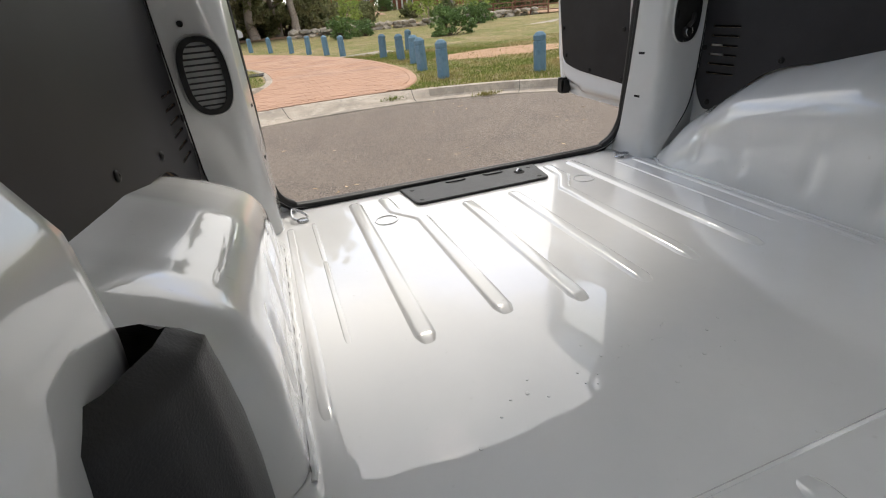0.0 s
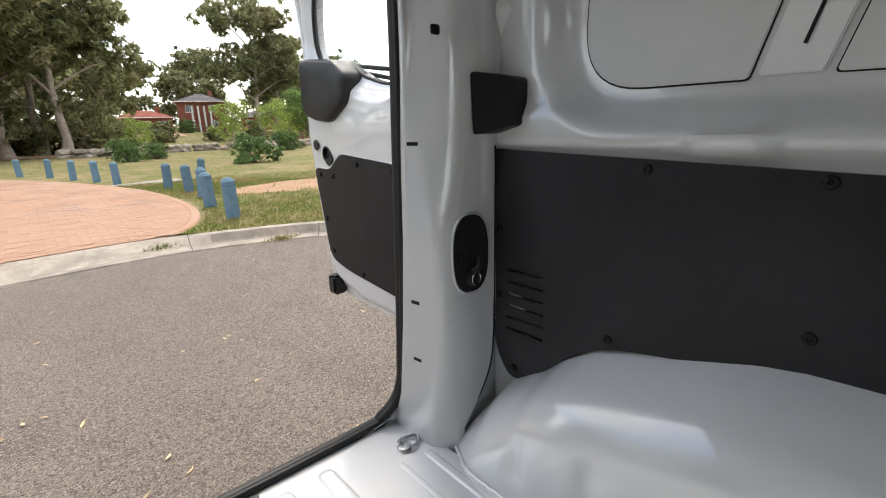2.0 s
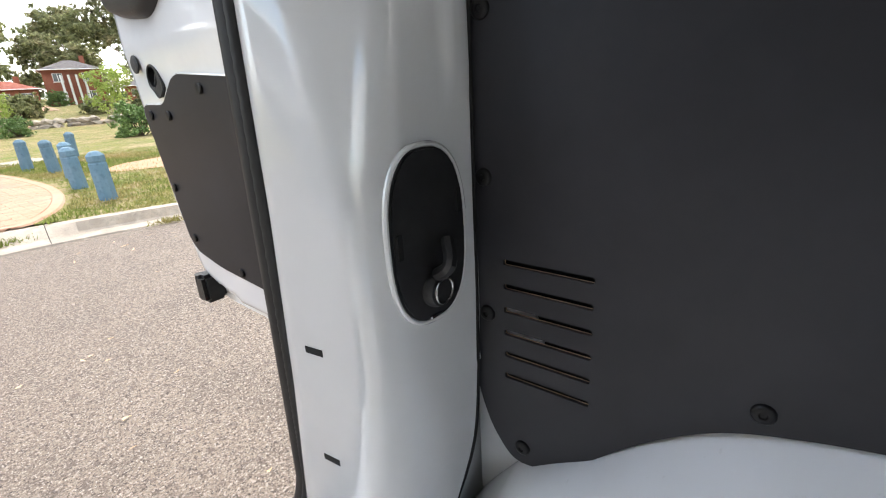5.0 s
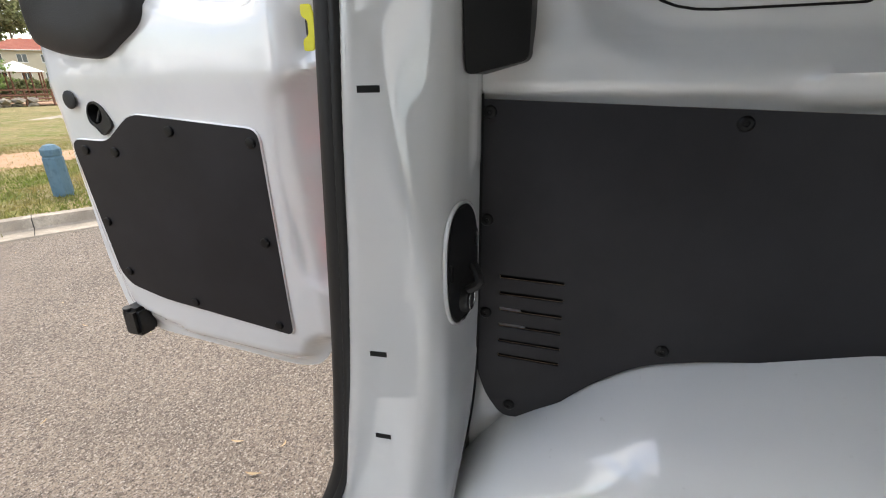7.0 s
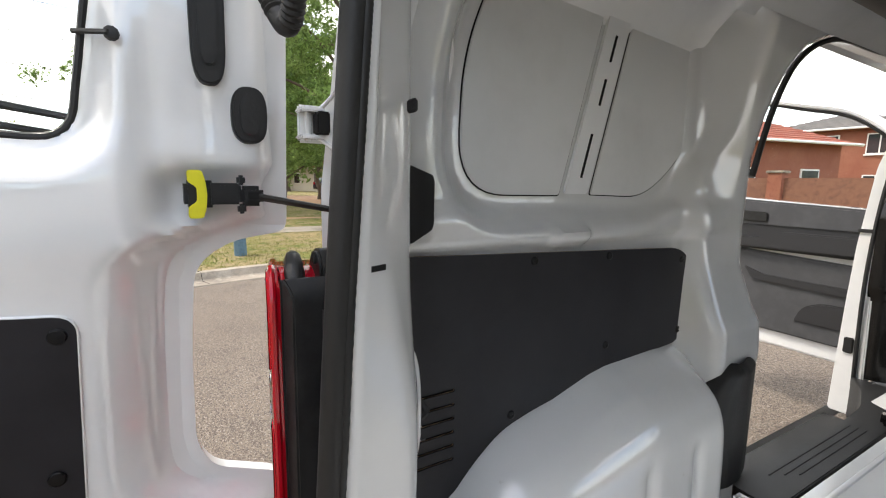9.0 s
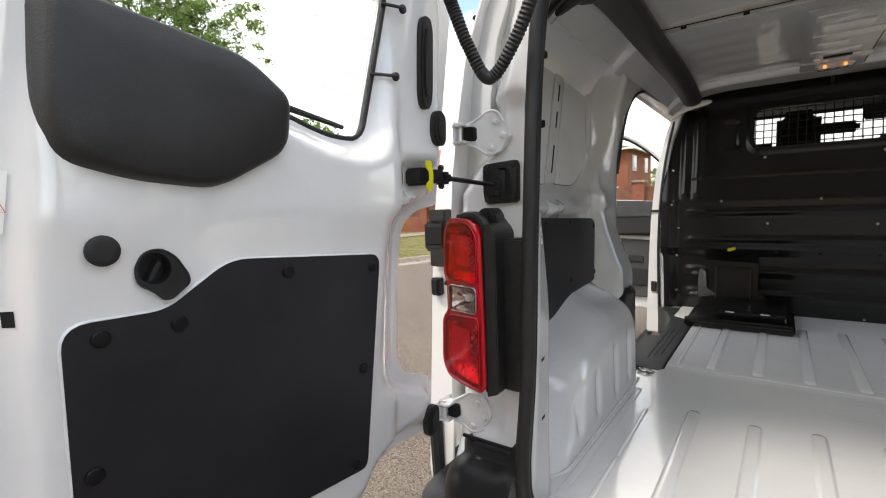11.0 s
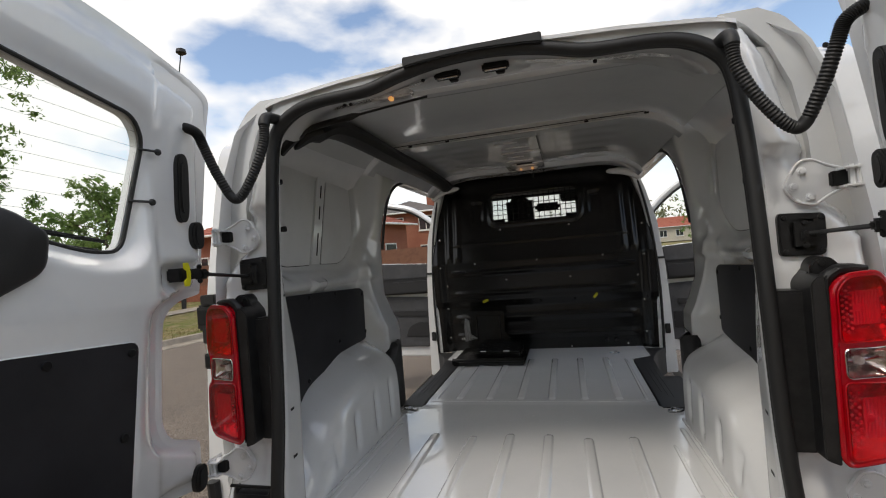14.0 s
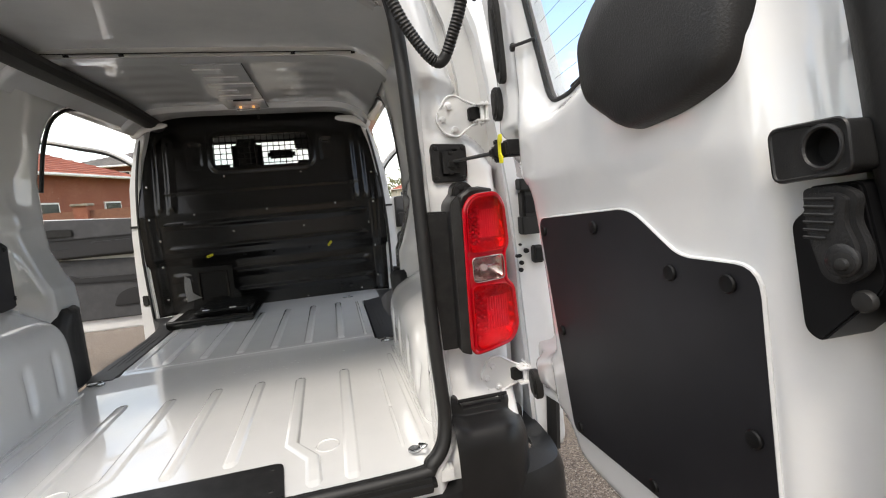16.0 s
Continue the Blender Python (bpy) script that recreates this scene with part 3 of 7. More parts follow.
def side_wall(s):
    base = lambda y, z: np.interp(z, [0.55, 1.24, 1.285, 1.305, 1.355, 1.385, 1.6, 1.75, 1.85, 1.92, 1.97], [0.822, 0.822, 0.82, 0.802, 0.80, 0.815, 0.81, 0.785, 0.745, 0.69, 0.60]) + 0.036 * (y - 0.22) / 0.86

    def lay(y, z):
        x = base(y, z)
        d = far_in(np.stack([y, z], 1), RECESS)
        x = x + (0.866 + 0.02 * (y - 0.4) - x) * ease(d, -0.072, -0.006) * (d > -0.08) * (1 - 0.85 * ease(y, 1.20, 1.33))
        # a small pressed lug over the board
        x = x - 0.018 * ease(-np.abs(y - 0.66), -0.062, -0.044) * ease(-np.abs(z - 1.302), -0.026, -0.014)
        # the pillar before the side doorway stands inwards over the arch
        x = x - np.interp(z, [0.55, 0.86, 0.94, 1.03, 1.08, 1.2, 1.35, 1.5], [0.11, 0.122, 0.132, 0.130, 0.107, 0.068, 0.035, 0.01]) * ease(y, 1.085, 1.16)
        # the edge of the side doorway rolls outwards
        edge = np.interp(z, *SLIDE_EDGE)
        x = x + np.minimum(np.interp(z, [0.55, 1.5, 1.7, 1.88, 1.95], [0.80, 0.80, 0.785, 0.745, 0.68]) - x, 0) * ease(y, 1.16, 1.32)
        x = x + 0.012 * ease(y - edge, -0.03, 0.0)
        return s * x, y, z

    outline = [(0.20, 0.56), (1.43, 0.56)] + list(zip(SLIDE_EDGE[1][1:], SLIDE_EDGE[0][1:])) + [(1.7, 1.88), (2.48, 1.88), (2.48, 1.95), (0.20, 1.95)]
    side = part("side_wall", sheet(outline, [], lay, 0.0125, rim=(s * 0.09, 0.0, 0.0)), SHADEDPAINT, van, "white painted inner side wall with a blanked window", smooth=50)
    # two blanking panels with dark gaps round them, and the pressed strip between
    xr = lambda y: 0.866 + 0.02 * (y - 0.4)
    lay_g = lambda y, z, w: (s * (xr(y) - w), y, z)
    front = fillet([(0.388, 1.397), (0.662, 1.395), (0.790, 1.842), (0.475, 1.842), (0.398, 1.66)], [0.135, 0.008, 0.008, 0.09, 0.1], 9)
    rear = fillet([(0.764, 1.396), (0.960, 1.391), (1.075, 1.460), (1.228, 1.640), (1.252, 1.842), (0.892, 1.842)], [0.008, 0.08, 0.08, 0.09, 0.06, 0.008], 9)
    for shape in (front, rear):
        mid = np.mean(shape, 0)
        wide = [tuple(mid + (np.array(p) - mid) * (1 + 0.0032 / np.linalg.norm(np.array(p) - mid))) for p in shape]
        part("panel_gap", prism(wide, lay_g, 0.0002, 0.0016), DARK, side)
        part("blanking_panel", prism(shape, lay_g, 0.0, 0.0045, bevel=0.0015), BLANK, side, "pale grey blanking panel", smooth=40)
    strip_line = fillet([(0.674, 1.398), (0.753, 1.397), (0.881, 1.84), (0.802, 1.84)], 0.008, 4)
    post = part("panel_strip", prism(strip_line, lay_g, 0.0, 0.007, bevel=0.0025), PAINT, side, smooth=40)
    for z0, z1 in ((1.435, 1.535), (1.60, 1.66), (1.70, 1.76)):
        y0, y1 = (0.724 + (z - 1.43) * 0.285 for z in (z0, z1))
        part("slot", tube([(s * (xr(y0) - 0.0068), y0, z0), (s * (xr(y1) - 0.0068), y1, z1)], 0.0045, 8, flat=0.4), DARK, post)
    for z in (1.225, 1.195):
        part("fixing_hole", disc((s * 0.825, 1.205, z), (-s, 0, 0), 0.007, 0.002, 10), DARK, side)
    # trim board with its six slots and round fixings
    edge = fillet([(0.216, 1.293), (1.075, 1.255), (1.128, 1.228), (1.135, 1.09), (1.125, 1.005), (1.09, 0.988), (0.82, 0.978), (0.685, 0.951), (0.545, 0.929), (0.47, 0.909), (0.405, 0.863), (0.345, 0.803), (0.31, 0.776), (0.265, 0.768), (0.235, 0.81), (0.214, 0.875)],
                  [0.012, 0.03, 0.03, 0.03, 0.03, 0.03, 0.06, 0.04, 0.04, 0.04, 0.04, 0.02, 0.02, 0.02, 0.02, 0.04], 4)
    if s > 0:
        edge = [(y, z - float(low_board(y)) * (z < 1.03)) for y, z in edge]
    slots = [fillet([(0.255, z - 0.0035), (0.353, z - 0.0055), (0.353, z + 0.0015), (0.255, z + 0.0035)], 0.002, 2) for z in (1.030, 1.002, 0.974, 0.946, 0.918, 0.890)]
    lay_b = lambda y, z, w: (s * (0.797 + 0.036 * (y - 0.22) / 0.86 + w), y, z)
    board = part("trim_board", prism(edge, lay_b, 0.0, 0.006, slots), BOARD, van, "dark grey hardboard lining panel with ventilation slots", smooth=30)
    part("board_backing", prism(edge, lay_b, 0.006, 0.010, [fillet([(0.245, 0.876), (0.365, 0.876), (0.365, 1.045), (0.245, 1.045)], 0.004, 2)]), BOARDEDGE, board)
    for loop in slots:
        rim = [lay_b(y, z, 0.0045) for y, z in loop]
        part("slot_edge", tube(rim + rim[:2], 0.0006, 5, False), BOARDEDGE, board, "raw brown hardboard edge")
    part("inner_rib", prism(fillet([(0.25, 0.938), (0.297, 0.934), (0.291, 0.958), (0.282, 0.980), (0.25, 0.984)], 0.004, 2), lay_b, 0.012, 0.016), PAINT, board)
    # added near-black sheet that paints in the shade behind the slots
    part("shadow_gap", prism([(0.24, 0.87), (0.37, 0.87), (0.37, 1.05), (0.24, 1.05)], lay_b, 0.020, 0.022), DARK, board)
    for y, z in ((0.548, 1.262), (0.787, 1.255), (1.095, 1.222), (0.794, 1.036) if s < 0 else (0.74, 0.968), (0.498, 0.938), (0.277, 0.795), (1.105, 1.025), (0.234, 1.12), (0.234, 0.965), (0.236, 1.275)):
        part("fixing", turned(dome(0.0098, 0.004), Matrix.Translation(lay_b(y, z, -0.0002)) @ pose(0, 0, 0, 0, -s * 90, 0)), STUD, board)


def rear_pillar(s):
    """The inner rear pillar, from the seal round to the side wall."""
    def at(u, v):
        z = 0.585 + u * 1.27
        x0 = max(float(seal_half(z)), 0.648 if z < 1 else 0) + 0.004
        low = float(ease(-z, -1.0, -0.62))
        x1 = min(x0 - 0.014, 0.636)
        sy = float(seal_y(z))
        # a flat inner face that narrows upwards to a crease, a slanting face beyond it, then the face that looks forwards
        cy = 0.190 - 0.055 * float(ease(z, 1.02, 1.44)) - 0.030 * float(ease(-z, -1.02, -0.60))
        cx = 0.650 - 0.010 * float(ease(-z, -0.95, -0.60))
        end = float(np.interp(z, [0.645, 0.68, 0.715, 0.75, 0.79, 0.9], [0.705, 0.732, 0.757, 0.774, 0.787, 0.792])) if z < 0.93 else 0.835
        end = end + (0.835 - end) * float(ease(z, 0.90, 0.93))
        ex = min(0.672 + 0.027 * float(ease(z, 1.06, 1.32)), end - 0.03)
        k = [(x0 - 0.004, sy + 0.002), (x1 + 0.001, sy + 0.012), (x1, sy + 0.026), (min(cx, ex - 0.02), cy), (ex, 0.2075 - 0.014 * low), (min(0.735, end - 0.018), 0.2165 - 0.013 * low), (min(0.80, end - 0.008), 0.224 - 0.02 * low), (end, 0.226 - 0.02 * low)]
        # straight runs with rounded corners of a set length
        reach = [0, 0.006, 0.006, 0.014, 0.022, 0.02, 0.02, 0]
        t = v * (len(k) - 1)
        i = min(int(t + 0.5), len(k) - 1)
        f = t - i
        p = Vector(k[i])
        to = lambda j: (Vector(k[j]) - p)
        if i in (0, len(k) - 1):
            q = p + to(1 if i == 0 else i - 1) * abs(f)
        else:
            u0, u1 = to(i - 1), to(i + 1)
            r0, r1 = min(0.5, reach[i] / u0.length), min(0.5, reach[i] / u1.length)
            way, r = (u0, r0) if f < 0 else (u1, r1)
            g = abs(f) * 2
            if g > 0.5:
                q = p + way * (r + (0.5 - r) * (g - 0.5) * 2)
            else:
                w = 0.5 + (g if f > 0 else -g)
                q = (p + u0 * r0) * (1 - w) ** 2 + p * 2 * w * (1 - w) + (p + u1 * r1) * w * w
        x, y = q
        # the raised lip beside the board
        y += 0.005 * float(ease(z, 1.205, 1.216)) * float(ease(-abs(x - 0.777), -0.018, -0.011))
        return s * x, y, z

    post = part("rear_pillar", grid(90, 71, at), SHADEDPAINT, van, "white painted rear door pillar", smooth=60)
    part("corner_panel", grid(4, 12, lambda u, v: (s * (0.718 + 0.16 * u), 0.180 + 0.012 * u, 0.585 + 0.38 * v)), SHADEDPAINT, post)
    for z, y0 in ((1.309, 0.120), (0.959, 0.110), (0.816, 0.108)):
        n = 40
        row = [at((z - 0.585) / 1.27, (2 + k / n) / 7) for k in range(n + 1)]
        xf = lambda y: float(np.interp(y, [p[1] for p in row], [abs(p[0]) for p in row]))
        part("slot", prism([(y0, z - 0.004), (y0 + 0.024, z - 0.004), (y0 + 0.024, z + 0.004), (y0, z + 0.004)], lambda y, z, w: (s * (xf(y) + w), y, z), -0.0006, 0.004), DARK, post)
    part("slot", box(min(s * 0.655, s * 0.677), max(s * 0.655, s * 0.677), 0.186, 0.194, 1.510, 1.528, 0.003, 1), DARK, post)
    part("slot", box(min(s * 0.628, s * 0.640), max(s * 0.628, s * 0.640), 0.140, 0.150, 1.655, 1.672, 0.003, 1), DARK, post)
    part("pillar_groove", tube(spline([(s * 0.705, 0.2, 0.645), (s * 0.757, 0.208, 0.715), (s * 0.787, 0.216, 0.79), (s * 0.792, 0.222, 0.9), (s * 0.794, 0.224, 1.1), (s * 0.794, 0.226, 1.3)], 6), 0.0022, 6), DARK, post)
    # oval cover: a socket plate on one side, a slatted air outlet on the other
    def oval(rx, rz, n=32):
        return [(rx * math.copysign(abs(math.cos(a)) ** 0.8, math.cos(a)), rz * math.copysign(abs(math.sin(a)) ** 0.75, math.sin(a))) for a in (2 * math.pi * k / n for k in range(n))]
    slope = Vector((1, 0.165 * 1, 0)).normalized()
    nrm = Vector((-slope.y, slope.x, 0))
    if s < 0:
        mid, rx, rz = Vector((0.724, 0.2185, 1.074)), 0.046, 0.086
    else:
        mid, rx, rz = Vector((0.722, 0.2185, 1.05)), 0.054, 0.088
    def lay_o(u, v, w):
        p = mid + slope * u + nrm * w
        return s * p.x, p.y, p.z + v
    ring = [lay_o(u, v, -0.001) for u, v in oval(rx + 0.0025, rz + 0.0025, 48)]
    part("pressed_ring", tube(ring + ring[:2], 0.0032, 8, False, flat=0.8), SHADEDPAINT, post)
    if s < 0:
        cover = part("pillar_cover", prism(oval(rx, rz), lay_o, -0.02, 0.003, bevel=0.002), PLASTIC, van, "black oval plastic cover with a socket")
        c = lay_o(0.002, -0.054, -0.004)
        part("socket", disc(c, (0, 1, 0), 0.019, 0.016, 20), RUBBER, cover)
        part("socket_ring", tube([(c[0] + 0.013 * math.cos(a), c[1] + 0.017, c[2] + 0.013 * math.sin(a)) for a in (2 * math.pi * k / 20 for k in range(21))], 0.0015, 6, False), ZINC, cover)
        part("socket_cap", tube(spline([(c[0] + 0.004, c[1] + 0.013, c[2] + 0.018), (c[0] + 0.006, c[1] + 0.03, c[2] + 0.032), (c[0] - 0.01, c[1] + 0.016, c[2] + 0.05)], 5), 0.007, 8), RUBBER, cover)
        part("tab", box(c[0] - 0.01, c[0] + 0.012, c[1] + 0.004, c[1] + 0.0085, c[2] - 0.03, c[2] - 0.026, 0.001, 1), ZINC, cover)
        for u, v in ((-0.038, 0.0), (0.037, 0.03)):
            q = lay_o(u, v, 0.003)
            part("notch", box(q[0] - 0.003, q[0] + 0.003, q[1] - 0.003, q[1] + 0.002, q[2] - 0.012, q[2] + 0.012), DARK, cover)
    else:
        outlet = part("air_outlet", prism(oval(rx, rz), lay_o, -0.02, 0.008, [oval(rx * 0.74, rz * 0.86)], bevel=0.0), PLASTIC, van, "black oval air outlet with slats")
        part("back", prism(oval(rx * 0.8, rz * 0.9), lay_o, -0.02, -0.012), DARK, outlet)
        for k in range(11):
            v = -0.066 + k * 0.0132
            w = rx * 0.72 * math.sqrt(max(0.15, 1 - (abs(v) / (rz * 0.9)) ** 3))
            a, b = lay_o(-w, v, 0.0), lay_o(w, v, 0.0)
            part("slat", tube([a, b], 0.0032, 6, flat=0.5), RUBBER, outlet)
        part("fixing_hole", disc(lay_o(0.02, 0.115, 0.0), (0, 1, 0), 0.007, 0.003, 10), DARK, post)
    # grab pocket at the top of the board
    face = [(0.216, 1.446), (0.291, 1.430), (0.290, 1.340), (0.220, 1.322)]
    lay_p = lambda y, z, w: (s * (0.731 + (y - 0.218) * 0.68 + w), y, z)
    part("grab_pocket", prism(fillet(face, 0.010), lay_p, 0.0, 0.06, bevel=0.004), STUD, van, "black plastic grab pocket on the pillar", smooth=40)


def rear_frame():
    """The outer rear face round the opening, with its rolled corners."""
    half_out = [(0.70, 0.50), (0.90, 0.52), (0.955, 0.8), (0.96, 1.2), (0.945, 1.36), (0.90, 1.46), (0.86, 1.6), (0.80, 1.76), (0.75, 1.845), (0.705, 1.884), (0.645, 1.894), (0.577, 1.908), (0.39, 1.928), (0.22, 1.938), (0, 1.957)]
    out_line = half_out + [(-x, z) for x, z in half_out[-2::-1]]
    hole = [(x * 1.006, 1.25 + (z - 1.25) * 1.006) for x, z in OPENING]

    def lay(x, z):
        a = np.abs(x)
        xe = np.interp(z, [0.5, 1.36, 1.46, 1.64, 1.82, 1.9], [0.87, 0.87, 0.77, 0.705, 0.66, 0.62])
        step = np.interp(a - xe, [-0.01, 0.0, 0.02, 0.05, 0.1, 0.3], [0, 0.004, 0.05, 0.15, 0.28, 0.7]) * ease(-z, -1.42, -1.34) + np.interp(a - xe, [-0.01, 0.0, 0.05, 0.1, 0.3], [0, 0.004, 0.05, 0.14, 0.6]) * ease(z, 1.34, 1.42)
        # the gutter outside the seal lies deeper and carries the hinges; a ledge closes it above the upper hinge
        deep = np.interp(z, [0.6, 0.72, 0.80, 1.30, 1.33, 1.572, 1.588, 1.75, 1.85], [0.03, 0.10, 0.122, 0.135, 0.142, 0.142, 0.112, 0.112, 0.12])
        edge = seal_y(z) - 0.004
        y = edge + (deep - edge) * ease(a - seal_half(z), 0.014, 0.042) * ease(-z, -1.85, -1.72)
        # shallow pockets pressed round both hinges
        pocket = 0.010 * ease(a, 0.70, 0.712) * (ease(z, 1.440, 1.452) * ease(-z, -1.566, -1.556) + ease(a, 0.745, 0.757) * ease(z, 0.735, 0.745) * ease(-z, -0.862, -0.852))
        return x, y + step + pocket * ease(-a, -0.87, -0.85), z

    body = part("rear_frame", sheet(out_line, [hole], lay, 0.0125, rim=(0, 0.02, 0)), PAINT, van, "white painted rear body frame", smooth=50)
    # the door seal
    pts = [(x, float(seal_y(z)), z) for x, z in OPENING]
    loop = spline(pts + pts[:1], 5)
    seal = part("door_seal", tube([(p.x, p.y - 0.005, p.z) for p in loop], 0.0172, 12, False), RUBBER, van, "black rubber door seal round the rear opening")
    fine = spline(loop, 7)
    part("seal_lip", tube([(p.x * 0.986, p.y + 0.007, 1.25 + (p.z - 1.25) * 0.988) for p in fine], [0.0070 + 0.0007 * (k % 2) for k in range(len(fine))], 8, False), RUBBER, seal, "ribbed rubber lip", smooth=80)
    part("sill_trim", box(-0.61, 0.61, -0.038, 0.014, 0.565, 0.603, 0.012), RUBBER, van, "black rubber sill edge")
    # black strip on the roof edge
    strip = [(x, 1.921 + 0.012 * (1 - (x / 0.19) ** 2)) for x in np.linspace(-0.185, 0.195, 9)] + [(0.195, 1.948), (-0.185, 1.950)]
    part("roof_strip", prism(strip, lambda x, z, w: (x, w, z), 0.085, 0.14, bevel=0.003), RUBBER, van, "black plastic strip on the roof edge")


def header():
    """The inner roof edge over the rear opening and the roof panel."""
    def at(u, v):
        x = -0.62 + 1.24 * u
        zs = float(np.interp(abs(x), [0, 0.10, 0.205, 0.31, 0.47, 0.55, 0.608, 0.63], [1.937, 1.932, 1.914, 1.889, 1.881, 1.861, 1.818, 1.77])) + 0.004
        zr = 1.962 - 0.10 * (x / 0.62) ** 4
        k = [(0.115, zs), (0.15, zs + 0.003), (0.22, zs + 0.008), (0.30, (zs + zr) / 2 + 0.008), (0.36, zr - 0.004), (0.40, zr)]
        t = v * (len(k) - 1)
        i = min(int(t), len(k) - 2)
        f = t - i
        return x, k[i][0] * (1 - f) + k[i + 1][0] * f, k[i][1] * (1 - f) + k[i + 1][1] * f
    head = part("rear_header", grid(60, 20, at), SHADEDPAINT, van, "white painted inner header over the rear doors", smooth=60)
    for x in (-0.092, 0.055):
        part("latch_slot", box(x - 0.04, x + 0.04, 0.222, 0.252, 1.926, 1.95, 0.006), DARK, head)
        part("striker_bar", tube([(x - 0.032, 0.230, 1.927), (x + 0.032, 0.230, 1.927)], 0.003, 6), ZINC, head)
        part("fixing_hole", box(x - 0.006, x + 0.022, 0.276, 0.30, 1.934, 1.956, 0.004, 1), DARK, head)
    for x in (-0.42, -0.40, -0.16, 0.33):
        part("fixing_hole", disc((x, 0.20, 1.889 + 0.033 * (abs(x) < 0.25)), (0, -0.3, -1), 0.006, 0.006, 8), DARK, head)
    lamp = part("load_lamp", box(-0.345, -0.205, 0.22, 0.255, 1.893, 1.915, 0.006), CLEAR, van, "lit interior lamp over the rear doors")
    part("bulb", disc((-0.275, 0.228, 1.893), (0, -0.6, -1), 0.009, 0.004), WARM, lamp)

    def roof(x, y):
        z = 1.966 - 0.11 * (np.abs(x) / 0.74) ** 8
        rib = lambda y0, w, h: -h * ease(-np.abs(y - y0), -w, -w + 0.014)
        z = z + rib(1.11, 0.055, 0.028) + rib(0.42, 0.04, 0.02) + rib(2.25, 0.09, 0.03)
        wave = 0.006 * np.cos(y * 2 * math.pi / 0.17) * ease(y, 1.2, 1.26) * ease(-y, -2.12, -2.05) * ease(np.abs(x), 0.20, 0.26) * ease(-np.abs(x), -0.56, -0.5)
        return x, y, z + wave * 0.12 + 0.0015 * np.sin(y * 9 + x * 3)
    part("roof_lining", sheet([(-0.74, 0.34), (0.74, 0.34), (0.74, 2.52), (-0.74, 2.52)], [], roof, 0.014), SHADEDPAINT, van, "white painted underside of the roof", smooth=50)
    beam = part("roof_beam", box(-0.60, 0.63, 1.055, 1.165, 1.932, 1.945, 0.006), SHADEDPAINT, van)
    for x in (-0.49, -0.30, 0.348, 0.60):
        part("fixing_hole", box(x - 0.009, x + 0.009, 1.05, 1.056, 1.934, 1.942), DARK, beam)
    part("beam_line", tube([(-0.58, 1.052, 1.945), (0.60, 1.052, 1.945)], 0.0018, 5), DARK, beam)
    plate = part("lamp_plate", box(-0.13, 0.115, 1.20, 2.38, 1.938, 1.95, 0.004), SHADEDPAINT, van, "pressed centre plate of the roof with a lamp")
    for k in range(6):
        part("pressing", box(-0.105 + 0.02 * (k % 2), 0.02 + 0.05 * (k % 3), 1.26 + 0.13 * k, 1.33 + 0.13 * k, 1.932, 1.939, 0.004), PAINT, plate)
    part("plate_edge", tube([(0.117, 1.2, 1.942), (0.117, 2.38, 1.942)], 0.002, 5), DARK, plate)
    part("lamp", box(-0.07, 0.075, 2.05, 2.13, 1.915, 1.94, 0.008), CLEAR, plate)
    for x in (-0.035, 0.04):
        part("bulb", disc((x, 2.05, 1.923), (0, -1, -0.4), 0.008, 0.004), WARM, plate)
    part("slot", box(-0.05, 0.05, 1.90, 1.92, 1.931, 1.937), DARK, plate)
    part("latch", tube([(0.02, 2.42, 1.95), (0.02, 2.42, 1.915)], 0.008, 6), PLASTIC, plate)
    # dark unpainted cavity of the roof rail on one side
    pts = [(-0.665, 0.29, 1.80), (-0.60, 0.31, 1.855), (-0.59, 0.5, 1.905), (-0.60, 1.1, 1.91), (-0.61, 1.8, 1.91), (-0.64, 2.46, 1.90)]
    part("roof_rail_cavity", tube(spline(pts, 6), [0.006, 0.014, 0.02, 0.026, 0.032, 0.04] + [0.055] * 25, 10, flat=0.75), RUBBER, van, "black wiring channel along the roof rail")
    part("roof_rail_lip", tube(spline([(-0.70, 0.262, 1.79), (-0.60, 0.262, 1.848), (-0.40, 0.262, 1.872), (-0.17, 0.272, 1.896)], 8), [0.028] * 8 + [0.016] * 8 + [0.006] * 9, 8, flat=0.5), RUBBER, van)
    for s in (-1, 1):
        part("roof_end_cap", tube(spline([(s * 0.76, 2.42, 1.845), (s * 0.66, 2.33, 1.868), (s * 0.53, 2.30, 1.878)], 5), [0.036, 0.035, 0.034, 0.033, 0.031, 0.029, 0.027, 0.025, 0.022, 0.018, 0.008], 12, flat=0.8), PAINT, van)


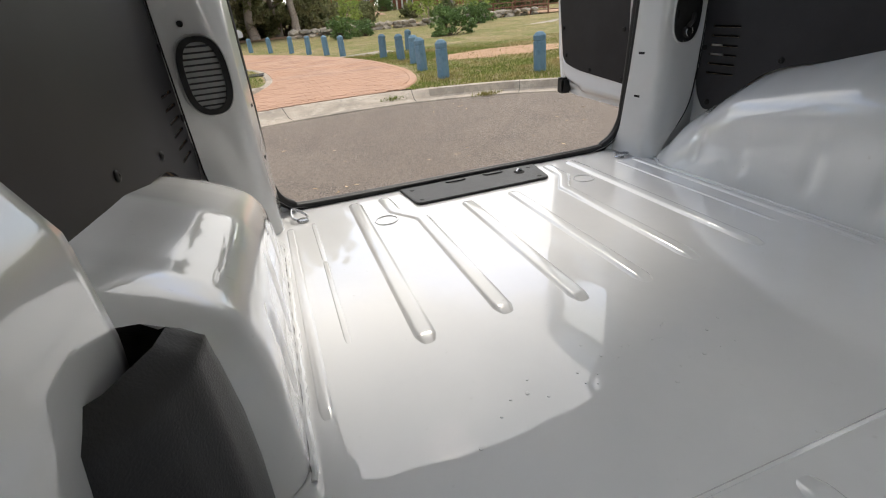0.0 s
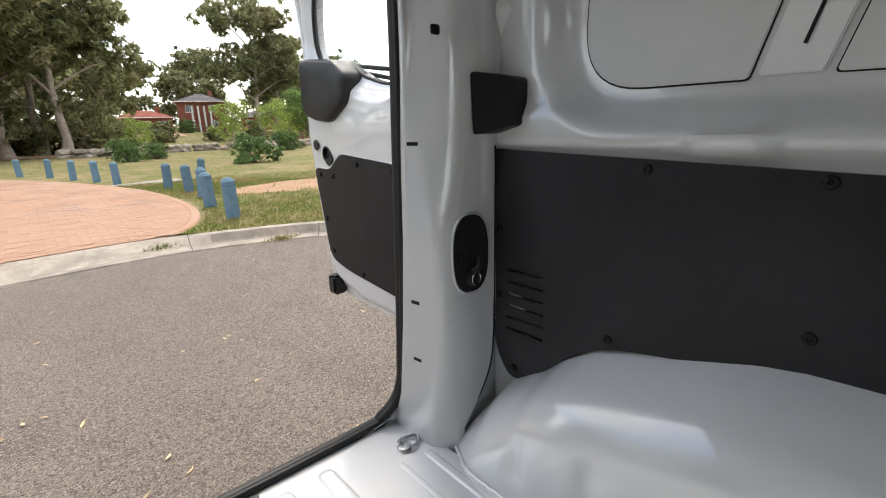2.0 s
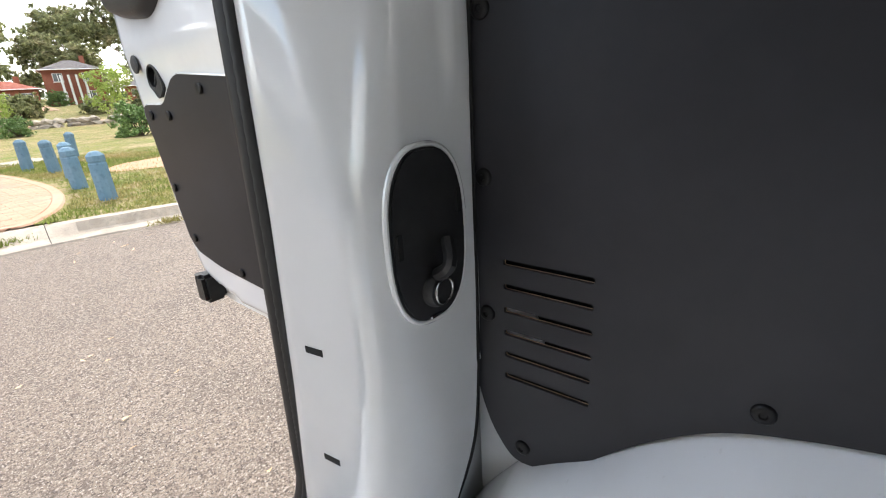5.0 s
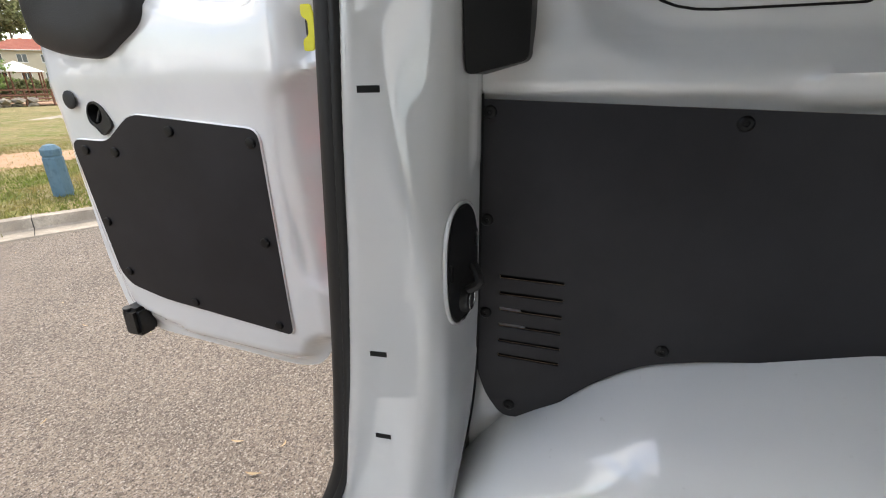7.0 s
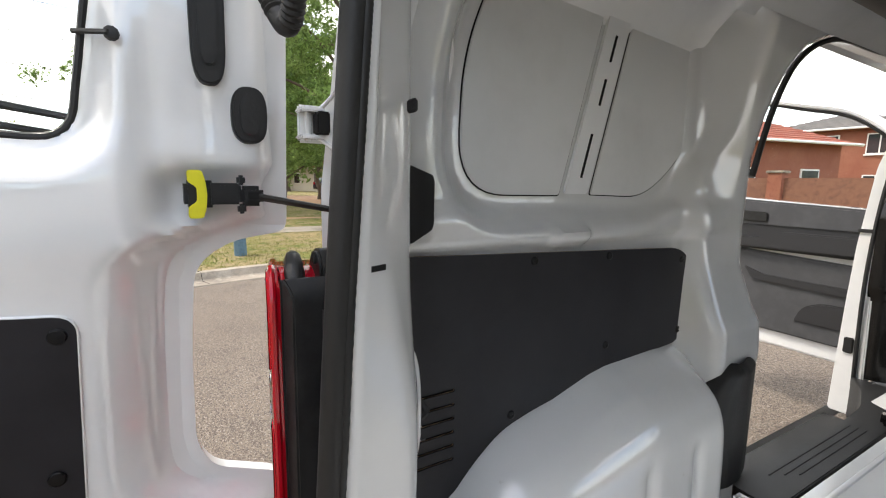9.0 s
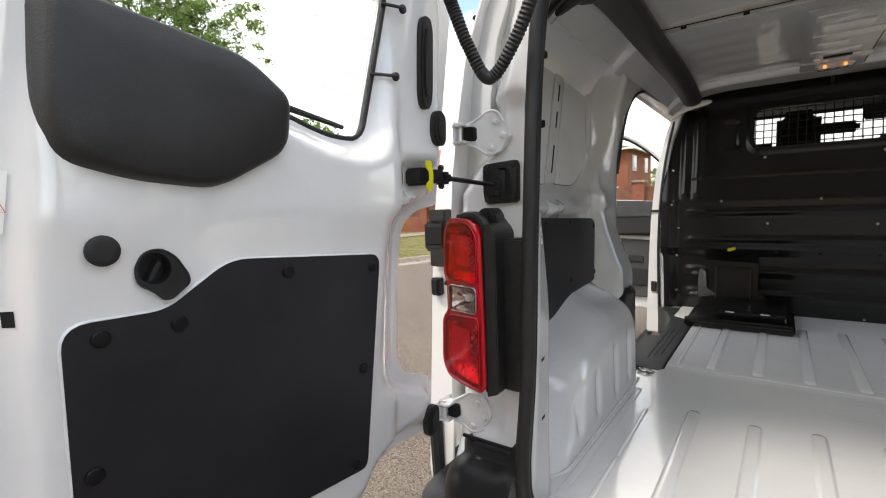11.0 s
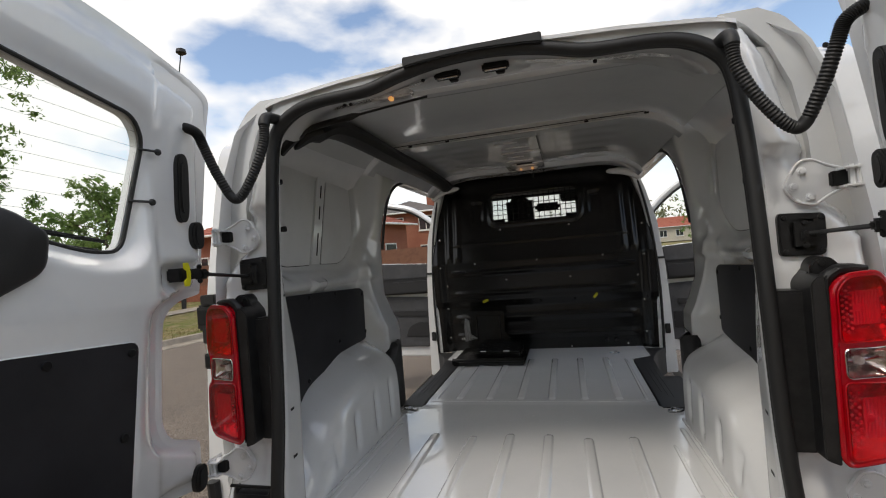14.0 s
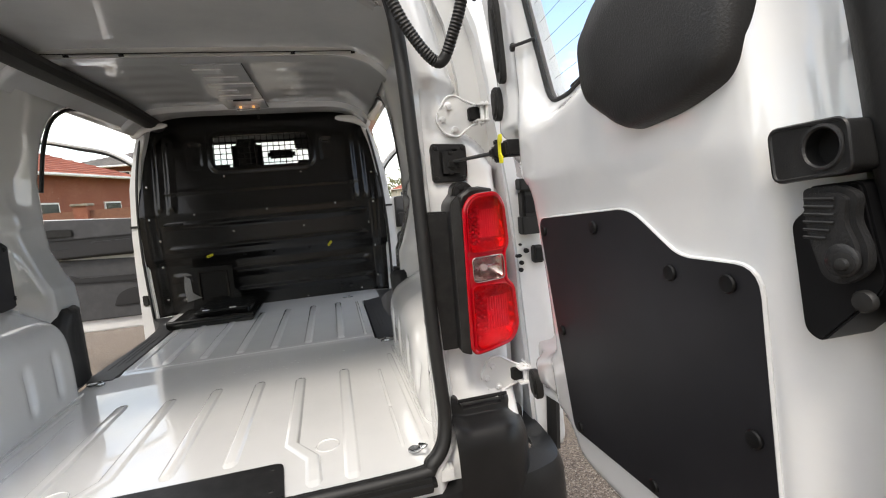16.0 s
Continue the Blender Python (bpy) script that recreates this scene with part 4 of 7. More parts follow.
def bulkhead():
    win = fillet([(-0.325, 1.605), (0.325, 1.605), (0.335, 1.83), (-0.325, 1.83)], 0.05)
    outline = fillet([(-0.82, 0.60), (0.82, 0.60), (0.832, 1.0), (0.805, 1.5), (0.765, 1.82), (0.64, 1.985), (-0.64, 1.985), (-0.765, 1.82), (-0.805, 1.5), (-0.832, 1.0)], [0.02, 0.02, 0.2, 0.2, 0.1, 0.06, 0.06, 0.1, 0.2, 0.2])

    def lay(x, z):
        y = np.interp(z, [0.6, 0.95, 1.0, 1.3, 1.62, 1.95], [2.50, 2.49, 2.47, 2.445, 2.52, 2.585])
        a = np.abs(x)
        for z0, w, h in ((1.225, 0.022, 0.014), (1.06, 0.02, 0.01), (0.86, 0.03, 0.014), (0.72, 0.025, 0.012), (1.45, 0.016, 0.008)):
            y = y - h * ease(-np.abs(z - z0), -w, -w * 0.4) * ease(-a, -0.70, -0.64)
        for x0 in (0.62, 0.69):
            y = y - 0.016 * ease(-np.abs(a - x0), -0.026, -0.012) * ease(z, 1.30, 1.36) * ease(-z, -1.84, -1.78)
        y = y + 0.014 * ease(-np.abs(a - 0.45), -0.05, -0.03) * ease(z, 1.60, 1.625) * ease(-z, -1.79, -1.765)
        d = far_in(np.stack([x, z], 1), win)
        y = y - 0.014 * ease(d, -0.045, -0.025)
        y = y - 0.03 * ease(a, 0.72, 0.78)
        return x, y, z
    wall = part("bulkhead", sheet(outline, [win], lay, 0.012, rim=(0, 0.02, 0)), STEEL, van, "black steel bulkhead with a barred window", smooth=50)
    for x, z in ((-0.482, 1.294), (-0.006, 1.293), (0.47, 1.294), (0.23, 1.15), (-0.247, 1.156), (-0.72, 1.13), (0.70, 1.13), (-0.27, 1.545), (0.25, 1.54), (0.745, 1.28), (-0.755, 1.28), (-0.73, 0.72), (0.73, 0.72), (0.2, 0.62), (0.6, 0.63), (-0.755, 1.5), (0.755, 1.5), (0.73, 0.95), (-0.73, 0.95)):
        y = float(np.interp(z, [0.6, 0.95, 1.0, 1.3, 1.62, 1.95], [2.50, 2.49, 2.47, 2.445, 2.52, 2.585]))
        part("bolt_head", disc((x, y - 0.003 - (0.03 if abs(x) > 0.72 else 0), z), (0, -1, 0), 0.0085, 0.007, 10), ZINC, wall)
    for x in (-0.62, 0.63):
        part("slot", box(x - 0.06, x + 0.06, 2.43, 2.444, 1.228, 1.243, 0.004, 1), DARK, wall)
    for x, t in ((-0.425, 20), (0.399, 50)):
        part("tag", turned(prism(fillet([(-0.022, -0.008), (0.022, -0.008), (0.022, 0.008), (-0.022, 0.008)], 0.006, 3), lambda a, b, w: (a, w, b), 0.0, 0.004, [fillet([(-0.014, -0.003), (-0.002, -0.003), (-0.002, 0.003), (-0.014, 0.003)], 0.002, 2), fillet([(0.004, -0.003), (0.014, -0.003), (0.014, 0.003), (0.004, 0.003)], 0.002, 2)]),
                            Matrix.Translation((x, 2.452, 0.998)) @ pose(0, 0, 0, 0, -t, 0)), YELLOW, wall, "small yellow plastic tag")
    for x in (-0.2, 0.0, 0.25, 0.45, 0.52):
        part("hole", disc((x, 2.478, 0.985 if x < 0.3 else 0.66), (0, -1, 0), 0.011, 0.003, 10), DARK, wall)
    # wire mesh over the window
    y = lambda z: 2.515 + (z - 1.6) * 0.2 - 0.012
    for k in range(17):
        x = -0.32 + 0.04 * k
        part("mesh_wire", tube([(x, y(1.60), 1.60), (x, y(1.835), 1.835)], 0.003, 5), STEEL, wall)
    for k in range(6):
        z = 1.62 + 0.04 * k
        part("mesh_wire", tube([(-0.33, y(z) - 0.003, z), (0.33, y(z) - 0.003, z)], 0.003, 5), STEEL, wall)
    pane = part("bulkhead_window", prism(fillet([(-0.345, 1.592), (0.345, 1.592), (0.345, 1.842), (-0.345, 1.842)], 0.03, 4), lambda x, z, w: (x, y(z) + w, z), 0.012, 0.016), TINTED, wall, "grey tinted glass", smooth=0)
    pane.visible_shadow = False
    # load-through flap folded down on the floor, with its frame against the bulkhead
    flap = part("load_flap", box(-0.615, -0.11, 1.985, 2.44, 0.606, 0.640, 0.010), STEEL, van, "black steel load-through flap folded on the floor")
    part("front_bar", tube([(-0.61, 1.992, 0.645), (-0.12, 1.992, 0.645)], 0.016, 10), STEEL, flap)
    part("flap_lid", box(-0.47, -0.14, 2.05, 2.40, 0.640, 0.690, 0.014, 3), STEEL, flap)
    part("flap_panel", prism(fillet([(-0.565, 0.64), (-0.245, 0.64), (-0.245, 0.72), (-0.285, 0.76), (-0.282, 0.922), (-0.575, 0.932), (-0.578, 0.90), (-0.545, 0.885), (-0.54, 0.76)], [0.004, 0.01, 0.01, 0.01, 0.014, 0.012, 0.006, 0.01, 0.01], 4), lambda x, z, w: (x, w + 0.06 * (z - 0.68), z), 2.39, 2.415, bevel=0.004), STEEL, flap)
    part("panel_frame", tube([(-0.50, 2.386, 0.70), (-0.50, 2.396, 0.895), (-0.32, 2.396, 0.888), (-0.32, 2.386, 0.70)], 0.008, 8), STEEL, flap)
    part("panel_step", prism(fillet([(-0.44, 0.66), (-0.33, 0.66), (-0.33, 0.71), (-0.44, 0.71)], 0.01, 3), lambda x, z, w: (x, w, z), 2.36, 2.392, bevel=0.004), STEEL, flap)
    part("bracket", prism(fillet([(-0.590, 0.70), (-0.492, 0.722), (-0.548, 0.76), (-0.552, 0.862), (-0.585, 0.885), (-0.596, 0.80)], 0.006, 3), lambda x, z, w: (x, w, z), 2.375, 2.392, bevel=0.003), ZINC, flap)
    for x in (-0.40, -0.24):
        part("clip", box(x - 0.02, x + 0.02, 2.05, 2.056, 0.690, 0.694), LABEL, flap)
    for s in (-1, 1):
        post = part("door_post", prism(fillet([(0.80, 0.42), (0.915, 0.42), (0.90, 0.95), (0.89, 1.18), (0.86, 1.5), (0.80, 1.74), (0.76, 1.86), (0.70, 1.88), (0.76, 1.7), (0.80, 1.45), (0.815, 1.0)], 0.02), lambda x, z, w: (s * x, w, z), 2.455, 2.53, bevel=0.006), PAINT, van, "white side door post")
        part("post_seal", tube(spline([(s * 0.832, 2.445, 0.56), (s * 0.838, 2.435, 1.0), (s * 0.822, 2.43, 1.35), (s * 0.79, 2.44, 1.62), (s * 0.755, 2.46, 1.80), (s * 0.735, 2.44, 1.872), (s * 0.765, 2.0, 1.880), (s * 0.77, 1.70, 1.872), (s * 0.785, 1.52, 1.80), (s * 0.80, 1.43, 1.66), (s * 0.812, 1.37, 1.45)], 5), 0.009, 6), RUBBER, van)
        part("striker", box(min(s * 0.85, s * 0.885), max(s * 0.85, s * 0.885), 2.445, 2.458, 0.70, 0.77, 0.004), RUBBER, post)
        part("hinge_stop", box(min(s * 0.825, s * 0.89), max(s * 0.825, s * 0.89), 2.445, 2.458, 1.235, 1.25, 0.003), RUBBER, post)
        step = part("side_step", prism(fillet([(0.585, 1.19), (0.695, 1.20), (0.712, 1.26), (0.702, 1.5), (0.690, 1.85), (0.705, 2.12), (0.765, 2.32), (0.84, 2.44), (0.70, 2.44), (0.62, 2.30), (0.585, 2.14)], [0.01, 0.01, 0.02, 0.05, 0.05, 0.05, 0.05, 0.01, 0.02, 0.05, 0.03]), lambda x, y, w: (s * x, y, w), 0.42, 0.603, bevel=0.006), GRAINED, van, "black plastic step in the side doorway")
        part("lower_tread", prism([(0.66, 1.22), (0.92, 1.32), (0.92, 2.44), (0.66, 2.44)], lambda x, y, w: (s * x, y, w), 0.36, 0.40, bevel=0.004), GRAINED, step)
        for k in range(3):
            x = 0.622 + 0.022 * k
            part("tread", tube([(s * x, 1.42 - 0.04 * k, 0.6035), (s * x, 1.90, 0.6035)], 0.0018, 6), GRAINED, step)


cargo_floor()
for s in (-1, 1):
    wheel_arch(s)
    side_wall(s)
    rear_pillar(s)
rear_frame()
header()
bulkhead()
lashing_ring(-0.590, 0.118, 195)
lashing_ring(0.580, 0.120, -60, 0.024)
lashing_ring(-0.615, 1.145, 180)
lashing_ring(0.615, 1.145, 0)
lashing_ring(0.50, 2.30, 180)


# ---- rear doors ----
DOOR = fillet([(-0.072, 1.93), (-0.075, 1.335), (0.015, 1.322), (0.066, 1.285), (0.076, 1.15), (0.078, 0.98), (0.055, 0.93), (-0.055, 0.885), (-0.055, 0.738), (0.07, 0.76), (0.16, 0.75), (0.195, 0.69), (0.26, 0.672),
               (0.72, 0.69), (0.815, 0.72), (0.845, 0.90), (0.84, 1.20), (0.81, 1.47), (0.775, 1.76), (0.72, 1.96), (0.64, 2.035), (0.42, 2.045), (0.2, 2.01), (0.0, 1.96)],
              [0.03, 0.02, 0.04, 0.04, 0.05, 0.03, 0.03, 0.02, 0.02, 0.03, 0.04, 0.04, 0.05, 0.04, 0.06, 0.1, 0.1, 0.1, 0.1, 0.07, 0.06, 0.1, 0.1, 0.05], 4)
PANE = fillet([(0.645, 1.555), (0.668, 1.62), (0.645, 1.715), (0.598, 1.79), (0.578, 1.878), (0.52, 1.878), (0.185, 1.815), (0.150, 1.76), (0.200, 1.468), (0.29, 1.470), (0.40, 1.502), (0.45, 1.535)], [0.03, 0.05, 0.05, 0.05, 0.03, 0.04, 0.05, 0.05, 0.045, 0.05, 0.08, 0.05], 5)
DBOARD = fillet([(0.722, 1.212), (0.61, 1.209), (0.52, 1.266), (0.207, 1.24), (0.229, 0.788), (0.478, 0.813), (0.60, 0.825), (0.70, 0.852), (0.722, 0.885)], [0.03, 0.02, 0.03, 0.025, 0.02, 0.05, 0.04, 0.03, 0.03], 5)
plateau = lambda z: np.interp(z, [0.66, 0.8, 1.0, 1.2, 1.27, 1.33, 1.42, 1.5, 1.74, 1.9, 2.05], [0.90, 0.888, 0.867, 0.848, 0.842, 0.832, 0.832, 0.838, 0.825, 0.80, 0.77])
flange = lambda z: np.interp(z, [0.66, 1.0, 1.2, 1.5, 1.75, 2.05], [0.935, 0.925, 0.912, 0.89, 0.855, 0.785])


def rear_door(s, turn, hand, inset=0.0, drop=0.0):
    """An open rear door; turn: degrees by which it stands inwards of straight back."""
    c, sn = math.cos(radians(turn)), math.sin(radians(turn))

    def world(x, a, z):
        """x: from the van's middle with the door straight back, a: from the hinge to the free end."""
        dx = x - 0.86
        return s * (0.86 - inset + dx * c - a * sn), -(a * c + dx * sn), z - drop

    def relief(a, z):
        q = np.stack([a, z], 1)
        d, dw = far_in(q, DOOR), -far_in(q, PANE)
        wide = 0.045 + 0.055 * ease(a, 0.6, 0.8) + 0.07 * ease(-a, -0.24, -0.18) * ease(z, 0.88, 0.95) * ease(-z, -1.36, -1.30)
        free = np.maximum(ease(a, 0.56, 0.66), ease(z, 1.76, 1.86))
        up = ease(d, 0.010, wide + 0.01) * (1 - free) + (0.34 * ease(d, 0.030, 0.042) + 0.66 * ease(d, 0.055, wide + 0.02)) * free
        x = flange(z) + (plateau(z) - flange(z)) * up
        x = x + (flange(z) - 0.012 - x) * (1 - ease(dw, 0.003, 0.055)) * (dw < 0.06)
        # sunken column along the hinges and a dish behind the check strap
        col = ease(-a, -0.15, -0.11) * ease(d, 0.012, 0.03)
        x = x + 0.014 * col
        x = x + 0.034 * np.exp(-(((z - 1.392) / 0.038) ** 4)) * ease(-a, -0.125, -0.085)
        return x

    def inner(a, z):
        return world(relief(a, z), a, z)

    def depth(a, z):
        return float(relief(np.array([a]), np.array([z]))[0])

    dish = fillet([(0.643, 1.268), (0.632, 1.287), (0.612, 1.2905), (0.594, 1.279), (0.579, 1.252), (0.578, 1.241), (0.602, 1.224), (0.612, 1.224), (0.624, 1.238), (0.640, 1.247)], 0.009, 4)

    skin = prism(DOOR, lambda a, z, w: world(float(flange(z)) + w, a, z), 0.004, 0.028, [PANE], bevel=0.0)
    door = part("rear_door", skin, PAINT, van, "white rear door standing open, with a window and a dark lining board", smooth=40)
    part("inner_panel", sheet(DOOR, [PANE] + ([dish] if hand == "plain" else []), inner, 0.0115), PAINT, door, smooth=60)
    glass = part("window_pane", prism(PANE, lambda a, z, w: world(float(flange(z)) + 0.006 + w, a, z), 0.0, 0.004), GLASS, door, "clear glass with heating wires", smooth=0)
    glass.visible_shadow = False
    edge = [world(float(flange(z)) - 0.010, a, z) for a, z in PANE]
    part("window_seal", tube(edge + edge[:2], 0.0052, 8, False), RUBBER, door)
    for k in range(9):
        z0 = 1.525 + 0.038 * k
        a1 = float(np.interp(z0, [1.48, 1.76], [0.215, 0.16]))
        a0 = float(np.interp(z0, [1.5, 1.6, 1.715, 1.79, 1.87], [0.655, 0.665, 0.64, 0.595, 0.575]))
        part("heating_wire", tube([world(float(flange(z0)) + 0.004, a1 + 0.005, z0 - 0.01), world(float(flange(z0 + 0.02)) + 0.004, a0 - 0.005, z0 + 0.02)], 0.0004, 4), PLASTIC, door)
    board = part("lining_board", prism(DBOARD, lambda a, z, w: world(float(plateau(z)) + w, a, z), -0.005, 0.004), BOARD, door, "dark grey hardboard lining board", smooth=30)
    rim = [world(float(plateau(z)) - 0.002, a, z) for a, z in DBOARD]
    part("board_rim", tube(rim + rim[:2], 0.003, 6, False), PAINT, door)
    face = Vector(world(0, 0, 0)) - Vector(world(1, 0, 0))
    for a, z in ((0.684, 1.189), (0.594, 1.187), (0.422, 1.234), (0.228, 1.216), (0.247, 1.013), (0.262, 0.81), (0.498, 0.832), (0.700, 1.02), (0.69, 0.89)):
        part("fixing", disc(world(float(plateau(z)) - 0.005, a, z), face, 0.0105, 0.005), STUD, board)

    def spot(a, z):
        return float(plateau(z)) + (0.014 if a < 0.13 else 0.0)

    # plugs on the hinge column
    for a, z, ra, rz in ((-0.014, 1.511, 0.0245, 0.040), (-0.012, 0.789, 0.0245, 0.040), (0.036, 1.646, 0.022, 0.098)):
        o = [(a + ra * math.copysign(abs(math.cos(t)) ** 0.75, math.cos(t)), z + rz * math.copysign(abs(math.sin(t)) ** (0.75 if rz < 0.05 else 0.4), math.sin(t))) for t in (2 * math.pi * k / 28 for k in range(28))]
        plug = part("plug", prism(o, lambda u, v, w: world(float(plateau(v)) + 0.012 + w, u, v), -0.012, 0.008, bevel=0.003), RUBBER, door)
        o2 = [(a + (u - a) * 0.6, z + (v - z) * 0.75) for u, v in o]
        part("plug_face", prism(o2, lambda u, v, w: world(float(plateau(v)) + 0.012 + w, u, v), -0.016, -0.010, bevel=0.002), RUBBER, door)
    for z in (1.736, 1.60):
        a = float(np.interp(z, [1.48, 1.76], [0.205, 0.16]))
        part("wire_clip", tube([world(float(flange(z)) - 0.012, a, z), world(float(plateau(z)) - 0.006, a - 0.04, z - 0.004)], 0.0035, 6), RUBBER, door)
        part("clip_head", disc(world(float(plateau(z)) + 0.002, a - 0.042, z - 0.004), face, 0.009, 0.008, 10), RUBBER, door)
    # check strap: black case, yellow fork, studs and the flat rod that runs to the body
    z = 1.398
    xs = spot(0.0, z) - 0.004
    wbox = lambda x0, x1, a0, a1, z0, z1, b=0.003: turned(box(x0, x1, a0, a1, z0, z1, b, 2), Matrix(((s * c, -s * sn, 0, s * (0.86 - inset - 0.86 * c)), (-sn, -c, 0, 0.86 * sn), (0, 0, 1, -drop), (0, 0, 0, 1))))
    case = part("strap_case", wbox(xs - 0.014, xs + 0.036, 0.036, 0.076, z - 0.019, z + 0.019, 0.005), PLASTIC, door, "black plastic check strap case")
    part("case_neck", wbox(xs - 0.020, xs + 0.02, 0.004, 0.046, z - 0.0145, z + 0.0155), PLASTIC, case)
    part("case_head", wbox(xs - 0.024, xs + 0.012, -0.026, 0.006, z - 0.017, z + 0.012, 0.006), PLASTIC, case)
    for zz in (z + 0.020, z - 0.021):
        part("case_lug", wbox(xs - 0.020, xs - 0.006, -0.002, 0.009, zz - 0.007, zz + 0.007, 0.003), PLASTIC, case)
    part("case_slot", wbox(xs - 0.0255, xs - 0.023, -0.022, -0.004, z - 0.007, z + 0.003, 0.001), DARK, case)
    fork = [(0.012, -0.033), (-0.006, -0.033), (-0.010, -0.020), (-0.012, 0.0), (-0.010, 0.020), (-0.006, 0.033), (0.012, 0.033), (0.012, 0.017), (0.001, 0.010), (0.001, -0.010), (0.012, -0.017)]
    part("strap_latch", prism(fillet(fork, 0.004, 3), lambda u, v, w: world(xs - 0.024 + w, 0.060 + u, z + v), -0.0015, 0.003, bevel=0.001), YELLOW, door, "yellow plastic release latch")
    p0, p1 = world(xs - 0.016, -0.015, z - 0.003), (s * 0.752, 0.118, z - 0.022)
    part("check_strap", tube([p0, p1], [0.0075, 0.006], 8, flat=0.55), PLASTIC, door)
    # wiper motor cover below the window
    cov = fillet([(0.718, 1.580), (0.675, 1.584), (0.60, 1.575), (0.478, 1.558), (0.405, 1.508), (0.416, 1.425), (0.535, 1.364), (0.642, 1.374), (0.716, 1.396), (0.726, 1.45)], [0.02, 0.02, 0.04, 0.03, 0.02, 0.03, 0.03, 0.05, 0.025, 0.05], 5)
    if hand != "plain":
        cov = [(0.435 + (a - 0.405) * 0.90, z - 0.002) for a, z in cov]
    mid = np.mean(cov, 0) + np.array([-0.035, 0.0])
    bm = bmesh.new()
    rings = []
    for k, w in ((1.0, 0.03), (1.0, 0.012), (0.985, -0.008), (0.965, -0.022), (0.93, -0.032), (0.86, -0.038), (0.5, -0.041), (0.2, -0.041)):
        rings.append([bm.verts.new(world(0.845 + w + 0.03 * float(ease(-a, -0.55, -0.40)) * (w > -0.02), mid[0] + (a - mid[0]) * k, mid[1] + (zz - mid[1]) * k)) for a, zz in cov])
    for ra, rb in zip(rings, rings[1:]):
        for k in range(len(cov)):
            bm.faces.new((ra[k - 1], ra[k], rb[k], rb[k - 1]))
    bm.faces.new(rings[-1])
    bmesh.ops.recalc_face_normals(bm, faces=bm.faces)
    part("wiper_motor_cover", bm, GRAINED, door, "black grained plastic cover", smooth=50)
    part("wiper_arm", tube([world(0.93, 0.52, 1.53), world(0.93, 0.30, 1.487), world(0.935, 0.22, 1.478)], [0.009, 0.006, 0.004], 6), RUBBER, door)
    part("wiper_rubber", tube([world(0.928, 0.56, 1.556), world(0.928, 0.40, 1.530), world(0.93, 0.205, 1.500)], [0.005, 0.008, 0.005], 6), RUBBER, door)
    if hand == "plain":
        part("round_plug", disc(world(0.834, 0.676, 1.294), face, 0.0185, 0.004, 20), RUBBER, door)
        bowl = [(0.6195 + 0.0195 * math.cos(t), 1.2655 + 0.0205 * math.sin(t)) for t in (2 * math.pi * k / 28 for k in range(28))]
        base = depth(0.611, 1.258)
        pull = part("pull_recess", prism(dish, lambda a, zz, w: world(base + w, a, zz), -0.004, 0.024, [bowl], bevel=0.0), PLASTIC, door, "black inner release lever in a round recess")
        lip = [world(base - 0.004, a, zz) for a, zz in dish]
        part("recess_lip", tube(lip + lip[:2], 0.0018, 6, False), PLASTIC, pull)
        part("recess_floor", prism(bowl, lambda a, zz, w: world(base + w, a, zz), 0.018, 0.022), PLASTIC, pull)
        part("pull_lever", prism(fillet([(0.629, 1.250), (0.624, 1.248), (0.609, 1.271), (0.614, 1.274)], 0.002, 3), lambda a, zz, w: world(base + w, a, zz), 0.0, 0.019, bevel=0.0015), GRAINED, pull)
        # lock block at the lower free corner
        part("lock_block", turned(box(-0.03, 0.03, -0.028, 0.028, -0.04, 0.04, 0.01), Matrix.Translation(world(0.905, 0.745, 0.735))), PLASTIC, door, "black plastic lock block")
        part("lock_pin", tube([world(0.885, 0.755, 0.775), world(0.89, 0.76, 0.70)], 0.012, 8), RUBBER, door)
        part("edge_plug", disc(world(depth(0.8075, 1.307) + 0.001, 0.8075, 1.307), face, 0.0098, 0.004), RUBBER, door)
        part("edge_slot", prism([(0.753, 1.2165), (0.762, 1.2165), (0.762, 1.2345), (0.753, 1.2345)], lambda u, v, w: world(depth(u, v) + w, u, v), -0.0012, 0.003), DARK, door)
        lab = lambda u, v, w: world(depth(u, v) + w, u, v)
        sticker = part("warning_label", prism(fillet([(0.7725, 1.322), (0.754, 1.3185), (0.745, 1.386), (0.7635, 1.389)], 0.002, 2), lab, -0.0042, 0.0), LABEL, door, "white warning label with line drawings")
        # thin line drawings: a bar, an arrow, a triangle and an open book
        for name, ink, line in (("print_bar", LABELGREY, [(0.7600, 1.384), (0.7535, 1.383), (0.7560, 1.362), (0.7625, 1.363), (0.7600, 1.384)]), ("print_bar", LABELGREY, [(0.7585, 1.374), (0.7560, 1.3735)]),
                                ("print_arrow", LABELGREY, [(0.7610, 1.360), (0.7560, 1.353), (0.7530, 1.351)]), ("print_triangle", LABELRED, [(0.7540, 1.353), (0.7585, 1.342), (0.7505, 1.342), (0.7540, 1.353)]),
                                ("print_book", LABELGREY, [(0.7705, 1.335), (0.7660, 1.324), (0.7565, 1.3215), (0.7580, 1.333), (0.7650, 1.330), (0.7705, 1.335)])):
            part(name, tube([lab(u, v, -0.0046) for u, v in line], 0.0005, 4), ink, sticker)
    else:
        # handle housing, lock lever and edge seal of the leading door
        up = lambda x, a, zz: world(x, a, zz + drop)
        hb = fillet([(0.752, 1.325), (0.815, 1.327), (0.820, 1.288), (0.758, 1.281)], 0.008, 4)
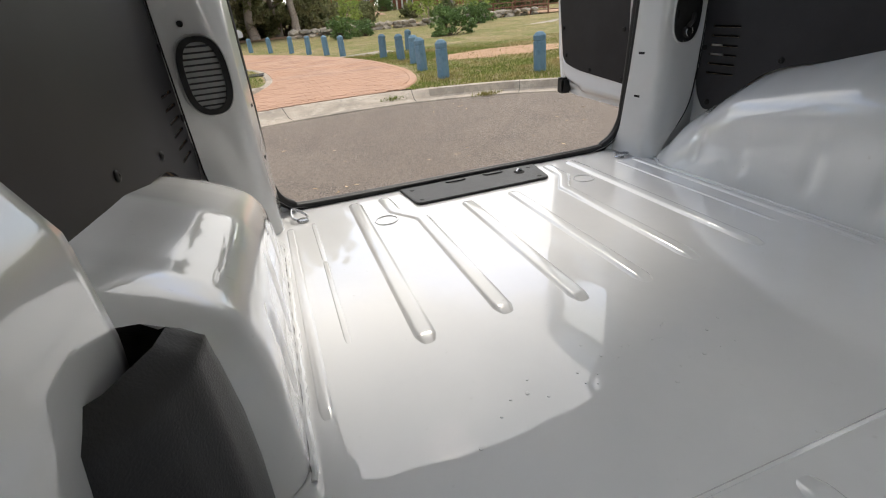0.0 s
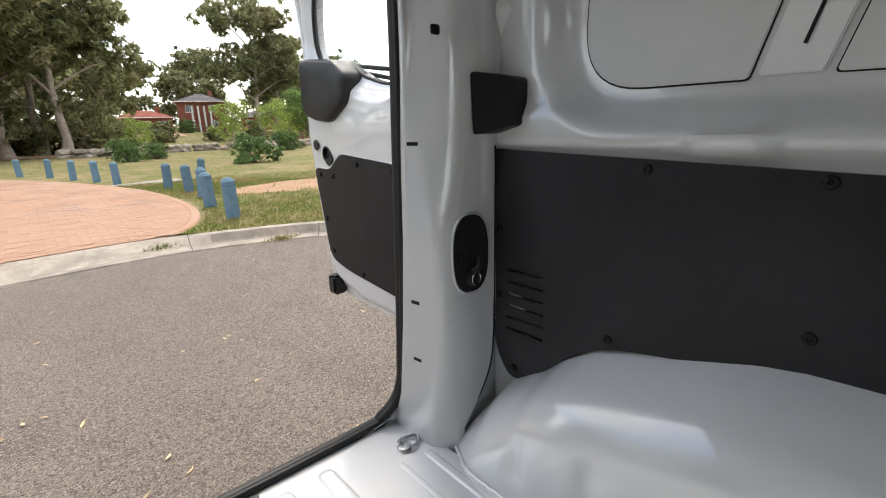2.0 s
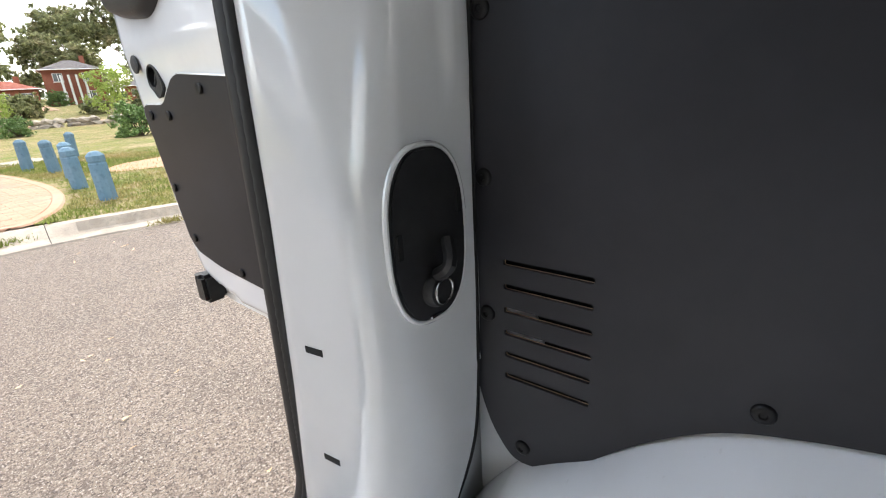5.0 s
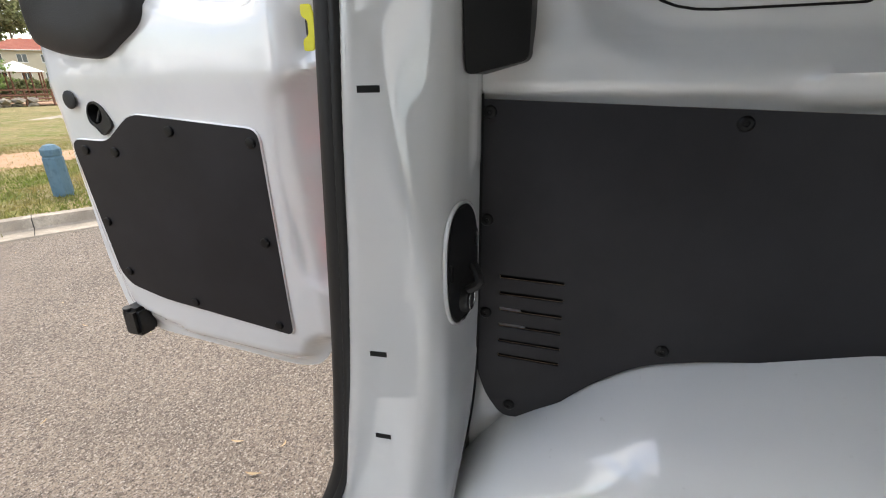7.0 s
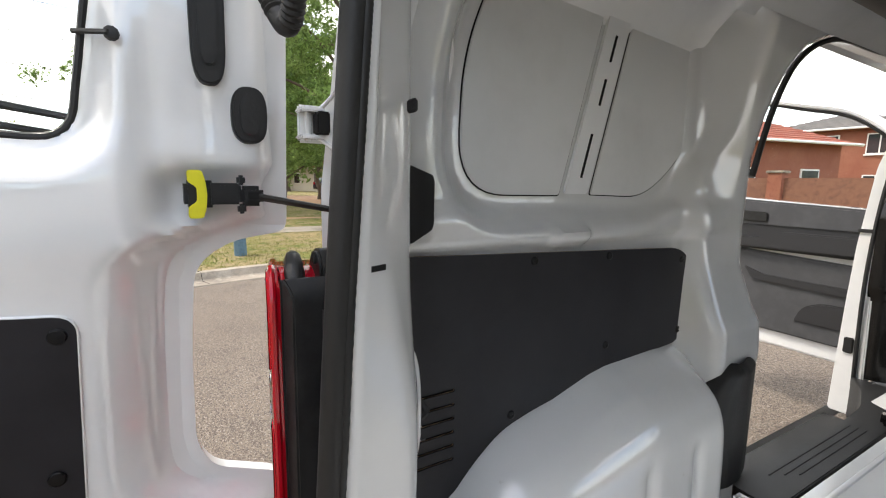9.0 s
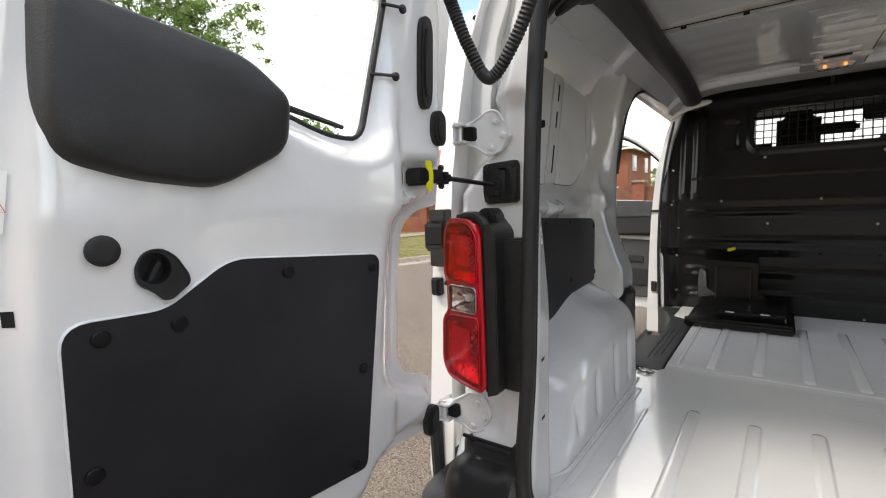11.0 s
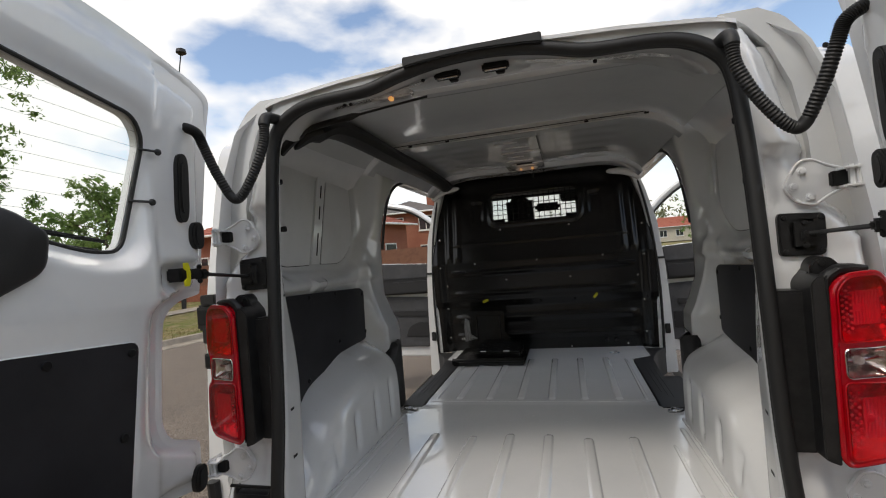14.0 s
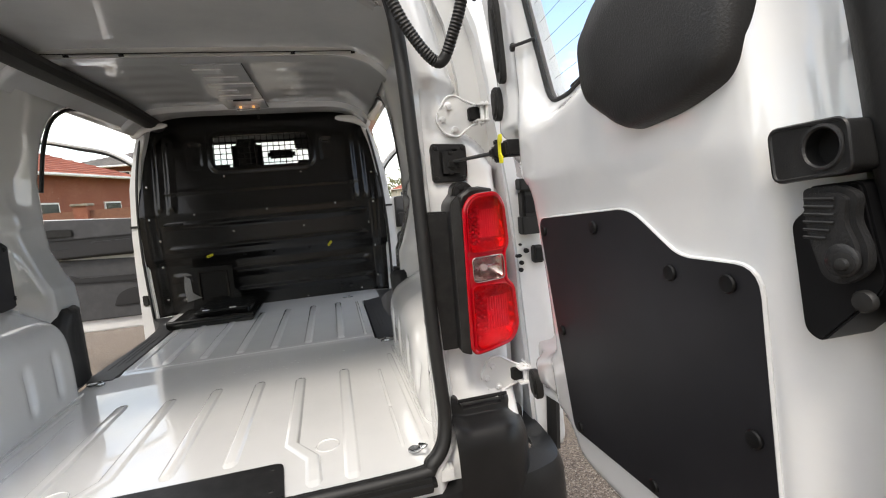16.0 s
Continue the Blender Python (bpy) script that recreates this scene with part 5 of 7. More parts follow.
        ring = [(0.798 + 0.0155 * math.cos(t), 1.307 + 0.0165 * math.sin(t)) for t in (2 * math.pi * k / 28 for k in range(28))]
        house = part("buffer_block", prism(hb, lambda a, zz, w: up(0.838 + w, a, zz), -0.016, 0.05, [ring]), PLASTIC, door, "black plastic buffer block with a round socket")
        rim3 = [up(0.822, a, zz) for a, zz in ring]
        part("socket_rim", tube(rim3 + rim3[:2], 0.0022, 6, False), GRAINED, house)
        part("socket", prism(ring, lambda a, zz, w: up(0.838 + w, a, zz), 0.0, 0.004), DARK, house)
        edge3 = [up(0.8225, a, zz) for a, zz in hb]
        part("block_edge", tube(edge3 + edge3[:2], 0.002, 6, False), PLASTIC, house)
        lp = fillet([(0.754, 1.245), (0.768, 1.256), (0.768, 1.276), (0.812, 1.280), (0.832, 1.20), (0.783, 1.143), (0.768, 1.150)], 0.008, 4)
        plate = part("lock_plate", prism(lp, lambda a, zz, w: up(0.848 + w, a, zz), -0.006, 0.05, bevel=0.002), STUD, door, "black plastic lock plate with a ribbed lever")
        lever = fillet([(0.776, 1.275), (0.806, 1.277), (0.819, 1.270), (0.817, 1.251), (0.827, 1.230), (0.827, 1.212), (0.810, 1.199), (0.794, 1.203), (0.785, 1.225), (0.779, 1.245)], [0.006, 0.006, 0.006, 0.006, 0.012, 0.012, 0.012, 0.01, 0.01, 0.01], 4)
        part("lock_lever", prism(lever, lambda a, zz, w: up(0.842 + w, a, zz), -0.017, 0.0, bevel=0.005), GRAINED, door)
        part("lever_boss", disc(up(0.842 - 0.0155, 0.812, 1.220), face, 0.013, 0.004, 20), GRAINED, door)
        part("boss_socket", disc(up(0.842 - 0.0195, 0.815, 1.218), face, 0.0085, 0.002, 16), DARK, door)
        for k in range(6):
            zz = 1.267 - 0.0062 * k
            part("lever_rib", tube([up(0.8245, 0.782, zz), up(0.8245, 0.806 - 0.003 * max(0, k - 3), zz)], 0.0014, 6), PLASTIC, door)
        for a, zz, r in ((0.816, 1.218, 0.005), (0.818, 1.187, 0.009)):
            part("lock_screw", disc(up(0.823 if zz > 1.19 else 0.842, a, zz), face, r, 0.006, 14), RUBBER, door)
        es = spline([up(0.905, 0.80, 0.73), up(0.90, 0.838, 0.90), up(0.885, 0.840, 1.2), up(0.876, 0.828, 1.33), up(0.862, 0.812, 1.47), up(0.83, 0.776, 1.74), up(0.79, 0.72, 1.93)], 6)
        part("edge_seal", tube(es, 0.034, 12), RUBBER, door, "thick black rubber seal on the door edge")
    # upper latch housing on its bent plate
    lx = 0.828
    part("latch_plate", prism(fillet([(0.672, 1.885), (0.60, 1.868), (0.560, 1.874), (0.556, 2.005), (0.672, 2.01)], [0.006, 0.01, 0.012, 0.01, 0.006], 3), lambda a, zz, w: world(lx + w, a, zz), -0.004, 0.03, bevel=0.002), PAINT, door)
    latch = part("upper_latch", prism(fillet([(0.632, 1.895), (0.570, 1.905), (0.566, 2.0), (0.632, 2.0)], 0.008, 3), lambda a, zz, w: world(lx + w, a, zz), -0.045, -0.002, bevel=0.004), PLASTIC, door, "black plastic latch housing")
    part("latch_mouth", prism(fillet([(0.622, 1.925), (0.594, 1.928), (0.594, 1.99), (0.622, 1.99)], 0.004, 2), lambda a, zz, w: world(lx + w, a, zz), -0.0465, -0.044), DARK, latch)
    part("latch_step", wbox(lx - 0.052, lx - 0.04, 0.572, 0.590, 1.93, 1.985), PLASTIC, latch)
    part("latch_bolt", disc(world(lx - 0.0465, 0.582, 1.915), face, 0.005, 0.004, 8), ZINC, latch)
    plug_o = [(0.522 + 0.030 * math.cos(t) + 0.004 * math.sin(t), 1.978 + 0.014 * math.sin(t) - 0.006 * math.cos(t)) for t in (2 * math.pi * k / 24 for k in range(24))]
    part("upper_plug", prism(plug_o, lambda a, zz, w: world(0.806 + w, a, zz), -0.006, 0.01, bevel=0.002), RUBBER, door)
    # cable hose between body and door
    pts = [(s * 0.605, 0.115, 1.846), (s * 0.610, 0.055, 1.835), (s * 0.614, 0.045, 1.765), (s * 0.660, 0.045, 1.672), (s * 0.722, 0.045, 1.609), (s * 0.758, 0.02, 1.678), (s * 0.785, 0.002, 1.765), (s * 0.80, -0.008, 1.808), (s * 0.84, -0.02, 1.83)]
    path = spline(pts, 24)
    radii = []
    for k in range(len(path)):
        radii.append(0.0165 if k < 34 else (0.0142 if 92 < k < 106 else 0.0128 + 0.0024 * (k % 2)))
    part("cable_hose", tube(path, radii, 12), RUBBER, van, "black corrugated cable hose between body and door")


def hinge(s, z, y, dx=0.0):
    """A pressed hinge leaf with curled rims and three bolts, and the knuckle that the door hangs on."""
    leaf = fillet([(0.832, z + 0.022), (0.806, z + 0.034), (0.778, z + 0.053), (0.752, z + 0.050), (0.736, z + 0.022), (0.722, z - 0.008), (0.744, z - 0.046), (0.780, z - 0.056), (0.802, z - 0.036), (0.832, z - 0.022)], [0.003, 0.02, 0.02, 0.015, 0.02, 0.012, 0.015, 0.02, 0.02, 0.003], 4)
    lay = lambda x, zz, w: (s * (x + dx), y + w + 0.25 * max(0.0, 0.76 - x) - 0.35 * max(0.0, x - 0.79), zz)
    h = part("hinge", prism(leaf, lay, -0.006, 0.012, bevel=0.002), PAINT, van, "white painted door hinge with bolts", smooth=45)
    n = len(leaf)
    for rim in (leaf[3: n // 2 - 2], leaf[n // 2 + 6: n - 3]):
        part("curled_rim", tube([lay(x, zz, -0.006) for x, zz in rim], 0.0034, 8), PAINT, h, smooth=60)
    for x, dz in ((0.756, 0.026), (0.739, -0.009), (0.770, -0.036)):
        p = lay(x, z + dz, -0.006)
        part("washer", disc(p, (0, -1, 0), 0.0105, 0.0025, 16), PAINT, h)
        part("bolt", disc((p[0], p[1] - 0.002, p[2]), (0, -1, 0), 0.0078, 0.0065, 6), PAINT, h)
    bx = lambda x0, x1, y0, y1, z0, z1, b=0.003: box(min(s * (x0 + dx), s * (x1 + dx)), max(s * (x0 + dx), s * (x1 + dx)), y + y0, y + y1, z0, z1, b, 2)
    for dz in (-0.023, 0.017):
        part("knuckle_arm", bx(0.818, 0.856, -0.052, -0.006, z + dz, z + dz + 0.006, 0.002), PAINT, h)
    part("knuckle_plate", bx(0.846, 0.853, -0.050, 0.01, z - 0.028, z + 0.030), PAINT, h)
    part("knuckle_block", bx(0.806, 0.836, -0.030, 0.01, z - 0.017, z + 0.017), DARK, h)
    part("hinge_pin", tube([(s * (0.840 + dx), y - 0.036, z - 0.026), (s * (0.840 + dx), y - 0.036, z + 0.028)], 0.0055, 10), PAINT, h)


def check_plate(s):
    z, y = 1.379 - 0.004 * s, 0.128
    o = fillet([(0.700, z - 0.050), (0.790, z - 0.052), (0.797, z - 0.030), (0.797, z + 0.046), (0.704, z + 0.052), (0.699, z + 0.04)], [0.012, 0.012, 0.01, 0.012, 0.012, 0.01])
    p = part("check_plate", prism(o, lambda x, zz, w: (s * x, y + w, zz), 0.0, 0.016, bevel=0.003), PLASTIC, van, "black plastic check strap plate")
    bx = lambda x0, x1, y0, y1, z0, z1, b=0.003: box(min(s * x0, s * x1), max(s * x0, s * x1), y0, y1, z0, z1, b, 2)
    part("guide", bx(0.722, 0.776, y - 0.010, y + 0.002, z - 0.034, z + 0.034, 0.006), PLASTIC, p)
    part("guide_collar", bx(0.738, 0.772, y - 0.017, y - 0.006, z - 0.016, z + 0.008, 0.004), PLASTIC, p)
    part("guide_slot", bx(0.745, 0.768, y - 0.0185, y - 0.0165, z - 0.009, z + 0.001, 0.001), DARK, p)
    for x, dz in ((0.712, 0.040), (0.786, 0.038), (0.711, -0.040), (0.785, -0.042), (0.749, 0.026), (0.749, -0.027)):
        part("bolt", disc((s * x, y - (0.010 if abs(dz) < 0.03 else 0), z + dz), (0, -1, 0), 0.0065, 0.004, 8), PLASTIC, p)


def tail_lamp(s):
    """A lamp cluster in a curved red lens: two red chambers and a clear one, in a black housing beside the seal."""
    def at(x, w, z):
        # the lens runs forwards and rounds off towards the body side
        t = max(0.0, x - 0.745)
        return s * x, 0.064 + w + 0.10 * t + 1.3 * t * t, z - 0.005 * s
    o = fillet([(0.746, 1.262), (0.772, 1.288), (0.838, 1.292), (0.858, 1.262), (0.864, 1.160), (0.851, 1.138), (0.852, 1.066), (0.874, 1.044), (0.881, 0.935), (0.860, 0.902), (0.800, 0.893), (0.752, 0.888), (0.741, 0.902), (0.743, 1.10)], [0.02, 0.022, 0.02, 0.03, 0.012, 0.008, 0.008, 0.014, 0.03, 0.02, 0.03, 0.01, 0.01, 0.1], 4)
    upper = fillet([(0.752, 1.146), (0.848, 1.147), (0.860, 1.165), (0.853, 1.266), (0.834, 1.287), (0.776, 1.284), (0.753, 1.258)], [0.012, 0.01, 0.012, 0.02, 0.015, 0.02, 0.015], 4)
    lower = fillet([(0.752, 0.897), (0.854, 0.906), (0.876, 0.940), (0.870, 1.040), (0.848, 1.059), (0.752, 1.064)], [0.014, 0.015, 0.03, 0.02, 0.012, 0.016], 4)
    clear = fillet([(0.758, 1.072), (0.848, 1.072), (0.847, 1.134), (0.757, 1.134)], 0.012, 4)
    lamp = part("tail_lamp", prism(o, lambda x, z, w: at(x, w, z), -0.046, 0.075, [upper, lower, clear]), RED, van, "red tail lamp cluster with a clear middle lens")
    edge = [at(x, -0.045, z) for x, z in o]
    part("lens_edge", tube(edge + edge[:2], 0.0055, 8, False), RED, lamp)
    for hole, glass, dish in ((upper, REDGLASS, REDIN), (lower, REDGLASS, REDIN), (clear, CLEARGLASS, CHROME)):
        x0, x1 = min(p[0] for p in hole), max(p[0] for p in hole)
        z0, z1 = min(p[1] for p in hole), max(p[1] for p in hole)
        mx, mz = (x0 + x1) / 2, (z0 + z1) / 2
        red = glass is REDGLASS

        def bowl(u, v):
            # square rings that shrink to the bulb
            t = 2 * math.pi * u
            r = 1 - v * 0.94
            cx = math.copysign(abs(math.cos(t)) ** 0.45, math.cos(t)) * r
            cz = math.copysign(abs(math.sin(t)) ** 0.45, math.sin(t)) * r
            deep = 0.040 * (1 - r ** 1.5)
            return at(mx + cx * (x1 - x0) * 0.53, -0.036 + deep, mz + cz * (z1 - z0) * 0.53)
        part("reflector", grid(57, 14, bowl, True), dish, lamp, smooth=30)
        if red:
            # an upright fluted block on the outer half, and a honeycomb of small facets on the inner
            fx, fw = mx + 0.012, (x1 - x0) * 0.24
            flutes = None
            for k in range(9):
                x = fx - fw + 2 * fw * k / 8
                f = tube([at(x, -0.026, mz - (z1 - z0) * 0.26), at(x, -0.026, mz + (z1 - z0) * 0.26)], 0.0028, 6)
                flutes = join(flutes, f) if flutes else f
            part("flutes", flutes, PRISM, lamp, smooth=40)
            cells = None
            for i in range(4):
                for j in range(8):
                    q = at(x0 + 0.010 + 0.008 * i, -0.025, z0 + 0.02 + (z1 - z0 - 0.04) * (j + 0.5 * (i % 2)) / 8)
                    d = disc(q, (0, -1, 0), 0.0036, 0.003, 6)
                    cells = join(cells, d) if cells else d
            part("facets", cells, PRISM, lamp, smooth=20)
        else:
            part("lamp_bar", tube([at(x0 + 0.012, -0.02, mz), at(x1 - 0.012, -0.02, mz + 0.004)], 0.004, 8), dish, lamp)
        part("bulb", disc(at(mx - 0.008, -0.018, mz), (0, -1, 0), 0.010, 0.012, 12), PRISM, lamp)
        pane = part("lens", prism(hole, lambda x, z, w: at(x, w, z), -0.053, -0.047, bevel=0.0015), glass, lamp, "" if red else "clear lens", smooth=50)
        pane.visible_shadow = False
        rim = [at(x, -0.0495, z) for x, z in hole]
        part("lens_rim", tube(rim + rim[:2], 0.002, 8, False), RED if red else CHROME, lamp)
    # black housing that carries the lamp, with a flat shroud that reaches to the seal
    hs = fillet([(0.716, 0.884), (0.7425, 0.876), (0.7425, 1.268), (0.736, 1.290), (0.716, 1.268)], [0.008, 0.006, 0.006, 0.008, 0.02], 5)
    back = fillet([(0.722, 0.882), (0.748, 0.876), (0.80, 0.882), (0.86, 0.892), (0.873, 0.93), (0.868, 1.03), (0.846, 1.06), (0.845, 1.14), (0.856, 1.17), (0.85, 1.27), (0.834, 1.300), (0.772, 1.304), (0.738, 1.296), (0.722, 1.268)], 0.012, 4)
    lay = lambda x, z, w: (s * x, w + 0.5 * max(0.0, 0.735 - x), z)
    house = part("lamp_housing", prism(hs, lay, 0.030, 0.135, bevel=0.008), PLASTIC, van, "black plastic tail lamp housing", smooth=50)
    part("housing_back", prism(back, lambda x, z, w: (s * x, w + 0.10 * max(0.0, x - 0.745) + 1.3 * max(0.0, x - 0.745) ** 2, z), 0.092, 0.140), PLASTIC, house)
    part("housing_brow", tube([at(x, -0.014, z) for x, z in ((0.743, 1.262), (0.752, 1.285), (0.772, 1.298), (0.80, 1.300), (0.835, 1.298))], [0.012, 0.014, 0.013, 0.011, 0.006], 10), PLASTIC, house)
    part("housing_groove", prism(fillet([(0.7395, 0.89), (0.7435, 0.89), (0.7435, 1.285), (0.7395, 1.28)], 0.002, 2), lay, 0.0285, 0.034), DARK, house)
    part("lamp_shroud", prism(fillet([(0.650, 0.882), (0.724, 0.882), (0.724, 1.248), (0.650, 1.252)], 0.008), lambda x, z, w: (s * x, w, z), 0.078, 0.14, bevel=0.005), PLASTIC, house)
    part("lamp_tab", prism(fillet([(0.736, 1.27), (0.795, 1.28), (0.794, 1.304), (0.776, 1.322), (0.750, 1.322), (0.736, 1.304)], 0.012), lambda x, z, w: (s * x, w, z), 0.082, 0.13, bevel=0.004), PLASTIC, house)
    part("tab_screw", disc((s * 0.760, 0.0825, 1.308), (0, -1, 0), 0.0085, 0.004, 12), DARK, house)


def bumper():
    prof = [(-0.02, 0.30), (-0.03, 0.33), (-0.04, 0.40), (-0.035, 0.50), (-0.02, 0.54), (0.05, 0.555)]
    path = [(-0.98, 0.35), (-0.97, 0.10), (-0.90, 0.03), (-0.7, 0.01), (0, 0.0), (0.7, 0.01), (0.90, 0.03), (0.97, 0.10), (0.98, 0.35)]
    bm = bmesh.new()
    pts = spline([(x, y, 0) for x, y in path], 6)
    rows = []
    for i, p in enumerate(pts):
        t = (pts[min(i + 1, len(pts) - 1)] - pts[max(i - 1, 0)]).normalized()
        n = Vector((t.y, -t.x, 0))
        rows.append([bm.verts.new((p.x - n.x * dy * -1, p.y - n.y * dy * -1, z)) for dy, z in [(-d, zz) for d, zz in prof]])
    for a, b in zip(rows, rows[1:]):
        for k in range(len(prof) - 1):
            bm.faces.new((a[k], a[k + 1], b[k + 1], b[k]))
    bmesh.ops.recalc_face_normals(bm, faces=bm.faces)
    b = part("rear_bumper", bm, BUMPER, van, "black grained plastic rear bumper", smooth=50)
    # rounded corner mouldings with a recessed step under the lamp
    prof = spline([(0.135, 0, 0.738), (0.085, 0, 0.737), (0.072, 0, 0.728), (0.066, 0, 0.706), (0.058, 0, 0.698), (0.020, 0, 0.690), (-0.004, 0, 0.672), (-0.020, 0, 0.63), (-0.026, 0, 0.54), (-0.022, 0, 0.42), (-0.01, 0, 0.34)], 4)
    for s in (-1, 1):
        def at(u, v):
            p = prof[min(int(v * (len(prof) - 1) + 0.5), len(prof) - 1)]
            x = 0.672 + 0.226 * u
            t = max(0.0, (x - 0.80) / 0.098)
            y = p.x + 0.14 * (1 - math.sqrt(max(0.0, 1 - t * t)))
            rise = 0.012 * float(ease(0.70 - x, -0.02, 0.02)) * float(ease(p.z, 0.66, 0.70))
            # a raised rib frames the step
            rise -= 0.016 * float(ease(x, 0.705, 0.715)) * float(ease(-x, -0.835, -0.825)) * float(ease(p.x, 0.066, 0.074))
            return s * x, y, p.z - 0.05 * t * t * float(ease(p.z, 0.60, 0.70)) + rise
        corner = part("bumper_corner", grid(48, len(prof), at), BUMPER, b, smooth=50)
        part("corner_side", prism(fillet([(0.10, 0.36), (0.40, 0.36), (0.40, 0.60), (0.30, 0.68), (0.10, 0.68)], 0.02), lambda y, z, w: (s * w, y, z), 0.872, 0.898, bevel=0.01), BUMPER, corner)
        part("step_lip", tube([(s * 0.70, 0.066, 0.742), (s * 0.84, 0.070, 0.740)], 0.005, 8), BUMPER, corner)


OUT = lambda z: np.interp(z, [0.3, 0.5, 0.8, 1.1, 1.3, 1.5, 1.7, 1.85, 1.95, 2.0], [0.93, 0.955, 0.975, 0.965, 0.945, 0.925, 0.90, 0.85, 0.74, 0.6])


def outer_body():
    for s in (-1, 1):
        arch = [(0.78 + 0.40 * math.cos(a), 0.33 + 0.40 * math.sin(a)) for a in (math.pi * k / 16 for k in range(17))]
        farch = [(4.02 + 0.40 * math.cos(a), 0.33 + 0.40 * math.sin(a)) for a in (math.pi * k / 16 for k in range(17))]
        doorway = fillet([(1.30, 0.40), (3.30, 0.40), (3.45, 1.15), (2.95, 1.86), (1.50, 1.87), (1.30, 1.65)], 0.05)
        outline = [(0.16, 0.55), (0.2, 0.42)] + arch[::-1] + [(2.3, 0.33)] + farch[::-1] + [(4.75, 0.40), (4.85, 0.8), (4.6, 1.05), (3.85, 1.22), (3.0, 1.90), (2.6, 1.95), (0.22, 1.95), (0.17, 1.85), (0.13, 1.4)]
        part("outer_side", sheet(outline, [doorway], lambda y, z: (s * (OUT(z) - 0.10 * ease(y, 4.1, 4.9) - 0.045 * ease(-y, -0.55, -0.2)), y, z), 0.03), PAINT, van, "white painted outer body side", smooth=50)
        # side door, slid back along the body
        so = fillet([(0.245, 0.42), (1.22, 0.42), (1.24, 1.2), (1.2, 1.86), (0.42, 1.89), (0.29, 1.86), (0.26, 1.3)], [0.06, 0.04, 0.05, 0.06, 0.06, 0.06, 0.1])
        sd_in = lambda z: np.interp(z, [0.45, 0.8, 1.3, 1.6, 1.9], [0.995, 0.995, 0.95, 0.915, 0.86])
        door = part("sliding_door", prism(so, lambda y, z, w: (s * (float(sd_in(z)) + w), y, z), 0.0, 0.11, bevel=0.012), PAINT, van, "white sliding side door slid back open")
        far = lambda x0, x1, y0, y1, z0, z1, b=0.003: box(min(s * x0, s * x1), max(s * x0, s * x1), y0, y1, z0, z1, b)
        latch = part("latch", far(0.992, 1.070, 0.225, 0.27, 1.195, 1.285, 0.008), RUBBER, door, "black plastic door latch")
        part("latch_top", far(0.985, 1.045, 0.222, 0.26, 1.285, 1.32), RUBBER, latch)
        part("latch_foot", far(0.985, 1.045, 0.222, 0.26, 1.15, 1.205), RUBBER, latch)
        part("latch_mouth", far(0.998, 1.062, 0.222, 0.228, 1.215, 1.268, 0.002), DARK, latch)
        part("guide_socket", far(1.022, 1.055, 0.232, 0.26, 1.058, 1.112, 0.004), RUBBER, door)
        part("socket_mouth", far(1.028, 1.048, 0.229, 0.234, 1.066, 1.104, 0.001), DARK, door)
        part("edge_slot", far(0.965, 0.985, 0.236, 0.25, 1.08, 1.09), DARK, door)
        part("door_rubber", tube([(s * 1.055, 0.245, 0.44), (s * 1.06, 0.238, 0.66)], 0.022, 8), RUBBER, door)
        for x, z, r in ((0.983, 1.119, 0.004), (1.002, 1.098, 0.008), (0.984, 1.062, 0.007), (0.981, 1.040, 0.007)):
            part("hole", disc((s * x, 0.250, z), (0, -1, 0), r, 0.012, 10), DARK, door)
        part("hole", disc((s * 0.91, 0.30, 1.86), (0, -1, 0), 0.008, 0.002, 8), DARK, door)
        # open cab door, seen from behind
        cd = lambda u, z, w: (s * (0.98 + u), 3.22 + 0.06 * u + w, z)
        cdoor = part("cab_door", prism(fillet([(0.0, 0.40), (0.88, 0.40), (0.97, 0.8), (0.96, 1.36), (0.0, 1.30)], [0.05, 0.12, 0.1, 0.03, 0.02]), cd, 0.0, 0.11, bevel=0.012), PAINT, van, "white cab door standing open with grey inner trim")
        part("trim_lower", prism(fillet([(0.03, 0.50), (0.84, 0.50), (0.91, 0.8), (0.91, 1.02), (0.03, 0.98)], 0.05), cd, -0.03, 0.01, bevel=0.01), GREYTRIM, cdoor)
        part("trim_upper", prism(fillet([(0.03, 1.17), (0.92, 1.17), (0.93, 1.35), (0.03, 1.30)], 0.02), cd, -0.045, 0.01, bevel=0.012), GREYTRIM, cdoor)
        part("dark_band", prism(fillet([(0.03, 1.02), (0.92, 1.02), (0.92, 1.18), (0.03, 1.18)], 0.01), cd, -0.036, 0.01, bevel=0.006), DARKTRIM, cdoor)
        part("arm_rest", prism(fillet([(0.05, 1.04), (0.92, 1.03), (0.92, 1.09), (0.62, 1.10), (0.52, 1.145), (0.05, 1.15)], [0.01, 0.01, 0.02, 0.05, 0.05, 0.02]), cd, -0.085, -0.02, bevel=0.012), DARKTRIM, cdoor)
        part("door_pull", prism(fillet([(0.12, 0.80), (0.66, 0.82), (0.72, 0.90), (0.66, 0.88), (0.60, 0.86), (0.12, 0.85)], 0.015), cd, -0.045, -0.02, bevel=0.006), DARKTRIM, cdoor)
        part("speaker_pocket", prism(fillet([(0.08, 0.60), (0.40, 0.60), (0.36, 0.70), (0.26, 0.745), (0.08, 0.745)], [0.02, 0.02, 0.06, 0.06, 0.02]), cd, -0.042, -0.02, bevel=0.008), DARKTRIM, cdoor)
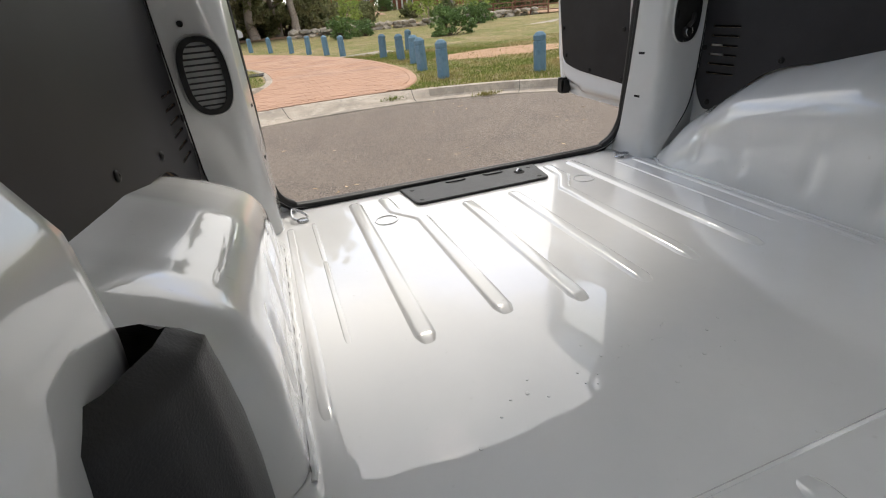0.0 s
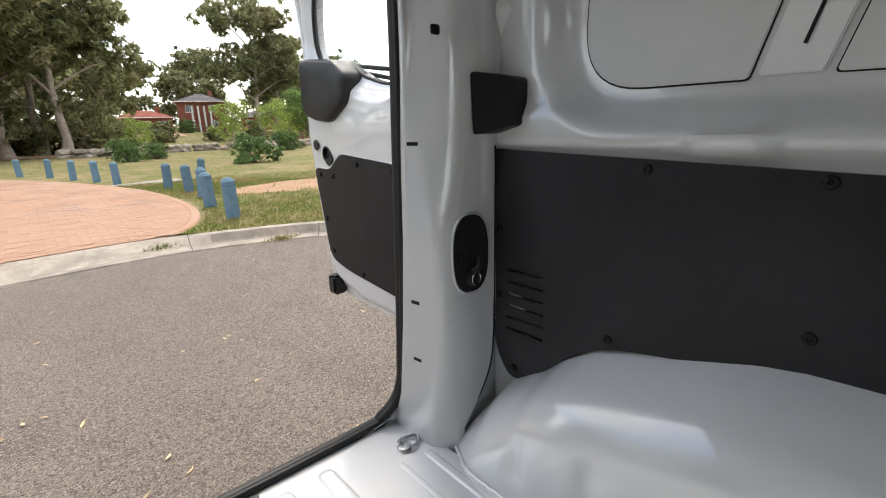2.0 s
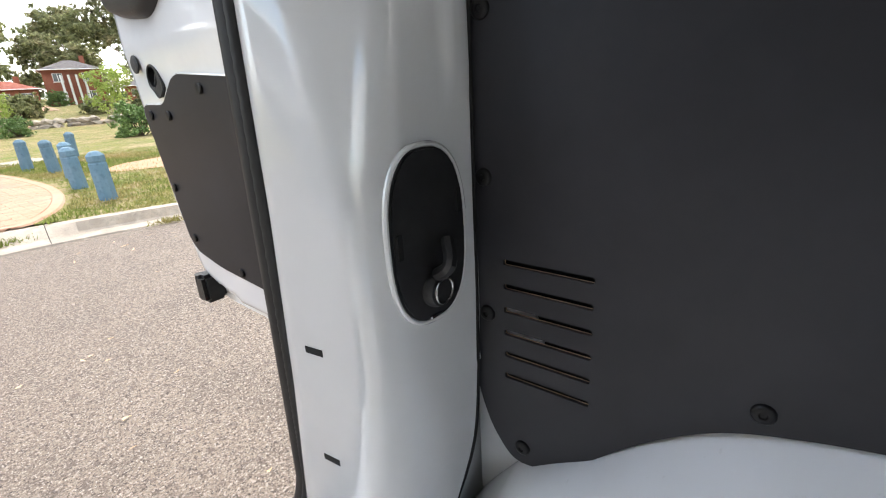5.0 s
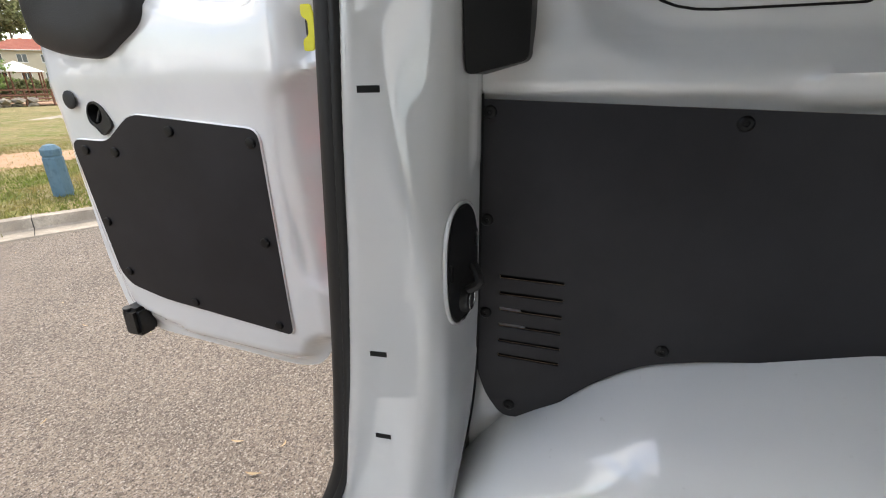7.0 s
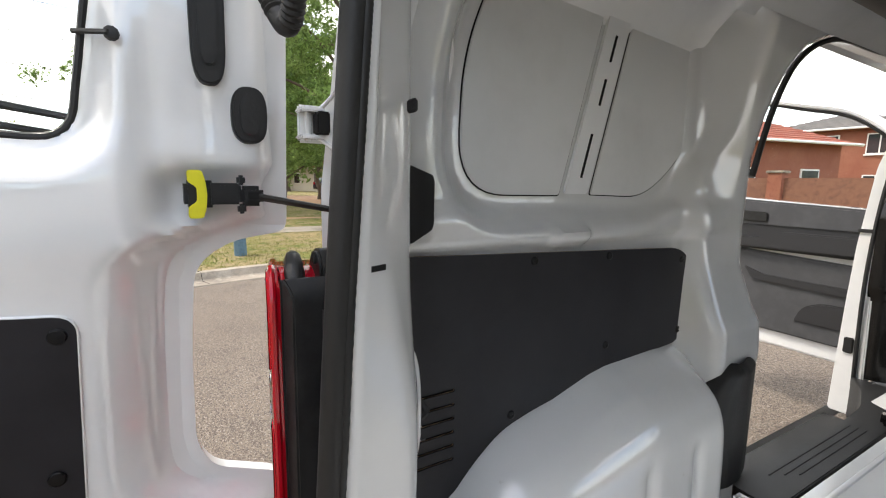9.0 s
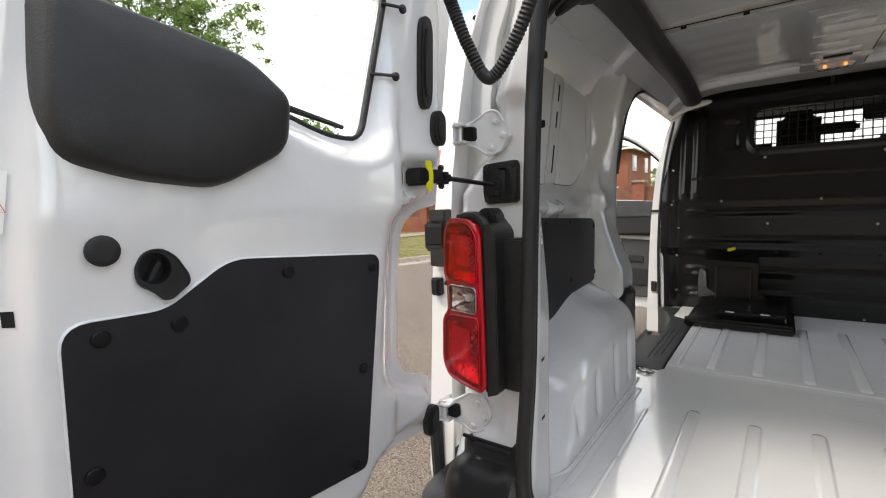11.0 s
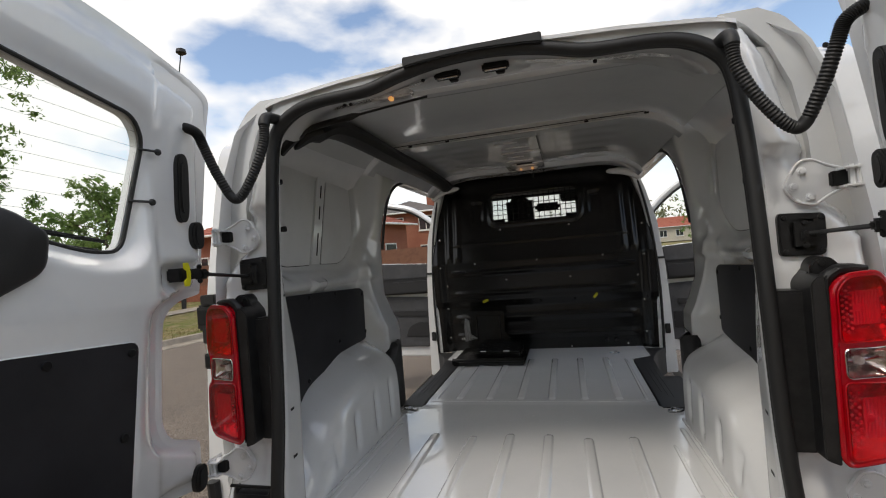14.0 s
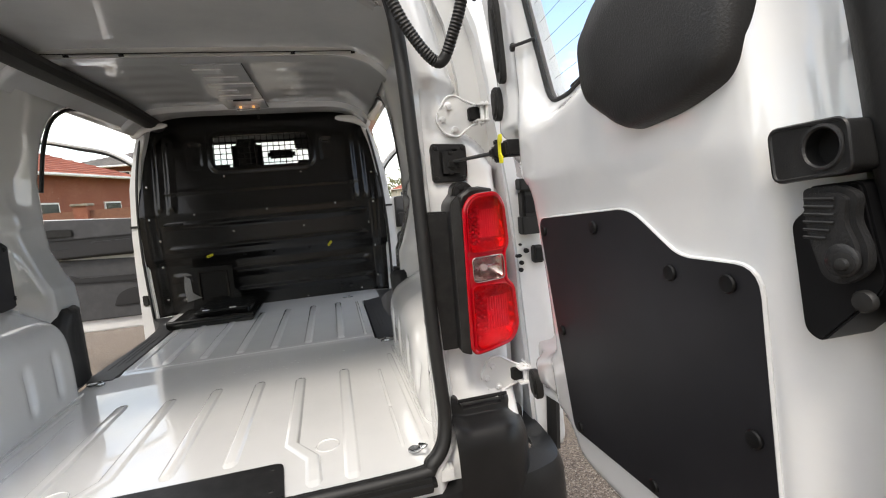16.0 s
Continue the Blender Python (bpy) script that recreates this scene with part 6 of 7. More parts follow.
        part("pull_handle", prism(fillet([(0.60, 1.20), (0.80, 1.20), (0.82, 1.27), (0.60, 1.26)], 0.02), cd, -0.060, -0.045, bevel=0.005), PLASTIC, cdoor)
        frame_pts = spline([cd(-0.10, 1.34, 0.05), cd(-0.08, 1.52, 0.05), cd(0.03, 1.68, 0.05), cd(0.25, 1.85, 0.05), cd(0.5, 1.925, 0.05), cd(0.78, 1.985, 0.05), cd(0.96, 1.95, 0.05), cd(1.0, 1.6, 0.05), cd(0.97, 1.34, 0.05)], 7)
        part("window_frame", tube(frame_pts, 0.028, 10, flat=0.8), PAINT, cdoor)
        inner_pts = [Vector(p) + (Vector(cd(0.48, 1.55, 0.05)) - Vector(p)).normalized() * 0.032 for p in frame_pts]
        part("frame_seal", tube(inner_pts, 0.012, 8), RUBBER, cdoor)
        pane = part("cab_window", prism([(-0.09, 1.32), (-0.07, 1.52), (0.04, 1.67), (0.25, 1.84), (0.5, 1.91), (0.78, 1.97), (0.95, 1.93), (0.99, 1.6), (0.96, 1.34)], cd, 0.045, 0.05), GLASS, cdoor, smooth=0)
        pane.visible_shadow = False
        for y in (0.78, 4.02):
            wh = part("wheel", turned(tube([(0, 0, -0.10), (0, 0, -0.09), (0, 0, 0.09), (0, 0, 0.10)], [0.29, 0.32, 0.32, 0.29], 32), Matrix.Translation((s * 0.85, y, 0.32)) @ pose(0, 0, 0, 0, 90, 0)), TYRE, van, "black tyre on a steel wheel")
            part("rim", turned(tube([(0, 0, -0.105), (0, 0, -0.06), (0, 0, 0.06), (0, 0, 0.105)], [0.20, 0.18, 0.18, 0.20], 24), Matrix.Translation((s * 0.85, y, 0.32)) @ pose(0, 0, 0, 0, 90, 0)), ALLOY, wh)
    part("outer_roof", sheet([(-0.64, 0.10), (0.64, 0.10), (0.68, 0.2), (0.74, 0.36), (0.74, 2.95), (-0.74, 2.95), (-0.74, 0.36), (-0.68, 0.2)], [], lambda x, y: (x, y, np.interp(np.abs(x), [0, 0.22, 0.39, 0.577, 0.645, 0.75], [1.957, 1.938, 1.928, 1.908, 1.894, 1.845]) * (1 - ease(y, 0.09, 0.4)) + (1.995 - 0.055 * (np.abs(x) / 0.74) ** 4) * ease(y, 0.09, 0.4) - 0.08 * ease(y, 2.6, 2.95)), 0.04, rim=(0, 0, -0.01)), PAINT, van, "white painted van roof", smooth=50)
    part("underbody", box(-0.66, 0.66, 0.05, 4.6, 0.30, 0.56), PLASTIC, van)
    part("bonnet", grid(20, 12, lambda u, v: ((u - 0.5) * 1.7 * (1 - 0.12 * v), 3.85 + 0.95 * v, 1.22 - 0.30 * v**1.6 - 0.10 * (2 * u - 1) ** 4)), PAINT, van, "white painted bonnet")
    part("front_bumper", box(-0.88, 0.88, 4.62, 4.92, 0.30, 0.88, 0.10, 4), GRAINED, van)
    def glazing(u, v):
        a = 2 * u if u < 0.5 else 2 - 2 * u
        off = 0.0 if u < 0.5 else 0.005
        return (a - 0.5) * (1.62 - 0.22 * v), 3.88 + off - 0.90 * v - 0.10 * (2 * a - 1) ** 2 * (1 - v * 0.5), 1.20 + 0.70 * v
    screen = part("windscreen", grid(24, 8, glazing, True), GLASS, van, smooth=40)
    screen.visible_shadow = False
    part("dashboard", box(-0.80, 0.80, 3.30, 3.90, 0.85, 1.20, 0.08, 3), DARKTRIM, van)
    part("cab_floor", box(-0.85, 0.85, 2.50, 3.9, 0.45, 0.50), DARKTRIM, van)
    for x in (-0.42, 0.42):
        seat = part("cab_seat", box(x - 0.25, x + 0.25, 2.65, 3.15, 0.70, 0.90, 0.06, 3), SEATCLOTH, van, "dark cloth cab seat")
        part("seat_back", turned(box(-0.24, 0.24, -0.07, 0.07, 0, 0.76, 0.06, 3), Matrix.Translation((x, 2.70, 0.88)) @ pose(0, 0, 0, 8, 0, 0)), SEATCLOTH, seat)
        part("head_rest", turned(box(-0.105, 0.105, -0.05, 0.05, 0, 0.28, 0.045, 3), Matrix.Translation((-0.115 if x < 0 else x, 2.64, 1.53)) @ pose(0, 0, 0, 8, 0, 0)), SEATCLOTH, seat)
    part("cab_headliner", box(-0.75, 0.75, 2.62, 3.02, 1.848, 1.90, 0.02), GREYTRIM, van)
    part("windscreen_header", box(-0.74, 0.74, 2.99, 3.06, 1.832, 1.88, 0.02), GREYTRIM, van)
    part("sun_visor", box(0.205, 0.62, 2.955, 2.985, 1.755, 1.862, 0.01), GREYTRIM, van)
    part("rear_view_mirror", box(-0.02, 0.20, 3.0, 3.05, 1.695, 1.765, 0.02), PLASTIC, van)
    part("steering_wheel", turned(tube([(0.19 * math.cos(a), 0.19 * math.sin(a), 0) for a in (2 * math.pi * k / 28 for k in range(29))], 0.017, 8, False), Matrix.Translation((0.42, 3.28, 1.18)) @ pose(0, 0, 0, 62, 0, 0)), PLASTIC, van)


rear_door(-1, 0, "plain")
rear_door(1, 2.0, "lever", -0.005, 0.012)
for s in (-1, 1):
    hinge(s, 1.500 - 0.005 * s, 0.134)
    hinge(s, 0.784 - 0.004 * s, 0.112, 0.062)
    check_plate(s)
    tail_lamp(s)
bumper()
outer_body()


# ---- outdoors: road, kerb, driveway, lawn ----
KERB = [(70, -4.4), (20, -4.55), (6, -4.65), (1.44, -4.86), (0.24, -5.04), (-1.1, -5.12), (-2.35, -4.83), (-3.1, -4.43), (-4.4, -3.6), (-5.7, -2.3), (-6.6, -0.6), (-7.15, 1.4), (-7.35, 4), (-7.0, 7), (-5.6, 10), (-2.6, 12.4), (2, 13.2), (20, 13.4), (70, 13.5)]
KERB = [(p.x, p.y) for p in spline([(x, y, 0) for x, y in KERB], 6)]


def outward(pts, i):
    t = (Vector(pts[min(i + 1, len(pts) - 1)]) - Vector(pts[max(i - 1, 0)])).normalized()
    return Vector((-t.y, t.x))


def drop(x, y):
    """1 where the kerb is laid back for the driveway."""
    return float(ease(2.1 - abs(x - 0.4), 0.0, 0.6)) if y < -4 else 0.0


def strip(rows):
    """A surface from rows of places of one length."""
    bm = bmesh.new()
    vs = [[bm.verts.new(p) for p in row] for row in rows]
    for a, b in zip(vs, vs[1:]):
        for k in range(len(a) - 1):
            bm.faces.new((a[k], a[k + 1], b[k + 1], b[k]))
    bmesh.ops.recalc_face_normals(bm, faces=bm.faces)
    return bm


LAWN_Z = 0.115
road = part("road", sheet([(-9, -7), (75, -7), (75, 15), (-9, 15)], [], lambda x, y: (x, y, 0.012 * np.sin(x * 0.4) * np.sin(y * 0.5) * 0.3), 0.7), ASPHALT)
tagged(road, "worn grey-brown asphalt road", "road", kind="structure")
rows_k, rows_l = [], []
for i, (x, y) in enumerate(KERB):
    n = outward(KERB, i)
    d = drop(x, y)
    at = lambda off, z: (x + n.x * off, y + n.y * off, z)
    top = LAWN_Z + 0.012
    rows_k.append([at(-0.02, -0.02), at(0, 0.018), at(0.27, 0.012), at(0.30, 0.03 - 0.008 * d), at(0.33 + 0.2 * d, top * (1 - 0.31 * d)), at(0.36 + 0.2 * d, top * (1 - 0.24 * d)), at(0.48 + 0.12 * d, top * (1 - 0.14 * d)), at(0.50 + 0.28 * d, 0.02 + (LAWN_Z - 0.026) * d)])
    rows_l.append((x + n.x * (0.47 + 0.28 * d), y + n.y * (0.47 + 0.28 * d)))
kerb = tagged(part("kerb", strip(rows_k), CONCRETE, smooth=25), "stained concrete kerb and gutter", "kerb", kind="structure")

for i in range(7, len(rows_k) - 1, 8):
    a = [Vector(p) for p in rows_k[i]]
    if -9 < a[0].x < 7:
        part("kerb_joint", tube([p + Vector((0, 0, 0.0015)) for p in a[1:7]], 0.0035, 5, False), DARK, kerb)

ring_in = rows_l
bm = bmesh.new()
rnd = random.Random(3)
# lawn from the kerb outwards in growing steps, to the horizon
steps = [0, 0.4, 1.0, 2, 3.5, 6, 10, 16, 25, 40, 70, 130, 300, 900]
far_rows = []
for i, (x, y) in enumerate(ring_in):
    n = outward(KERB, i)
    c = Vector((x, y)) - Vector((20, 4))
    row = []
    for d in steps:
        w = min(1, d / 12)
        v = (n * (1 - w) + Vector(((x - 8) * 0.25, y - 4)).normalized() * w).normalized() if x > 8 else (n * (1 - w) + (Vector((x, y)) - Vector((2, 3))).normalized() * w).normalized()
        z = LAWN_Z + (0.05 * math.sin(x + d) * min(1, d / 10) * (d < 60)) - 0.0 * d
        row.append((x + v.x * d, y + v.y * d, z))
    far_rows.append(row)
lawn = tagged(part("ground", strip(far_rows), LAWN, smooth=0), "dry patchy lawn with worn grass", "lawn", kind="structure")


def hill(x, y):
    """Height of the ground: the far bank rises behind the creek."""
    far = np.maximum(-y - 58, 0.0)
    return LAWN_Z + 1.9 * ease(far, 2.0, 36.0) + 0.025 * np.maximum(far - 36, 0)


base = tagged(part("far_ground", sheet([(-900, -900), (900, -900), (900, 900), (-900, 900)], [], lambda x, y: (x, y, -0.06 + 0 * x), 150), LAWN, smooth=0), "flat grassy ground to the horizon", "ground", kind="structure")

# brick driveway
EDGE_A = [(1.85, -5.36), (1.15, -6.7), (0.62, -8.6), (0.56, -10.2), (0.80, -12.4), (1.6, -14.8), (2.6, -17.2), (4.3, -21.0), (6.4, -25.5), (9.5, -31)]
EDGE_B = [(-1.05, -5.62), (-1.60, -6.5), (-1.95, -7.9), (-2.02, -9.6), (-1.85, -12.0), (-1.25, -14.8), (-0.5, -17.2), (1.0, -20.6), (3.4, -25.0), (7.0, -31.5)]
ea, eb = ([(p.x, p.y) for p in spline([(x, y, 0) for x, y in e], 5)] for e in (EDGE_A, EDGE_B))
DRIVE = ea + eb[::-1]
drive_z = lambda y: LAWN_Z + 0.004
kx, ky = (np.array(v) for v in ([-p[0] for p in KERB if p[1] < -4.4], [p[1] for p in KERB if p[1] < -4.4]))
lip = lambda x: float(np.interp(-x, kx, ky)) - 0.63
bed = lambda x, y: (x, min(y, lip(x)), drive_z(y) - 0.002)
drive = part("driveway", strip([[bed(a[0] + (b[0] - a[0]) * q / 8, a[1] + (b[1] - a[1]) * q / 8) for q in range(9)] for a, b in zip(ea, eb)]), SAND, smooth=0)
tagged(drive, "driveway of weathered red brick pavers", "driveway", kind="structure")
for e, sg in ((ea, 1), (eb, -1)):
    rows = []
    for i, (x, y) in enumerate(e):
        t = (Vector(e[min(i + 1, len(e) - 1)]) - Vector(e[max(i - 1, 0)])).normalized()
        n = Vector((-t.y, t.x)) * sg
        lift = 0.020 + (0.05 if sg > 0 and y > -8 else 0.0)
        wide = 0.12 + (0.50 * float(ease(y, -8.4, -5.6)) if sg > 0 else 0.0)
        rows.append([(x + n.x * o, min(y + n.y * o, lip(x)) if sg < 0 else y + n.y * o, LAWN_Z + h) for o, h in ((-0.02, 0), (0.0, 0.01), (0.015, lift), (wide, lift), (wide + 0.02, 0))])
    tagged(part("edging", strip(rows), CONCRETE if sg > 0 else PAVERS, smooth=25), "concrete edging along the driveway" if sg > 0 else "brick edging course along the driveway", "edging", kind="structure")


grate = empty("drain_grate", 0.86, -11.1, LAWN_Z + 0.021, "dark iron drain grate in the driveway edging", "drain grate")
gx, gy, gz = 0.86, -11.1, LAWN_Z + 0.021
part("pit", box(gx - 0.16, gx + 0.16, gy - 0.26, gy + 0.26, gz - 0.02, gz + 0.001), DARK, grate)
for gs in (-1, 1):
    part("frame", box(gx - 0.18, gx + 0.18, gy + gs * 0.26 - 0.02, gy + gs * 0.26 + 0.02, gz - 0.02, gz + 0.012, 0.003, 1), RUST, grate)
for k in range(7):
    part("bar", box(gx - 0.155 + k * 0.05, gx - 0.145 + k * 0.05, gy - 0.245, gy + 0.245, gz - 0.01, gz + 0.010), RUST, grate)


# bollards
def bollard():
    ob = empty("bollard", 0, 0, 0, "weathered blue painted timber bollard with a chamfered top", "bollard", "bollards along the driveway")
    n = 8
    def ring(r, z, jit=0.0):
        return [(r * math.cos(2 * math.pi * (k + 0.5) / n), r * math.sin(2 * math.pi * (k + 0.5) / n), z) for k in range(n)]
    bm = bmesh.new()
    rings = [[bm.verts.new(p) for p in ring(r, z)] for r, z in ((0.105, -0.1), (0.105, 0.02), (0.103, 0.46), (0.095, 0.468), (0.095, 0.482), (0.103, 0.49), (0.104, 0.555), (0.06, 0.60), (0.02, 0.612))]
    for a, b in zip(rings, rings[1:]):
        for k in range(n):
            bm.faces.new((a[k - 1], a[k], b[k], b[k - 1]))
    bm.faces.new(rings[-1])
    part("post", bm, BLUEWOOD, ob, smooth=20)
    return ob


first = bollard()
posts = [(-2.25, -6.50), (-2.32, -7.93), (-2.61, -9.45), (-2.69, -10.9), (-2.52, -12.15), (-3.77, -13.95), (-1.79, -14.75), (-1.5, -16.6), (-1.04, -18.3), (-0.53, -20.6), (0.28, -22.4), (1.14, -24.3), (2.17, -26.2), (3.04, -28), (4.2, -30), (5.3, -31.9), (6.6, -34), (8, -36), (9.6, -38),
         (-3.72, -5.78), (-8.68, 0.95), (-7.95, 4.45), (-8.3, -2.2), (11.5, -40), (13.5, -42), (-9.4, 3.0)]
rnd = random.Random(5)
for k, (x, y) in enumerate(posts):
    m = Matrix.Translation((x, y, LAWN_Z)) @ pose(0, 0, 0, rnd.uniform(-2, 2), rnd.uniform(-2.5, 2.5), rnd.uniform(0, 45))
    if k:
        copy_thing(first, m)
    else:
        first.matrix_basis = m


# ---- trees and shrubs ----
def leaves(n, size, clumps, seed, long=1.0):
    """n small leaf blades round the given clumps (place, radius)."""
    rng = np.random.default_rng(seed)
    c = np.array([p for p, r in clumps], float)
    r = np.array([r for p, r in clumps], float)
    pick = rng.choice(len(c), n, p=(r**2) / (r**2).sum())
    d = rng.normal(size=(n, 3))
    d /= np.linalg.norm(d, axis=1)[:, None]
    # each clump breaks up into small sprays that hang a little
    sprays = 16
    off = rng.normal(size=(len(c), sprays, 3)) * (0.58, 0.58, 0.42)
    at = c[pick] + off[pick, rng.integers(0, sprays, n)] * r[pick][:, None] + d * (r[pick] * rng.uniform(0.02, 0.34, n))[:, None] * (1, 1, 0.8)
    at[:, 2] -= rng.uniform(0, 0.12, n) ** 1.5 * r[pick]
    u = rng.normal(size=(n, 3))
    u /= np.linalg.norm(u, axis=1)[:, None]
    v = np.cross(u, rng.normal(size=(n, 3)))
    v /= np.linalg.norm(v, axis=1)[:, None]
    k = (size * rng.uniform(0.6, 1.4, n))[:, None]
    quad = np.stack([at - u * k * long, at + v * k * 0.5, at + u * k * long, at - v * k * 0.5], 1).reshape(-1, 3)
    me = bpy.data.meshes.new("crown")
    me.from_pydata(quad.tolist(), [], np.arange(4 * n).reshape(-1, 4).tolist())
    return me


def tree(name, label, height, trunk, spread, bark, leaf, seed, n, size, fork=0.35, bare=0.45, long=1.6):
    """A tree at the origin: tapered trunk, limbs, and a crown of leaf blades in clumps."""
    rnd = random.Random(seed)
    ob = empty(name, 0, 0, 0, label, "tree")
    lean = Vector((rnd.uniform(-0.06, 0.06), rnd.uniform(-0.06, 0.06), 1))
    main = [Vector((0, 0, -0.2)) + lean * (height * 0.86 * k / 9) + Vector((rnd.uniform(-1, 1), rnd.uniform(-1, 1), 0)) * height * 0.012 * (k > 0) for k in range(10)]
    bm = tube(main, [trunk * (1.35 if k == 0 else 1) * (1 - k / 10.5) for k in range(10)], 9)
    clumps = [(main[-1] + Vector((0, 0, height * 0.05)), spread * 0.34)]
    for k in range(13):
        t = fork + (0.9 - fork) * k / 12
        p = main[0].lerp(main[-1], t)
        a = k * 2.4 + rnd.uniform(-0.4, 0.4)
        reach = spread * (1.05 - 0.55 * (t - fork)) * rnd.uniform(0.55, 1.0)
        q = p + Vector((math.cos(a) * reach, math.sin(a) * reach, height * rnd.uniform(0.06, 0.22)))
        m = p.lerp(q, 0.5) + Vector((0, 0, height * 0.03))
        bm = join(bm, tube(spline([p, m, q], 3), [trunk * 0.34 * (1 - i / 7.5) for i in range(7)], 6))
        if q.z > height * bare:
            clumps += [(q, spread * rnd.uniform(0.24, 0.4)), (m.lerp(q, 0.6) + Vector((rnd.uniform(-1, 1), rnd.uniform(-1, 1), rnd.uniform(0, 1))) * spread * 0.25, spread * rnd.uniform(0.18, 0.32))]
            for _ in range(2):
                clumps.append((q + Vector((rnd.uniform(-1, 1), rnd.uniform(-1, 1), rnd.uniform(-0.8, 0.8))) * spread * 0.38, spread * rnd.uniform(0.12, 0.24)))
        else:
            clumps.append((q, spread * rnd.uniform(0.12, 0.2)))
    part("trunk", bm, bark, ob, smooth=60)
    me = leaves(n, size, clumps, seed, long)
    me.materials.append(leaf)
    crown = new("crown", me)
    crown.parent = ob
    return ob


def plant(proto, spots, rnd, lo=0.9, hi=1.1):
    used = False
    for x, y, k in spots:
        m = Matrix.Translation((x, y, float(hill(x, y)) - 0.05)) @ pose(0, 0, 0, 0, 0, rnd.uniform(0, 360))
        kk = k * rnd.uniform(lo, hi)
        ob = copy_thing(proto, m) if used else proto
        ob.matrix_basis = m @ Matrix.Diagonal((kk, kk, kk, 1))
        used = True


rnd = random.Random(11)
gum = tree("gum_tree", "tall gum tree with a pale trunk and drooping grey-green leaves", 17, 0.34, 5.4, BARK, LEAFDARK, 4, 27000, 0.15, 0.30, 0.24)
gum2 = tree("gum_tree", "tall dark gum tree with dense foliage", 16, 0.30, 5.6, BARK, LEAFDARK, 9, 24000, 0.155, 0.12, 0.06)
gum3 = tree("gum_tree", "tall gum tree on the far bank", 16, 0.30, 5.2, BARK, LEAFDARK, 12, 7000, 0.32, 0.2, 0.15)
plant(gum, [(8.5, -40, 1.2), (5.2, -44, 1.3), (1.0, -49, 1.2), (12.5, -45, 1.35), (3.4, -39, 1.1), (-2.6, -47, 1.1), (11, -36, 1.15), (16, -40, 1.25), (-29.0, -76, 1.15), (-33.5, -80, 0.95)], rnd)
plant(gum2, [(9.6, -48, 1.25), (6.8, -50, 1.3), (3.2, -47, 1.2), (-1.2, -52, 1.15), (14.5, -52, 1.3), (18, -46, 1.2), (-36.5, -86, 0.85), (-41, -27, 0.75), (-37, -31, 0.7)], rnd)
plant(gum3, [(-52, -120, 1.3), (-22, -150, 1.3), (-60, -105, 1.2), (-2, -110, 1.2), (-14, -125, 1.0), (-40, -150, 1.3), (-75, -150, 1.5), (10, -80, 1.3), (0, -75, 1.2), (24, -70, 1.3), (36, -60, 1.3), (-33, -118, 0.75), (-28, -122, 0.8), (-46, -112, 0.8), (-10, -88, 0.8)], rnd)
young = tree("young_tree", "young tree with light green leaves", 5.2, 0.07, 1.9, BARK, LEAFLIGHT, 14, 3000, 0.10, 0.3, 0.28, 1.2)
plant(young, [(-13.5, -41, 0.85), (-18.5, -44, 0.85), (-22, -50, 0.9), (-6.0, -38, 0.5)], rnd)
green = tree("street_tree", "leafy green street tree", 7.5, 0.17, 3.1, DARKBARK, LEAFMID, 21, 50000, 0.044, 0.25, 0.2, 1.3)
green_far = tree("street_tree", "leafy green tree across the park", 7.5, 0.17, 3.1, DARKBARK, LEAFMID, 26, 9000, 0.11, 0.25, 0.2, 1.3)
plant(green, [(-19.5, 3.2, 1.15), (-24.0, 5.0, 1.0), (-26.5, 10.5, 1.0), (-26, 1.5, 1.2), (-14.8, 5.2, 1.2)], rnd)
plant(green_far, [(-32, 9, 1.1), (-40, 4, 1.2), (-24, -49, 0.8), (-28, -56, 0.9), (9.0, 27, 0.62), (-45, 22, 1.3), (-38, 30, 1.2), (-55, 12, 1.4), (-33, -13, 0.75), (-37, -17.5, 0.85), (-40, -12, 0.8)], rnd)



def shrub(seed, leaf=None, label="round dense green shrub on the lawn", group="shrubs on the lawn", n=8500, size=0.045):
    ob = empty("shrub", 0, 0, 0, label, "shrub", group)
    rnd = random.Random(seed)
    stems = None
    clumps = []
    for k in range(14):
        a, r = k * 2.4, rnd.uniform(0.2, 0.9)
        q = Vector((math.cos(a) * r, math.sin(a) * r, rnd.uniform(0.25, 1.0)))
        t = tube([(0, 0, -0.05), q * 0.5, q], [0.03, 0.02, 0.008], 5)
        stems = join(stems, t) if stems else t
        clumps.append((q, rnd.uniform(0.25, 0.5)))
    part("stem", stems, DARKBARK, ob)
    me = leaves(n, size, clumps, seed, 1.2)
    me.materials.append(leaf or LEAFSHRUB)
    crown = new("crown", me)
    crown.parent = ob
    return ob


sh = shrub(3)
plant(sh, [(-7.4, -19.8, 0.92), (-4.0, -29.0, 1.0), (-5.8, -31, 0.7), (-15, -34, 1.0), (-24, 16, 1.4), (-16.5, 14, 1.2), (-20, -58, 1.0), (-27, -64, 1.2), (-21.5, -90, 1.6), (-31, -93, 1.3), (-34, -92, 1.4)], rnd)
scrub = shrub(8, LEAFDARK, "tall dark scrub under the gum trees", "scrub under the gum trees", 2500, 0.11)
plant(scrub, [(-4.5 + 1.9 * k + rnd.uniform(-0.8, 0.8), -54 + rnd.uniform(-5, 4), rnd.uniform(2.2, 3.6)) for k in range(15)] + [(-48 + 5.2 * k + rnd.uniform(-2, 2), -72 + rnd.uniform(-8, 6), rnd.uniform(1.2, 2.2)) for k in range(9)] + [(-28 - rnd.uniform(0, 12), -5 - 2.6 * k, rnd.uniform(1.2, 2.0)) for k in range(12)], rnd)


